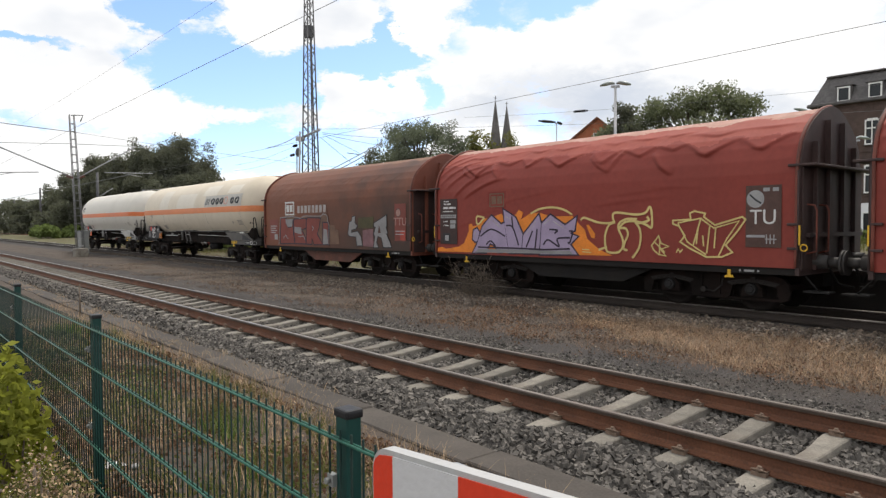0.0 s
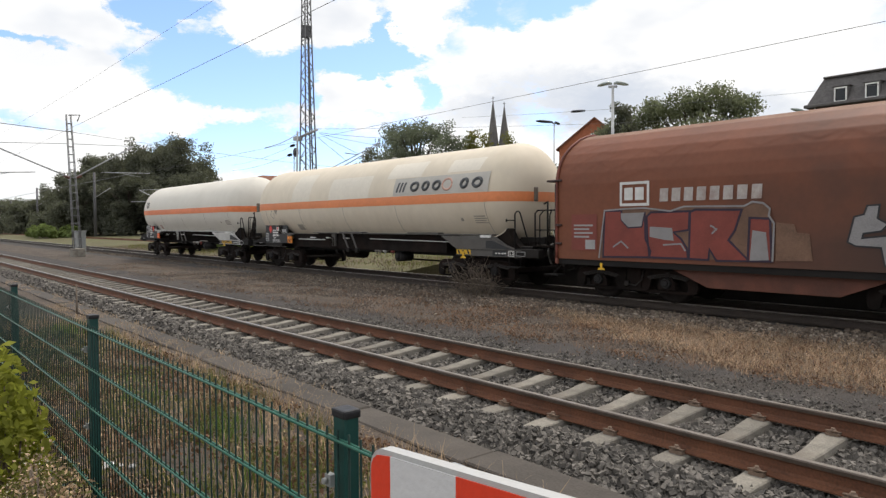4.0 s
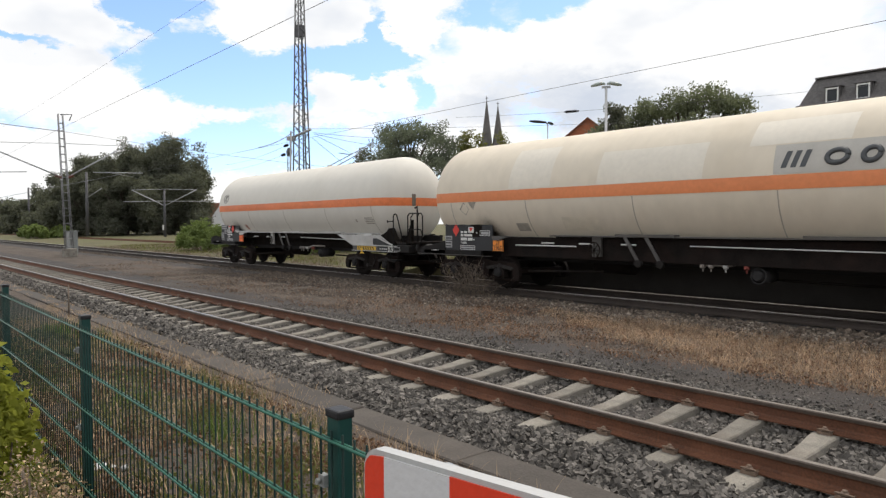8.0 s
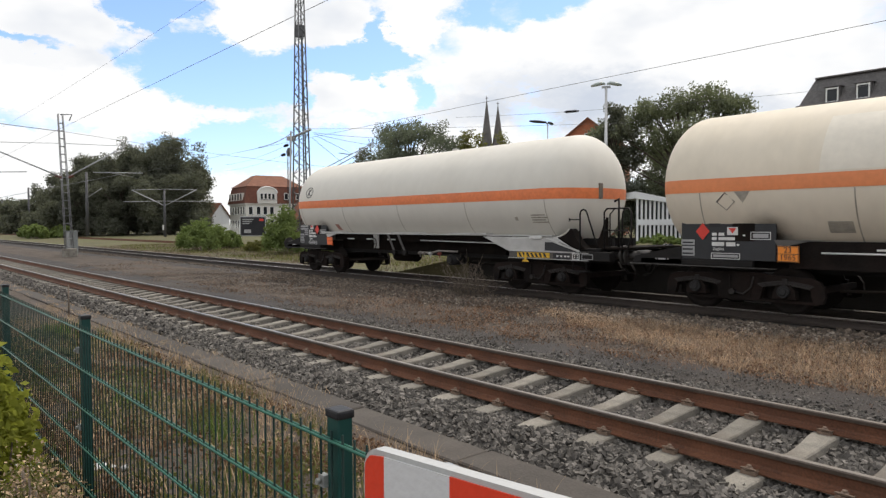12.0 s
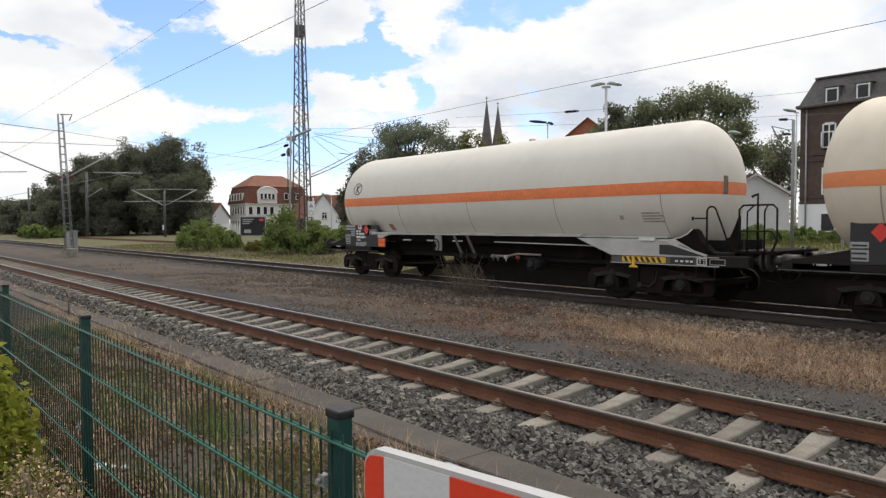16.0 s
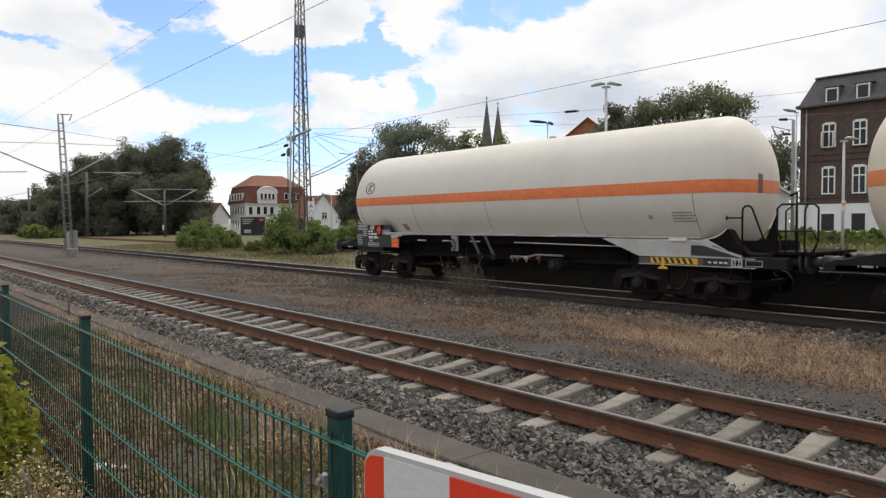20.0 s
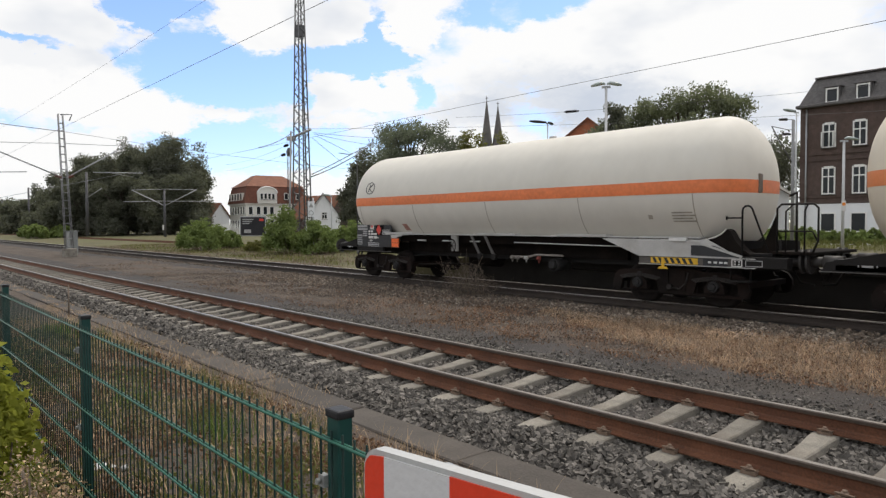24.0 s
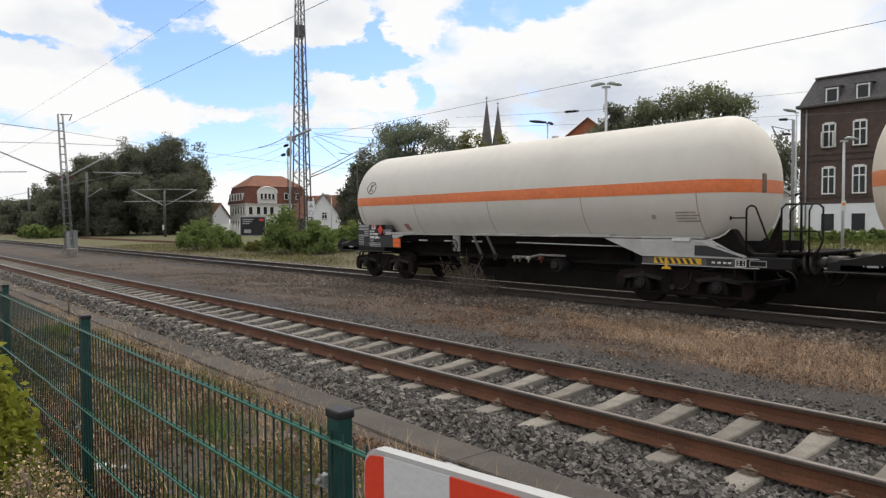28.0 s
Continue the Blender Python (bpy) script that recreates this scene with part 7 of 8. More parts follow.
# ---- masts, arms and wires over the tracks ----
def lattice_mast(x, y, z0, height, w0, w1, label, step=0.6, paint=None, rungs=False):
    m = thing("catenary_mast", pose(x, y, z0), label, "mast")
    bm = B()
    for sx in (-1, 1):
        for sy in (-1, 1):
            cyl(bm, (sx * w0 / 2, sy * w0 / 2, 0), (sx * w1 / 2, sy * w1 / 2, height), 0.058 if w0 > 1 else 0.034, 5, 0.05 if w0 > 1 else 0.03)
    part("leg_frame", bm, paint or M_MAST, m)
    bm = B()
    z, k = 0.2, 0
    while z < height - step:
        a, b = w0 + (w1 - w0) * z / height, w0 + (w1 - w0) * (z + step) / height
        for s in (-1, 1):
            d = 1 if k % 2 else -1
            if rungs:
                cyl(bm, (-a / 2, s * a / 2, z), (a / 2, s * a / 2, z), 0.03, 4); cyl(bm, (s * a / 2, -a / 2, z), (s * a / 2, a / 2, z), 0.03, 4)
                continue
            cyl(bm, (-d * a / 2, s * a / 2, z), (d * b / 2, s * b / 2, z + step), 0.022 + 0.006 * (w0 > 1), 4)
            cyl(bm, (s * a / 2, -d * a / 2, z), (s * b / 2, d * b / 2, z + step), 0.022 + 0.006 * (w0 > 1), 4)
        z += step; k += 1
    part("lattice", bm, paint or M_MAST, m)
    bm = bevel(box(B(), (0, 0, -0.25), (w0 + 0.35, w0 + 0.35, 0.6)), 0.03)
    part("foundation", bm, M_SLEEPER, m, "pale concrete footing")
    return m


def cantilever(mast, way, reach, zlow, ztop):
    """A pull-off arm across the line: sloping tube, upper tie and register tube."""
    bm = B()
    cyl(bm, (0, 0.15 * way, zlow), (0, reach * way, ztop), 0.045, 7)
    arm = part("arm", bm, M_ARM, mast, "pale sloping arm tube")
    bm = B()
    cyl(bm, (0, 0.15 * way, ztop + 0.05), (0, reach * way, ztop), 0.02, 5)
    part("tie", bm, M_ARM, arm)
    bm = B()
    cyl(bm, (0, reach * 0.45 * way, zlow + 0.35), (0, (reach + 1.0) * way, zlow + 0.30), 0.03, 6)
    cyl(bm, (0, reach * 0.75 * way, zlow + 0.3), (0, (reach + 0.3) * way, zlow + 0.05), 0.018, 5)
    part("register_tube", bm, M_ARM, arm)
    bm = B()
    for k in range(4):
        cyl(bm, (0, (0.2 + 0.09 * k) * way, zlow + 0.03 * k), (0, (0.25 + 0.09 * k) * way, zlow + 0.03 * k + 0.015), 0.085, 8)
    part("insulator", bm, M_FRAMERED, arm)


def build_masts():
    m = lattice_mast(-50, 10.9, 0.25, 8.8, 0.42, 0.26, "grey steel ladder mast with arms over both tracks", 0.5, M_PALEMAST, True)
    m.matrix_basis = pose(-50, 10.9, 0.25, 2.2, 0, 0)
    cantilever(m, 1, 3.9, 4.7, 6.85)
    cantilever(m, -1, 4.7, 4.7, 6.85)
    bm = B()
    tube(bm, [(0, 0, 8.75), (0.35, 0.6, 8.75), (0.2, 0.45, 8.35)], 0.04, 6)
    part("top_bracket", bm, M_MAST, m)
    t = lattice_mast(-46.31, 26.01, ground_z(0, 26), 26.0, 1.10, 0.22, "tall grey lattice tower mast behind the bushes", 0.62, M_TOWER)
    bm = B()
    cyl(bm, (0.2, -0.6, 8.6), (1.6, -0.1, 9.0), 0.10, 8)
    box(bm, (-0.55, -0.55, 8.5), (0.5, 0.5, 0.3))
    part("bracket_arm", bm, M_ARM, t)
    part("name_plate", bevel(box(B(), (0, -0.02, 16.5), (0.50, 0.50, 0.9)), 0.02), M_MAST, t, "dark sheet collar round the lattice")
    part("cable_duct", cyl(B(), (0.30, 0.34, 0.2), (0.10, 0.12, 16.2), 0.055, 6), M_MAST, t, "dark cable duct inside the lattice")
    bm = B()
    cyl(bm, (-0.85, -0.62, 7.5), (-0.85, -0.5, 7.5), 0.34, 18)
    cyl(bm, (-0.85, -0.70, 7.5), (-0.85, -0.62, 7.5), 0.18, 14)
    cyl(bm, (-1.1, -0.6, 7.5), (-1.1, -0.6, 3.6), 0.02, 5); cyl(bm, (-0.95, -0.6, 7.5), (-0.95, -0.6, 2.6), 0.02, 5)
    part("tension_wheel", bm, M_MAST, t, "wire tensioning wheel")
    part("stand_pipe", cyl(B(), (-0.2, -1.0, 0), (-0.2, -0.75, 9), 0.07, 10), M_ARM, t, "pale pipe beside the lattice")
    n = thing("sign_post", pose(-43.21, 25.00, ground_z(0, 26), 0, 0, 45), "white warning sign plate on a slim grey post", "sign")
    part("post", cyl(B(), (0.12, 0.05, -0.1), (0.12, 0.05, 3.9), 0.06, 8), M_GALV, n)
    pl = part("sign_plate", bevel(box(B(), (0, 0, 3.1), (0.5, 0.03, 1.1)), 0.01), M_WALLW, n)
    part("triangle", prism(B(), [(-0.17, 3.22), (0.17, 3.22), (0, 3.54)], -0.026, -0.02, axis="y"), M_GREYMARK, pl)
    part("ring", tube(B(), arc((0, -0.02, 2.83), 0.16, 0, 360, 16), 0.022, 5), M_GREYMARK, pl)
    s = thing("catenary_mast", pose(-97.06, 33.13, 0.2), "slim far mast with two opposed arms", "mast")
    part("pole", cyl(B(), (0, 0, 0), (0, 0, 6.6), 0.20, 8, 0.14), M_MAST, s)
    for way in (-1, 1):
        bm = B()
        tube(bm, [(0, 0, 4.3), (2.9 * way, 3.4 * way, 6.5)], 0.07, 5)
        tube(bm, [(0, 0, 6.6), (2.9 * way, 3.4 * way, 6.5)], 0.045, 5)
        tube(bm, [(0, 0, 4.95), (3.7 * way, 4.3 * way, 4.9)], 0.05, 5)
        part("arm", bm, M_ARM, s)
    bm = bevel(box(B(), (0.2, -0.3, 1.3), (0.6, 0.06, 0.7)), 0.03)
    part("sign_plate", bm, M_WHITE, s)
    for x, y, h in ((-115.04, 27.66, 9.8), (-172.68, 29.89, 10.0), (-200.02, 28.90, 8.0)):
        p = thing("catenary_mast", pose(x, y, 0.2), "dim distant steel mast before the trees", "mast")
        part("pole", cyl(B(), (0, 0, 0), (0, 0, h), 0.25, 7, 0.18), M_MAST, p)
        part("arm", tube(B(), [(0, 0, h * 0.6), (1.6, 1.8, h * 0.75)], 0.07, 5), M_ARM, p)


build_masts()


def wire(a, b, r, sag, label, n=24):
    bm = B()
    pts = []
    for k in range(n + 1):
        t = k / n
        pts.append((a[0] + (b[0] - a[0]) * t, a[1] + (b[1] - a[1]) * t, a[2] + (b[2] - a[2]) * t - sag * 4 * t * (1 - t)))
    tube(bm, pts, r, 5)
    return tagged(part("overhead_wire", bm, M_WIRE), label, "overhead wire", "overhead line")


wire((-50, 6.1, 5.35), (14, 6.1, 5.6), 0.0055, 0.0, "dark contact wire over the rusty siding")
wire((-50, 6.1, 7.0), (14, 6.1, 7.2), 0.0032, 0.35, "thin carrier wire over the rusty siding")
wire((-50, 14.6, 5.28), (14, 14.6, 5.60), 0.0062, 0.0, "dark contact wire over the freight train")
wire((-140, 6.1, 5.4), (-50, 6.1, 5.4), 0.02, 0.0, "dark contact wire running off along the siding")
wire((-140, 14.6, 5.4), (-50, 14.6, 5.4), 0.02, 0.0, "dark contact wire running off along the line")
wire((-46.2, 25.6, 9.0), (-30, 14.6, 5.4), 0.02, 0.2, "slack wire from the tower mast to the line")
wire((-45.48, 26.59, 8.70), (-60.38, 45.44, 11.17), 0.016, 0.1, "wire from the tower bracket towards the trees")
wire((-45.47, 26.59, 8.61), (-60.35, 45.41, 10.06), 0.016, 0.1, "lower wire from the tower bracket towards the trees")
wire((-45.30, 26.78, 8.44), (-50.73, 33.48, 7.96), 0.016, 0.0, "thin stay wire from the tower bracket")
wire((-45.55, 26.49, 8.32), (-49.55, 31.73, 6.99), 0.016, 0.0, "thin lower stay wire from the tower bracket")
wire((-45.50, 26.39, 5.39), (-51.18, 36.09, 9.14), 0.042, 0.25, "thick dark cable sagging from the tower mast")
wire((-45.50, 26.39, 5.55), (-51.18, 36.09, 9.22), 0.036, 0.05, "thick dark cable above its twin on the tower mast")
wire((-48.08, 30.41, 7.64), (-48.68, 32.01, 7.65), 0.035, 0.0, "short pale tube hung in the wires")
wire((-50, 10.9, 7.9), (-35, -8.0, 7.3), 0.022, 0.1, "cross wire from the lattice mast")
wire((-50, 10.9, 7.9), (-60, 40.0, 7.5), 0.012, 0.2, "cross wire from the lattice mast to the far tracks")
def insulator_wire(a, b, at):
    """A span wire with ribbed insulators along it."""
    w = wire(a, b, 0.009, 0.3, "thin span wire with dark ribbed insulators")
    A, Bv = Vector(a), Vector(b)
    d = (Bv - A).normalized()
    for t in at:
        p = A.lerp(Bv, t) - Vector((0, 0, 0.3 * 4 * t * (1 - t)))
        bm = B()
        for k in range(7):
            q = p + d * (0.16 * (k - 3))
            cyl(bm, q, q + d * 0.09, 0.11 if k not in (0, 6) else 0.06, 9, 0.07)
        part("insulator", bm, M_GRIME, w)


insulator_wire((-40.5, 36.5, 10.2), (-10.0, 44.5, 9.5), (0.31,))
insulator_wire((-46.0, 26.0, 9.0), (-12.0, 46.0, 8.2), ())
insulator_wire((-46.49, 25.39, 7.98), (-72.45, 31.36, 8.39), (0.07,))
insulator_wire((-46.47, 25.37, 7.34), (-72.43, 31.34, 7.77), (0.10,))


def third_track():
    t = thing("railway_track", pose(0, 0, 0), "rusty far rails in yellow grass", "railway track", kind="structure")
    for y in (27.0, 28.5):
        part("rail", prism(B(), [(y - 0.04, -0.2), (y + 0.04, -0.2), (y + 0.04, -0.03), (y - 0.04, -0.03)], -320, -62), M_RUST, t)
    part("bed", prism(B(), [(25.8, -0.5), (26.4, -0.19), (29.2, -0.19), (29.8, -0.5)], -320, -61), M_BALLAST, t)


third_track()


# ---- lamps, cabinet, signs behind the train ----
def platform_lamp(x, y, height, heads, label, k_=0.55, reach=(1.0, 1.0), paint=None, thick=0.065):
    z = 0.7 if y < 36 and x > -17.5 else ground_z(x, y)
    l = thing("street_lamp", pose(x, y, z, 0, 0, 40), label, "street lamp", "station lamps")
    part("pole", cyl(B(), (0, 0, -0.1), (0, 0, height), thick, 12, thick * 0.7), M_LAMPPOLE, l)
    for s in heads:
        bm = B()
        secs = [(0.05, 0.10, 0.06), (0.25, 0.20, 0.11), (0.65, 0.24, 0.12), (0.95, 0.14, 0.05)]
        rings = []
        for dx, w, h in secs:
            zz = height + 0.09 + (0.05 - 0.14 * abs(dx - 0.3)) * (1 if k_ < 0.8 else 0) + (0 if k_ < 0.8 else -0.16 * s * dx)
            rings.append([bm.verts.new((s * dx * k_ * reach[0 if s < 0 else 1], k_ * w * math.cos(a), zz + k_ * h * math.sin(a))) for a in (2 * math.pi * k / 10 for k in range(10))])
        for a, b in zip(rings, rings[1:]):
            for k in range(10):
                bm.faces.new((a[k], a[(k + 1) % 10], b[(k + 1) % 10], b[k])).smooth = True
        bm.faces.new(rings[0][::-1]); bm.faces.new(rings[-1])
        bmesh.ops.recalc_face_normals(bm, faces=list(bm.faces))
        part("lamp_head", bm, paint or M_LAMPGLASS, l, "dark flat lamp head" if paint else "pale flat lamp head")
    part("bracket", box(B(), (0, 0, height), (0.3, 0.07, 0.08)), M_GALV, l)
    return l


platform_lamp(-14.42, 20.03, 5.82, (-1, 1), "tall grey pole lamp with two flat heads")
hedge_lamp = platform_lamp(-10.48, 30.68, 4.38, (1,), "grey pole lamp with a single head beside the hedge")
part("number_plate", box(B(), (0, -0.07, 1.75), (0.16, 0.02, 0.42)), M_SIGNW, hedge_lamp, "small white and orange plate")
part("plate_mark", box(B(), (0, -0.083, 1.82), (0.12, 0.006, 0.12)), M_OPLATE, hedge_lamp)

platform_box_lamp = platform_lamp(-13.66, 27.22, 4.66, (1,), "slim grey pole lamp with a box at its foot", thick=0.045)
part("switch_box", bevel(box(B(), (0, -0.02, 0.75), (0.26, 0.2, 0.7)), 0.02), M_BOX, platform_box_lamp, "grey switch box")


def platform_mast():
    m = thing("catenary_mast", pose(-11.86, 29.18, 0.70, 0, 0, 49), "slim grey mast with dark insulators and a raking arm", "mast")
    part("pole", cyl(B(), (0, 0, -0.1), (0, 0, 5.25), 0.072, 10, 0.06), M_PALEMAST, m)
    for z, a in ((5.27, -0.62), (4.68, -0.50)):
        bm = tube(B(), [(a, 0, z), (0, 0, z)], 0.016, 5)
        arm = part("arm", bm, M_ARM, m)
        bm = B()
        for k in range(6):
            cyl(bm, (a + 0.06 + 0.055 * k, 0, z), (a + 0.09 + 0.055 * k, 0, z), 0.06, 9, 0.045)
        part("insulator", bm, M_GRIME, arm)
    bm = tube(B(), [(-0.88, 0, 5.0), (-0.45, 0, 4.2), (-0.02, 0, 3.5)], 0.022, 6)
    tube(bm, [(-0.88, 0, 5.0), (-0.2, 0, 4.85), (0, 0, 4.86)], 0.014, 5)
    part("raking_arm", bm, M_MAST, m)


platform_mast()
platform_lamp(-69.06, 42.64, 4.9, (-1,), "slim dark pole lamp beside the white gable", 1.0)
platform_lamp(-38.06, 44.69, 10.0, (-1, 1), "slim T-shaped pole lamp behind the train", 1.0, (1.6, 0.5), M_CAP)
platform_lamp(-19.73, 49.03, 9.0, (-1,), "slim pole lamp before the brick house", 0.9)


def slim_pole():
    p = thing("pole", pose(-38.6, 25.86, ground_z(0, 25.86)), "slim grey-green pole among the bushes", "pole")
    part("shaft", cyl(B(), (0, 0, -0.1), (0, 0, 6.6), 0.035, 8, 0.025), M_MAST, p)
    part("foot", cyl(B(), (0, 0, -0.1), (0, 0, 0.25), 0.09, 10), M_MAST, p)
    part("cap", cyl(B(), (0, 0, 6.58), (0, 0, 6.66), 0.05, 8), M_MAST, p)


slim_pole()


def build_cabinet():
    c = thing("signal_cabinet", pose(-52.5, 11.6, -0.1), "grey trackside equipment cabinet at the mast foot", "cabinet")
    part("body", bevel(box(B(), (0, 0, 0.75), (1.3, 0.5, 1.5)), 0.02), M_BOX, c)
    part("door", bevel(box(B(), (0.3, -0.26, 0.8), (0.6, 0.02, 1.2)), 0.004), M_BOX, c)
    part("roof", bevel(box(B(), (0, 0, 1.53), (1.4, 0.6, 0.06)), 0.01), M_BOX, c)


build_cabinet()


def build_billboard():
    b = thing("billboard", pose(-71.25, 33.89, 0.2, 0, 0, 42), "dark advertising board with pale writing in a grass patch", "billboard")
    part("frame", bevel(box(B(), (0, 0, 1.45), (3.0, 0.12, 2.2)), 0.03), M_GALV, b)
    pst = part("poster", box(B(), (0, -0.07, 1.45), (2.8, 0.02, 2.0)), M_POSTER, b)
    for k, (x0, x1, z) in enumerate(((-1.2, 0.1, 2.2), (-1.2, -0.1, 1.98), (-1.2, -0.4, 1.76), (-1.0, -0.2, 0.9))):
        part("writing_bar", box(B(), ((x0 + x1) / 2, -0.085, z), (x1 - x0, 0.01, 0.12 if k < 3 else 0.4)), M_GREYMARK, pst)
    part("mark", box(B(), (1.0, -0.085, 2.15), (0.5, 0.01, 0.25)), M_RED, pst)
    for x in (-1.42, 1.42):
        part("leg", box(B(), (x, 0, 0.1), (0.1, 0.1, 0.7)), M_GALV, b)


build_billboard()


# ---- houses ----
def window(parent, x, z, w, h, y=-0.02, mullions=True, arch=False):
    """A window on a wall that faces -y: frame, panes, sill."""
    bm = B()
    t = 0.085
    box(bm, (x - w / 2 + t / 2, y, z + h / 2), (t, 0.10, h)); box(bm, (x + w / 2 - t / 2, y, z + h / 2), (t, 0.10, h))
    box(bm, (x, y, z + h - t / 2), (w - 2 * t, 0.098, t)); box(bm, (x, y, z + t / 2), (w - 2 * t, 0.098, t))
    if mullions:
        box(bm, (x, y, z + h / 2), (0.07, 0.09, h - 2 * t)); box(bm, (x, y - 0.01, z + h * 0.66), (w - 2 * t, 0.09, 0.08))
    if arch:
        box(bm, (x, y, z + h + 0.04), (w * 0.7, 0.1, 0.08))
    win = part("window", bm, M_WFRAME, parent, "white window frame")
    part("pane", box(B(), (x, y + 0.02, z + h / 2), (w - 2 * t, 0.04, h - 2 * t)), M_GLASS, win)
    part("sill", box(B(), (x, y - 0.05, z - 0.04), (w + 0.15, 0.16, 0.07)), M_KERB, win)
    return win


def build_brick_house():
    # long facade parallel to the tracks
    x0, x1, y0, z0 = -20.6, 2.0, 51.0, 0.2
    h = thing("house", pose(0.35, y0, -0.45), "dark brick house with slate mansard roof and white ground floor", "house")
    w = part("wall", box(B(), ((x0 + x1) / 2, 5.0, 6.9), (x1 - x0, 10, 6.8)), M_BRICK, h)
    part("ground_floor", box(B(), ((x0 + x1) / 2, 5.0, 1.75), (x1 - x0 + 0.1, 10.1, 3.5)), M_WALLW, h, "white rendered ground floor")
    for z in (6.55, 6.95, 3.6, 4.0):
        part("brick_band", box(B(), ((x0 + x1) / 2, -0.03, z), (x1 - x0 + 0.06, 0.1, 0.14)), M_BRICK, h)
    part("cornice", bevel(box(B(), ((x0 + x1) / 2, 4.9, 10.3), (x1 - x0 + 0.4, 10.6, 0.22)), 0.04), M_SLATE, h)
    bm = B()
    a = [bm.verts.new(v) for v in ((x0 - 0.1, -0.1, 10.4), (x1 + 0.1, -0.1, 10.4), (x1 + 0.1, 10.1, 10.4), (x0 - 0.1, 10.1, 10.4))]
    b = [bm.verts.new(v) for v in ((x0 + 0.6, 1.0, 12.3), (x1 - 0.95, 1.0, 12.3), (x1 - 0.95, 9.0, 12.3), (x0 + 0.6, 9.0, 12.3))]
    for k in range(4):
        bm.faces.new((a[k], a[(k + 1) % 4], b[(k + 1) % 4], b[k]))
    bm.faces.new(b)
    bm.faces.new(a[::-1])
    roof = part("roof", bm, M_SLATE, h)
    part("roof_edge", bevel(box(B(), ((x0 + x1) / 2, 5.0, 12.35), (x1 - x0 - 1.2, 8.4, 0.12)), 0.03), M_SLATE, roof)
    part("gutter_pipe", cyl(B(), (x0 + 0.45, -0.12, 0.3), (x0 + 0.45, -0.12, 10.2), 0.06, 8), M_GALV, h)
    k = 0
    for xc in (-18.35, -16.45, -13.9, -12.0, -9.5, -7.6, -5.0, -3.0, -0.6):
        xw = xc - 0.35
        top = window(h, xw, 7.35, 0.86, 1.65, arch=True)
        window(h, xw, 4.15, 0.86, 1.85, arch=True)
        window(h, xw, 1.55, 1.0, 1.35, mullions=False, y=-0.06)
        if k == 0:
            for s in (-1, 1):
                part("open_sash", box(B(), (xw + s * 0.36, -0.25, 7.9), (0.05, 0.36, 1.0)), M_WFRAME, top, "white sash swung open")
        k += 1
        bm = box(B(), (xc - 0.2, 0.6, 10.9), (0.95, 1.2, 1.15))
        d = part("dormer", bm, M_SLATE, h)
        window(d, xc - 0.2, 10.4, 0.8, 1.0, y=-0.03, mullions=False)
        bm = prism(B(), [(-0.1, 11.47), (1.6, 11.6), (1.6, 11.47)], xc - 0.8, xc + 0.4)
        part("dormer_roof", bm, M_SLATE, d)


build_brick_house()


def gable_house(m, w, d, eave, ridge, walls, roof, label, windows=()):
    """A house whose gable faces -y of its own frame."""
    h = thing("house", m, label, "house")
    bm = prism(B(), [(-w / 2, -0.5), (w / 2, -0.5), (w / 2, eave), (0, ridge), (-w / 2, eave)], 0, d, axis="y")
    part("wall", bm, walls, h)
    t = 0.16
    k = (ridge - eave) / (w / 2)
    for s in (-1, 1):
        e = 0.35
        bm = prism(B(), [(s * (w / 2 + e), eave - k * e + 0.02), (0, ridge + 0.02), (0, ridge + t * 1.3), (s * (w / 2 + e), eave - k * e + t * 1.3)], -0.25, d + 0.25, axis="y")
        part("roof", bm, roof, h)
        bm = prism(B(), [(s * (w / 2 + e), eave - k * e - 0.02), (0, ridge - 0.02), (0, ridge + t * 1.3 + 0.01), (s * (w / 2 + e), eave - k * e + t * 1.3 + 0.01)], -0.30, -0.255, axis="y")
        part("barge_board", bm, M_WALLC if walls is M_WALLW and roof is M_TILEDARK else roof, h)
    for x, z, ww, hh in windows:
        window(h, x, z, ww, hh, y=-0.03)
    return h


gable_house(pose(-27.49, 59.94, 0.3, 0, 0, 48), 5.9, 9, 3.9, 5.6, M_WALLW, M_TILEDARK, "small white gabled outbuilding behind a shrub")
gable_house(pose(-54.38, 71.69, 0.3, 0, 0, 30), 9.0, 10, 11.2, 14.8, M_REDBRICK, M_TILE, "orange brick gabled house between the trees", [(-2.2, 8.6, 1.0, 1.5), (0, 8.6, 1.0, 1.5), (2.2, 8.6, 1.0, 1.5), (0, 11.7, 0.9, 1.3), (-2.2, 5.4, 1.0, 1.5), (0, 5.4, 1.0, 1.5)])
gable_house(pose(-95.76, 57.55, 0.3, 0, 0, 60), 5.6, 9, 2.6, 6.4, M_WALLW, M_SLATE, "white gabled house with a dark roof", [(0.2, 2.4, 0.9, 1.1)])
gable_house(pose(-100.81, 63.94, 0.3, 0, 0, 105), 6.0, 9, 2.8, 6.4, M_BRICK, M_TILE, "small dark gabled house with red roof tiles")
gable_house(pose(-133.69, 56.56, 0.3, 0, 0, 100), 4.2, 9, 3.2, 5.8, M_WALLW, M_TILE, "far white house with red tiled roof")


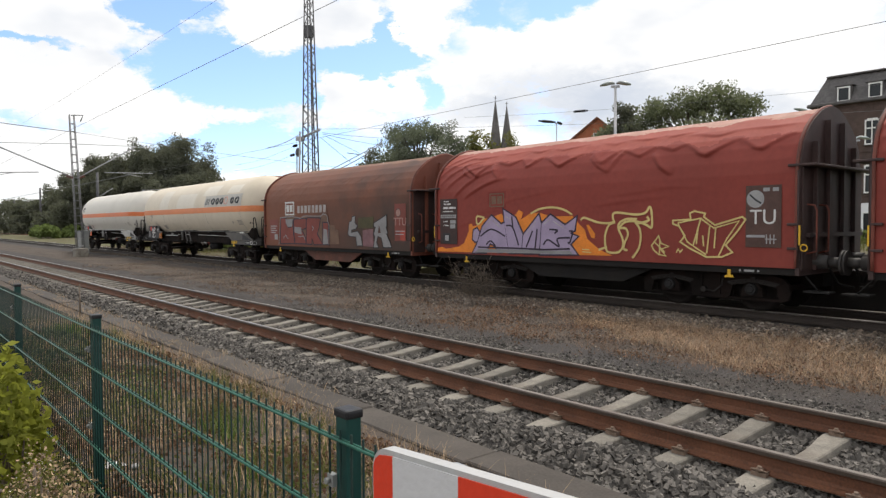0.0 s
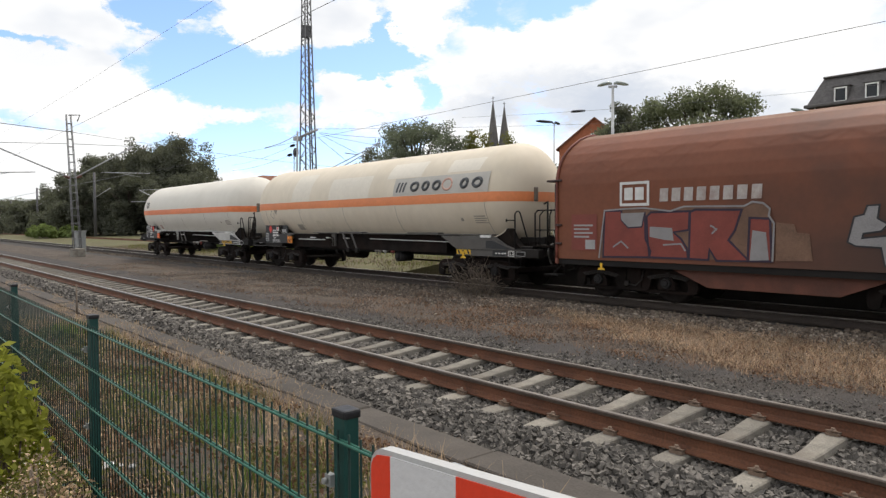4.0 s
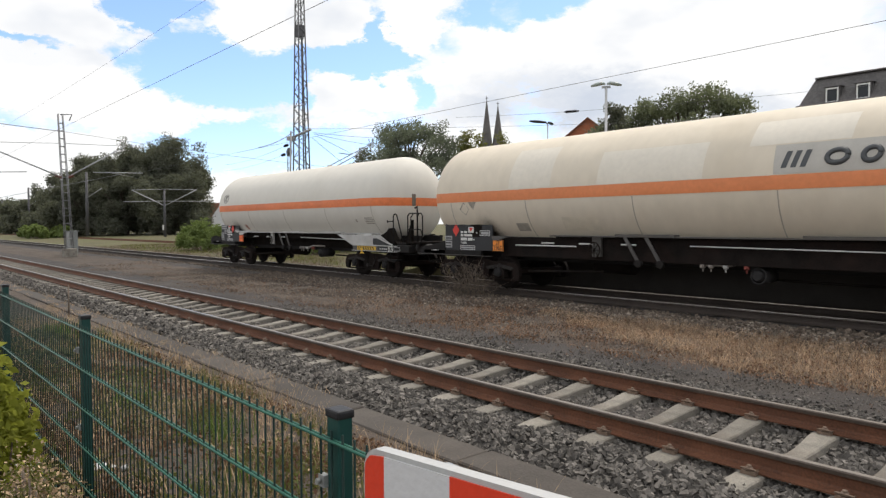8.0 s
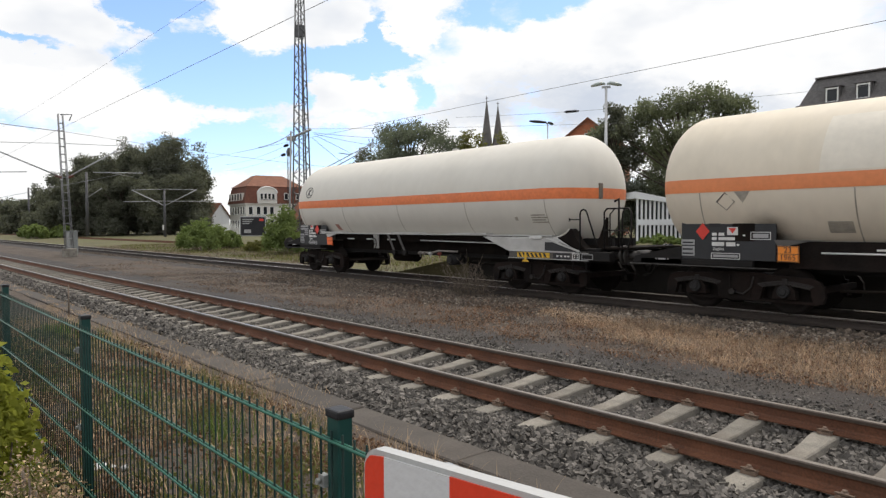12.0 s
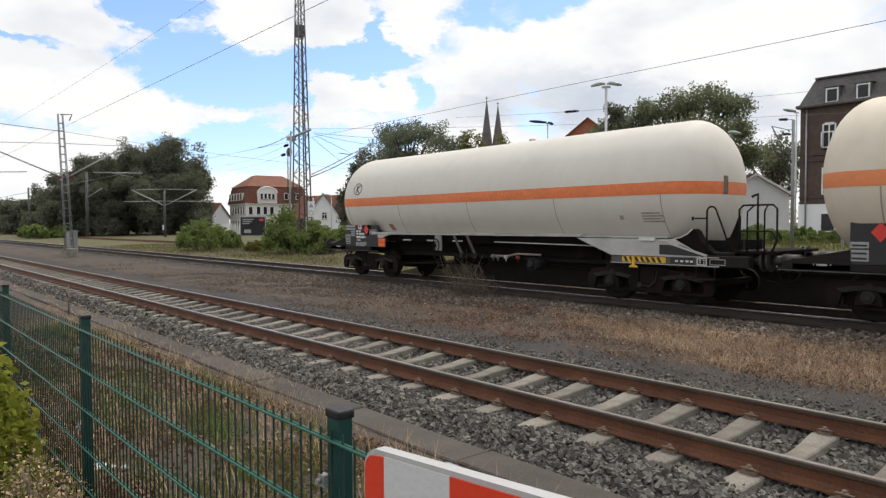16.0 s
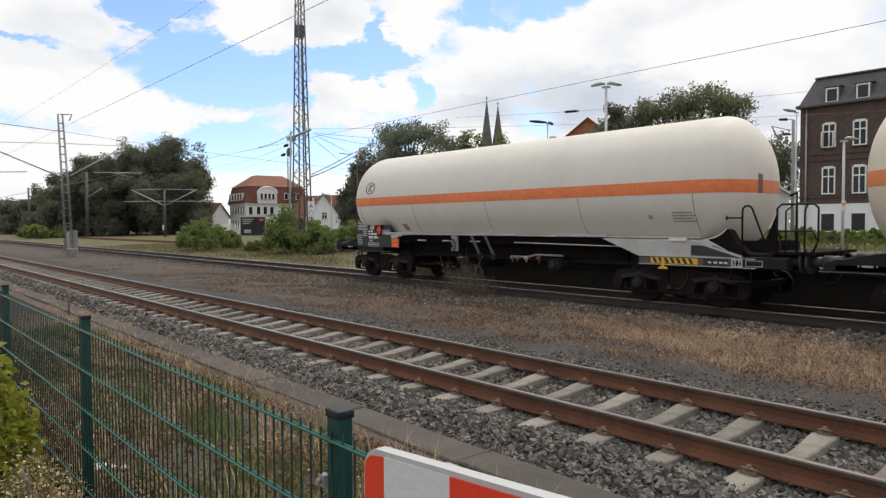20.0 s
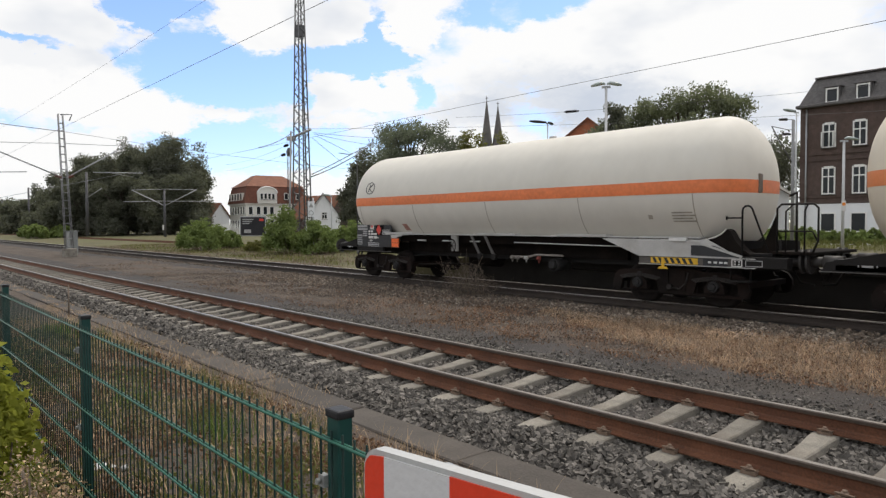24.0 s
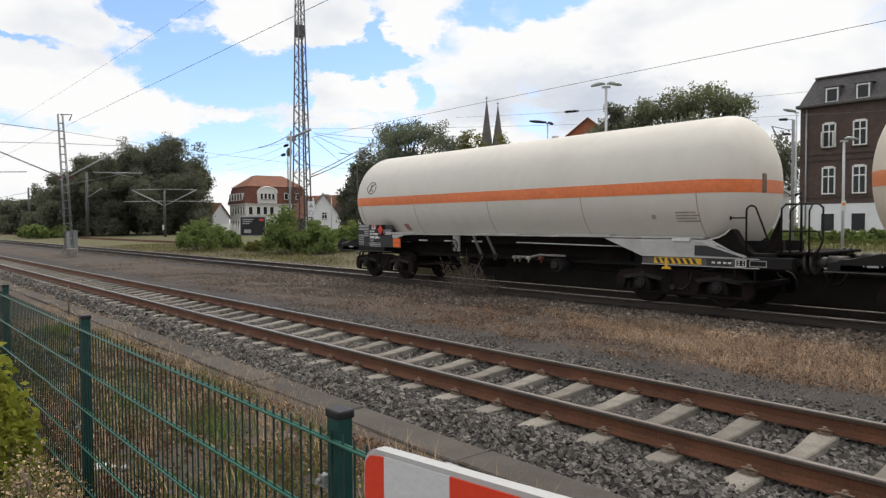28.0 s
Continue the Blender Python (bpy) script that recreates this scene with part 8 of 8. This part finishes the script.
def build_slatted_hall():
    h = thing("shelter_hall", pose(-31.14, 52.67, 0.3, 0, 0, 50), "white hall with close upright slats over dark glazing", "building")
    part("back_wall", box(B(), (0, 1.5, 1.7), (5.4, 0.2, 4.0)), M_GLASS, h, "dark glazing")
    for k in range(15):
        part("slat", box(B(), (-2.6 + 0.37 * k, 1.3, 1.7), (0.16, 0.12, 4.0)), M_WALLW, h)
    part("band", box(B(), (0, 1.22, 1.55), (5.4, 0.1, 0.5)), M_WALLW, h)
    part("roof", prism(B(), [(-2.9, 3.6), (2.9, 2.9), (2.9, 3.05), (-2.9, 4.2)], 0.9, 7.0, axis="y"), M_WALLW, h)


build_slatted_hall()


def build_villa():
    h = thing("house", pose(-113.27, 52.62, 0.3, 0, 0, 82), "white villa with red mansard roof and rounded gable", "house")
    W, D = 11.0, 10.0   # wall facing -y, wall facing -x
    part("wall", box(B(), (W / 2, D / 2, 2.5), (W, D, 5.4)), M_WALLC, h)
    part("cornice", box(B(), (W / 2, D / 2, 5.2), (W + 0.5, D + 0.5, 0.22)), M_WFRAME, h)
    def hip(name, lo, hi, material):
        bm = B()
        rings = [[bm.verts.new(v) for v in ((-o, -p, z), (W + o, -p, z), (W + o, D + p, z), (-o, D + p, z))] for z, o, p in (lo, hi)]
        for k in range(4):
            bm.faces.new((rings[0][k], rings[0][(k + 1) % 4], rings[1][(k + 1) % 4], rings[1][k]))
        bm.faces.new(rings[1]); bm.faces.new(rings[0][::-1])
        return part(name, bm, material, h)
    hip("mansard", (5.3, 0.35, 0.35), (8.3, -0.35, -0.35), M_TILEDARK)
    hip("roof", (8.32, -0.2, -0.2), (10.5, -3.0, -3.9), M_TILE)
    # rounded gable on the front
    gx = 3.7
    prof = [(gx + 1.75 * math.cos(radians(t)), 7.1 + 1.1 * math.sin(radians(t))) for t in range(0, 181, 12)]
    prof = [(gx + 1.75, 5.3)] + prof + [(gx - 1.75, 5.3)]
    g = part("gable", prism(B(), prof, -0.45, 2.5, axis="y"), M_WALLC, h, "white rounded gable")
    part("gable_roof", tube(B(), [(x, -0.5, z) for x, z in prof[1:-1]], 0.14, 6), M_WFRAME, g)
    for k in range(4):
        window(g, gx - 1.05 + 0.7 * k, 6.0, 0.6, 1.1, y=-0.5, mullions=False)
    for x in (0.8, 2.2, 3.4, 4.6, 6.6, 8.6, 10.0):
        window(h, x, 3.3, 0.8, 1.45, y=-0.03, mullions=False); window(h, x, 0.9, 0.8, 1.6, y=-0.03, mullions=False)
    for x in (7.2, 9.4):
        window(h, x, 6.0, 0.8, 1.2, y=-0.3, mullions=False)
    for k in range(6):
        y = 1.0 + 1.6 * k
        for z in (3.3, 0.9):
            win = part("window", box(B(), (-0.04, y, z + 0.75), (0.1, 0.85, 1.5)), M_WFRAME, h, "white window frame")
            part("pane", box(B(), (-0.08, y, z + 0.75), (0.06, 0.6, 1.25)), M_GLASS, win)
    for k in range(5):
        y = 1.6 + 1.7 * k
        dw = part("dormer_window", box(B(), (0.05, y, 6.5), (0.9, 0.9, 1.3)), M_WALLC, h)
        part("pane", box(B(), (-0.42, y, 6.5), (0.06, 0.6, 1.0)), M_GLASS, dw)
    wall = thing("garden_fence", pose(-107.66, 46.88, 0.2, 0, 0, 50), "white picket garden fence before the villa", "fence")
    part("rail", box(B(), (0, 0.04, 1.3), (4.4, 0.04, 0.1)), M_WFRAME, wall)
    for k in range(15):
        part("picket", box(B(), (-2.1 + 0.3 * k, 0, 0.85), (0.14, 0.03, 1.9)), M_WFRAME, wall)


build_villa()


def build_church():
    c = thing("church", pose(-304.70, 305.32, 0.5, 0, 0, 45), "distant grey church with two sharp spires", "church")
    for x, hgt in ((-3.6, 78.5), (3.4, 75.0)):
        bm = box(B(), (x, 0, 24), (5.6, 5.6, 48))
        tw = part("tower", bm, M_STONEGREY, c)
        bm = cyl(B(), (x, 0, 48), (x, 0, hgt), 3.9, 8, 0.12)
        for f in bm.faces:
            f.smooth = False
        part("spire", bm, M_SPIRE, tw)
        part("spire_cross", box(box(B(), (x, 0, hgt + 0.9), (0.35, 0.35, 2.6)), (x, 0, hgt + 1.1), (1.5, 0.35, 0.35)), M_SLATE, tw)
        for k in range(7):
            z = 50 + k * 3.1
            r = 3.9 * (hgt - z) / (hgt - 48) * 0.93
            bm = box(B(), (x, 0, z), (r * 0.28, r * 2.02, 1.5))
            box(bm, (x, 0, z), (r * 2.02, r * 0.28, 1.5))
            part("spire_window", bm, M_SLATE, tw)
    part("nave", prism(B(), [(-7, 0), (7, 0), (7, 18), (0, 30), (-7, 18)], 2, 50, axis="y"), M_STONEGREY, c)


build_church()


# ---- trees and bushes ----
tree(-32.95, 58.05, 13.6, 10.9, "broad green leafy tree behind the train", M_LEAF, 11, leaf=0.12, clumps=980, per=40, low=0.2, spread=0.33, tops=((0.30, 0.62), (0.44, 0.55), (0.40, 0.70), (-0.35, 0.62), (0.1, 0.6), (-0.12, 0.66), (-0.46, 0.80), (-0.34, 0.87), (-0.20, 0.85), (-0.04, 0.91), (0.08, 0.87), (0.20, 0.93), (0.33, 0.85), (0.46, 0.83)))
tree(-40.2, 68.2, 11.0, 5.0, "dark leafy tree beside the brick gable", M_LEAFD, 12, leaf=0.14, clumps=150, per=90)
tree(-38.69, 53.76, 12.4, 4.4, "dark leafy tree with a thin top before the brick gable", M_LEAFD, 13, leaf=0.12, clumps=420, per=60, low=0.05, spread=0.26, tops=((0.20, 0.95), (0.24, 0.88), (0.05, 0.80), (-0.15, 0.80), (-0.36, 0.76), (0.42, 0.80), (-0.40, 0.60), (0.42, 0.62), (-0.42, 0.42), (0.0, 0.55), (0.3, 0.45), (-0.2, 0.3), (0.2, 0.25)))
tree(-31.86, 73.23, 10.4, 7.0, "ragged dark tree beside the brick house", M_LEAFD, 14, leaf=0.14, clumps=130, per=90, low=0.1)
tree(-59.2, 46.3, 12.8, 11.6, "grey-green leafy tree beyond the line", M_LEAFM, 15, leaf=0.115, clumps=820, per=40, low=0.15, spread=0.31, tops=((-0.50, 0.76), (-0.38, 0.88), (-0.26, 0.93), (-0.08, 0.86), (0.06, 0.90), (0.18, 0.85), (0.32, 0.87), (0.46, 0.78), (-0.56, 0.66), (-0.46, 0.58), (-0.60, 0.52), (-0.30, 0.64), (-0.10, 0.68), (0.12, 0.66), (0.40, 0.66), (0.52, 0.58)))
tree(-46.63, 56.19, 8.2, 7.0, "dense dark tree behind the platform lamp", M_LEAFD, 18, leaf=0.14, clumps=140, per=90, low=0.02)
tree(-51.68, 56.47, 8.6, 7.0, "dense dark tree beyond the platform end", M_LEAFD, 19, leaf=0.14, clumps=140, per=90, low=0.02)
tree(-66.48, 63.83, 13.9, 5.6, "olive-green leafy tree below the spires", M_LEAFO, 16, leaf=0.17, clumps=130, per=90, low=0.15)
tree(-59.96, 40.81, 9.4, 3.6, "drooping dark tree beside the tower mast", M_LEAFD, 17, leaf=0.13, clumps=130, per=90, low=0.05)
for k, (x, y, h, w) in enumerate(((-130.00, 44.90, 18.0, 12.0), (-137.20, 45.50, 17.2, 13.0), (-127.30, 44.90, 14.4, 5.6), (-129.40, 42.60, 15.6, 8.0), (-137.52, 39.92, 15.9, 10.0), (-143.91, 35.60, 15.2, 10.0), (-149.60, 34.60, 13.0, 8.5), (-157.00, 32.60, 8.6, 8.0), (-122.08, 42.45, 11.0, 10.0), (-129.72, 36.70, 11.0, 10.0), (-136.86, 31.51, 10.0, 10.0))):
    tree(x, y, h, w, "tall dark leafy tree in a dense row", M_LEAFD, 230 + k, leaf=0.17, clumps=520, per=70, low=0.02, spread=0.55, group="row of dark trees")
tree(-124.40, 48.10, 13.4, 4.6, "dark leafy tree leaning out of the row", M_LEAFD, 246, leaf=0.17, clumps=190, per=60, low=0.5, spread=0.5, group="row of dark trees")
for k, (x, y, h, w) in enumerate(((-222.53, 33.49, 9.0, 12.0), (-242.34, 25.91, 10.0, 14.0), (-202.60, 33.57, 8.0, 10.0), (-193.69, 28.89, 7.1, 9.0), (-191.04, 31.99, 8.0, 9.0), (-188.22, 35.31, 9.1, 9.0), (-185.95, 38.02, 10.7, 9.0))):
    tree(x, y, h, w, "low far tree at the end of the line", M_LEAFD, 50 + k, leaf=0.26, clumps=220, per=50, low=0.02, group="far trees")
for k, (x, y, h) in enumerate(((-133.6, 40.8, 6.0), (-120.49, 45.82, 6.0), (-125.06, 40.54, 5.5), (-130.29, 34.51, 5.0), (-138.87, 29.19, 5.0), (-146.80, 26.15, 4.5))):
    bush(x, y, h, 13.0, 4.0, "dark undergrowth beneath the tree row", M_LEAFD, 80 + k, leaf=0.22, clumps=150, per=60)
bush(-37.47, 54.53, 6.5, 5.0, 3.0, "tall dark shrub below the small tree", M_LEAFM, 86, leaf=0.12, clumps=150, per=60)
bush(-36.86, 58.29, 6.0, 6.0, 3.0, "tall dark shrub behind the station lamps", M_LEAFM, 87, leaf=0.12, clumps=150, per=60)
bush(-55.22, 21.83, 2.5, 5.4, 3.5, "dense bright green bush beside the far track", M_BUSH, 61, leaf=0.11, clumps=120, per=70)
bush(-57.64, 25.15, 1.5, 2.4, 2.0, "green bush in yellow grass", M_BUSH, 62, leaf=0.11, clumps=80, per=60)
bush(-42.74, 22.48, 3.2, 2.6, 2.4, "upright leafy bush before the tower mast", M_BUSH, 63, leaf=0.10, clumps=90, per=70)
bush(-41.22, 24.24, 2.2, 3.6, 2.6, "wide green bush beside the line", M_BUSH, 64, leaf=0.10, clumps=100, per=70)
bush(-42.23, 27.65, 2.2, 3.6, 2.6, "green bush behind the last wagon", M_BUSH, 65, leaf=0.10, clumps=80, per=60)
bush(-48.55, 23.42, 1.0, 2.0, 1.8, "small olive bush in dry grass", M_LEAFO, 66, leaf=0.10, clumps=50, per=50)
bush(-128.45, 22.88, 2.4, 9.0, 4.0, "low bright bushes along the far track", M_BUSH, 67, leaf=0.2, clumps=110, per=50)
bush(-128.79, 27.07, 2.0, 6.0, 4.0, "low bright bushes beside the cabinet", M_BUSH, 68, leaf=0.2, clumps=70, per=50)
for k, (x, y, h) in enumerate(((-14.03, 35.75, 1.35), (-13.39, 36.49, 1.0), (-12.20, 36.34, 1.2), (-11.40, 37.26, 1.25), (-15.69, 33.84, 1.7), (-15.04, 34.58, 1.1), (-17.52, 31.72, 0.8), (-19.27, 31.24, 0.8), (-10.27, 37.03, 1.2), (-17.39, 34.93, 0.7))):
    bush(x, y, h * 0.64, 2.2, 1.6, "loose light green shrub along the station platform", M_BUSH, 70 + k, leaf=0.07, clumps=70, per=60, z=0.68)

# dead shrub by the far rail
def dead_shrub():
    t = thing("dead_shrub", pose(-13.85, 12.9, -0.25), "bare dry twiggy shrub in the grit", "shrub")
    rng = np.random.default_rng(9)
    for k in range(54):
        bm = B()
        p = Vector((rng.normal() * 0.5, rng.normal() * 0.2, 0)); d = Vector((rng.normal() * 0.9, rng.normal() * 0.4, 1)).normalized()
        ln = rng.uniform(0.3, 1.1) if k > 3 else 1.55
        q = p + d * ln * 0.55
        r = q + (d + Vector((rng.normal() * 0.5, rng.normal() * 0.3, 0))).normalized() * ln * 0.45
        tube(bm, [p, q, r], 0.0048, 4)
        for j in range(9):
            s = p.lerp(q, rng.uniform(0.3, 1)) if j % 2 else q.lerp(r, rng.uniform(0.1, 0.9))
            e = s + Vector((rng.normal() * 0.16, rng.normal() * 0.12, rng.uniform(0.02, 0.2)))
            tube(bm, [s, e, e + Vector((rng.normal() * 0.08, rng.normal() * 0.06, rng.uniform(0.0, 0.1)))], 0.003, 3)
        part("twig", bm, M_TWIG, t)


dead_shrub()

# grass and weeds
def drift(n, seed):
    """Spots of the straw drift that starts narrow by the far ballast and widens along the line."""
    rng = np.random.default_rng(seed)
    out = []
    while len(out) < n:
        x, y = rng.uniform(-10.5, 3), rng.uniform(8.6, 12.6)
        near = 11.6 - 2.6 * min(1.0, max(0.0, (x + 10.5) / 5.5))
        edge = min(y - near, 12.35 + 0.25 * noise.noise((x, 0, 4)) - y)
        if edge + 0.5 * noise.noise((x * 0.8, y * 1.7, seed)) + 0.25 * noise.noise((x * 3.1, y * 4.0, 9)) > rng.uniform(0.0, 0.45):
            out.append((x, y, ground_z(x, y) - 0.01))
    return out


blades("dry_grass", drift(30000, 21), 0.125, 0.0015, 1.5, M_DRY, 1, "dry blond grass between the tracks", "grass")
blades("dry_grass", drift(9000, 31), 0.10, 0.003, 2.0, M_DRYRED, 11, "matted red-brown dead grass between the tracks", "grass")
blades("dry_grass", scatter(7000, -16, 2, 8.7, 12.4, 32, 1.1, 0.05), 0.12, 0.0026, 1.5, M_DRYRED, 12, "scattered red-brown dead stalks", "grass")
blades("dry_grass", scatter(16000, -40, -6, 8.3, 12.7, 22, 0.6, 0.0), 0.09, 0.0035, 1.3, M_DRYGREY, 2, "sparse dry stalks in the grit between the tracks", "grass")
blades("straw", scatter(9800, -16, 5, 1.0, 3.7, 23, 1.1, -0.05), 0.20, 0.0025, 0.8, M_STRAW, 3, "dry straw grass behind the fence", "grass")
blades("straw", scatter(1300, -20, 1, 3.45, 3.92, 28, 1.1, 0.0), 0.12, 0.0022, 0.9, M_STRAW, 8, "dry straw along the kerb", "grass")
blades("green_grass", scatter(5800, -16, 5, 1.0, 3.6, 24, 1.0, 0.15), 0.20, 0.003, 0.6, M_GRASS, 4, "green grass tufts behind the fence", "grass")
blades("dry_grass", scatter(16000, -75, -22, 17.2, 26, 25, 0.25, -0.2), 0.12, 0.012, 1.0, M_DRYGREY, 5, "yellow meadow grass beyond the line", "grass")
blades("green_grass", scatter(12000, -75, -22, 18.6, 30, 26, 0.2, -0.05), 0.2, 0.012, 0.6, M_GRASS, 6, "green meadow grass beyond the line", "grass")
blades("dry_grass", scatter(9000, -17, 4, 26, 35.5, 27, 0.4, -0.2), 0.20, 0.008, 0.5, M_GRASS, 7, "yellow-green grass on the old platform", "grass")
for ob in scene.objects:
    if ob.name.startswith("dry_grass") and ob.get("label", "").endswith("platform"):
        ob.location.z = 0.74 - ground_z(0, 31)


def ground_cover(n, x0, x1, y0, y1, size, material, seed, label, cut):
    spots = np.array(scatter(n, x0, x1, y0, y1, seed, 0.9, cut))
    spots[:, 2] += 0.02
    V, F = leaves(spots, 0.035, 7, size, seed)
    floor = np.array([ground_z(0, y) for y in V[:, 1]])
    V[:, 2] = np.maximum(V[:, 2], floor + 0.002)
    tagged(quick_mesh("weeds", V, F, material), label, "weeds", kind="stuff")


ground_cover(3600, -14, 5, 1.0, 3.5, 0.022, M_GRASS, 41, "low green weeds behind the fence", 0.0)
ground_cover(4400, -14, 5, 1.0, 3.7, 0.022, M_DOCK, 42, "low reddish-brown weeds behind the fence", 0.05)
ground_cover(1900, -14, 5, 1.0, 3.8, 0.016, M_STRAW, 43, "dead leaves and straw litter behind the fence", -0.1)
ground_cover(2600, -12, 3, 8.9, 12.0, 0.018, M_DRYRED, 45, "matted straw between the tracks", -0.1)
ground_cover(900, -24, 2, 8.4, 12.4, 0.02, M_DOCK, 44, "brown dead weeds between the tracks", 0.0)
blades("green_grass", [(x + dx, y + dy, ground_z(x, y)) for x, y, n in ((-5.9, 2.45, 110), (-12.9, 2.6, 300), (-4.4, 1.9, 60), (-7.6, 2.2, 70)) for dx, dy in np.random.default_rng(n).normal(size=(n, 2)) * 0.16], 0.30, 0.004, 0.6, M_TUFT, 9, "fresh green grass tufts behind the fence", "grass")
blades("straw", scatter(2600, -30, -7, 3.9, 4.4, 29, 1.3, 0.0), 0.10, 0.003, 1.2, M_STRAW, 10, "dry straw over the overgrown kerb", "grass")
for k, (x, y, h, w) in enumerate(((-12.0, 2.2, 0.26, 1.6), (-10.2, 1.9, 0.22, 1.2))):
    bush(x, y, h, w, 0.9, "grey-green scrubby shrub behind the fence", M_SCRUB, 95 + k, leaf=0.026, clumps=50, per=40)
bush(-4.70, 0.62, 1.0, 0.66, 0.34, "lime-green leafy weed against the fence", M_LIME, 90, leaf=0.032, clumps=80, per=28, z=0.1)
bush(-3.42, 0.64, 0.70, 1.35, 0.35, "dry flowering weeds along the fence foot", M_STRAW, 91, leaf=0.010, clumps=120, per=30, z=0.1)
bush(-3.5, 0.62, 0.6, 1.2, 0.35, "grey-green weeds along the fence foot", M_GRASS, 92, leaf=0.013, clumps=120, per=34, z=0.1)
bush(-3.55, 0.63, 0.74, 1.1, 0.34, "pale dry flower heads along the fence foot", M_FLOWER, 93, leaf=0.0045, clumps=80, per=6, z=0.1)


def litter():
    t = thing("litter", pose(-5.25, 1.36, 0.02, 0, 0, 30), "crumpled white and blue plastic litter in the grass", "litter")
    for k, m in enumerate((M_SIGNW, M_SIGNFRAME, M_GREYMARK)):
        bm = B()
        bmesh.ops.create_icosphere(bm, subdivisions=2, radius=0.055 - 0.012 * k)
        for v in bm.verts:
            v.co *= 1 + 0.5 * noise.noise(v.co * 14 + Vector((k, 0, 0)))
            v.co.z *= 0.55
            v.co += Vector((0.09 * k - 0.08, 0.02 * k, 0.03))
        part("crumpled_sheet", bm, m, t)


litter()


def stake():
    t = thing("stake", pose(-17.4, 3.75, -0.3), "thin weathered marker stake beside the kerb", "stake")
    part("rod", cyl(B(), (0, 0, 0), (0.02, 0, 0.75), 0.02, 7, 0.016), M_TWIG, t)


stake()
# ---- what moves ----
TRAVEL = [(0, -40.0), (1, -35.6), (2, -31.45), (3, -27.44), (3.5, -25.53), (5.5, -18.7), (6, -17.05), (7, -14.13), (8, -11.57), (9, -9.21), (10, -7.19),
          (11, -5.42), (12, -4.06), (12.5, -3.42), (14.5, -1.67), (15, -1.34), (16, -0.82), (17, -0.46), (18, -0.23), (19, -0.12), (20, -0.08),
          (21, -0.08), (25.5, -0.08), (26.5, -0.05), (28, 0.0)]


def travelled(t):
    """Metres that the train still has to go, by a smooth curve through TRAVEL."""
    k = max(i for i in range(len(TRAVEL) - 1) if TRAVEL[i][0] <= t)
    def slope(i):
        if i == 0 or i == len(TRAVEL) - 1:
            j = 1 if i == 0 else i
            return (TRAVEL[j][1] - TRAVEL[j - 1][1]) / (TRAVEL[j][0] - TRAVEL[j - 1][0])
        a, b, c = TRAVEL[i - 1:i + 2]
        d0, d1 = (b[1] - a[1]) / (b[0] - a[0]), (c[1] - b[1]) / (c[0] - b[0])
        return 0.0 if d0 * d1 <= 0 else 2 * d0 * d1 / (d0 + d1)
    (t0, s0), (t1, s1) = TRAVEL[k], TRAVEL[k + 1]
    h, u = t1 - t0, (t - t0) / (t1 - t0)
    return (s0 * (2 * u ** 3 - 3 * u ** 2 + 1) + h * slope(k) * (u ** 3 - 2 * u ** 2 + u) + s1 * (3 * u ** 2 - 2 * u ** 3) + h * slope(k + 1) * (u ** 3 - u ** 2))


def smooth(t, a, b):
    u = min(1.0, max(0.0, (t - a) / (b - a)))
    return u * u * (3 - 2 * u)


def motions():
    times = [k / 5 for k in range(0, 106)] + [22.5, 24, 25.5, 26, 26.5, 27, 27.5, 28]
    for k, (wagon, x) in enumerate(WAGONS):
        # the couplings draw taut behind the first tank as the train slows
        walk(wagon, [(t, pose(x + travelled(t) - (0.12 if k == 1 else 0.0) * (1 - smooth(t, 7.5, 11.5)), TRACK_Y, 0)) for t in times])
    for wheelset, x, z in WHEELSETS:
        fast = sorted(times + [k / 5 + 0.1 for k in range(0, 45)])
        walk(wheelset, [(t, pose(x, 0, z) @ Matrix.Rotation(travelled(t) / 0.46, 4, "Y")) for t in fast])


motions()
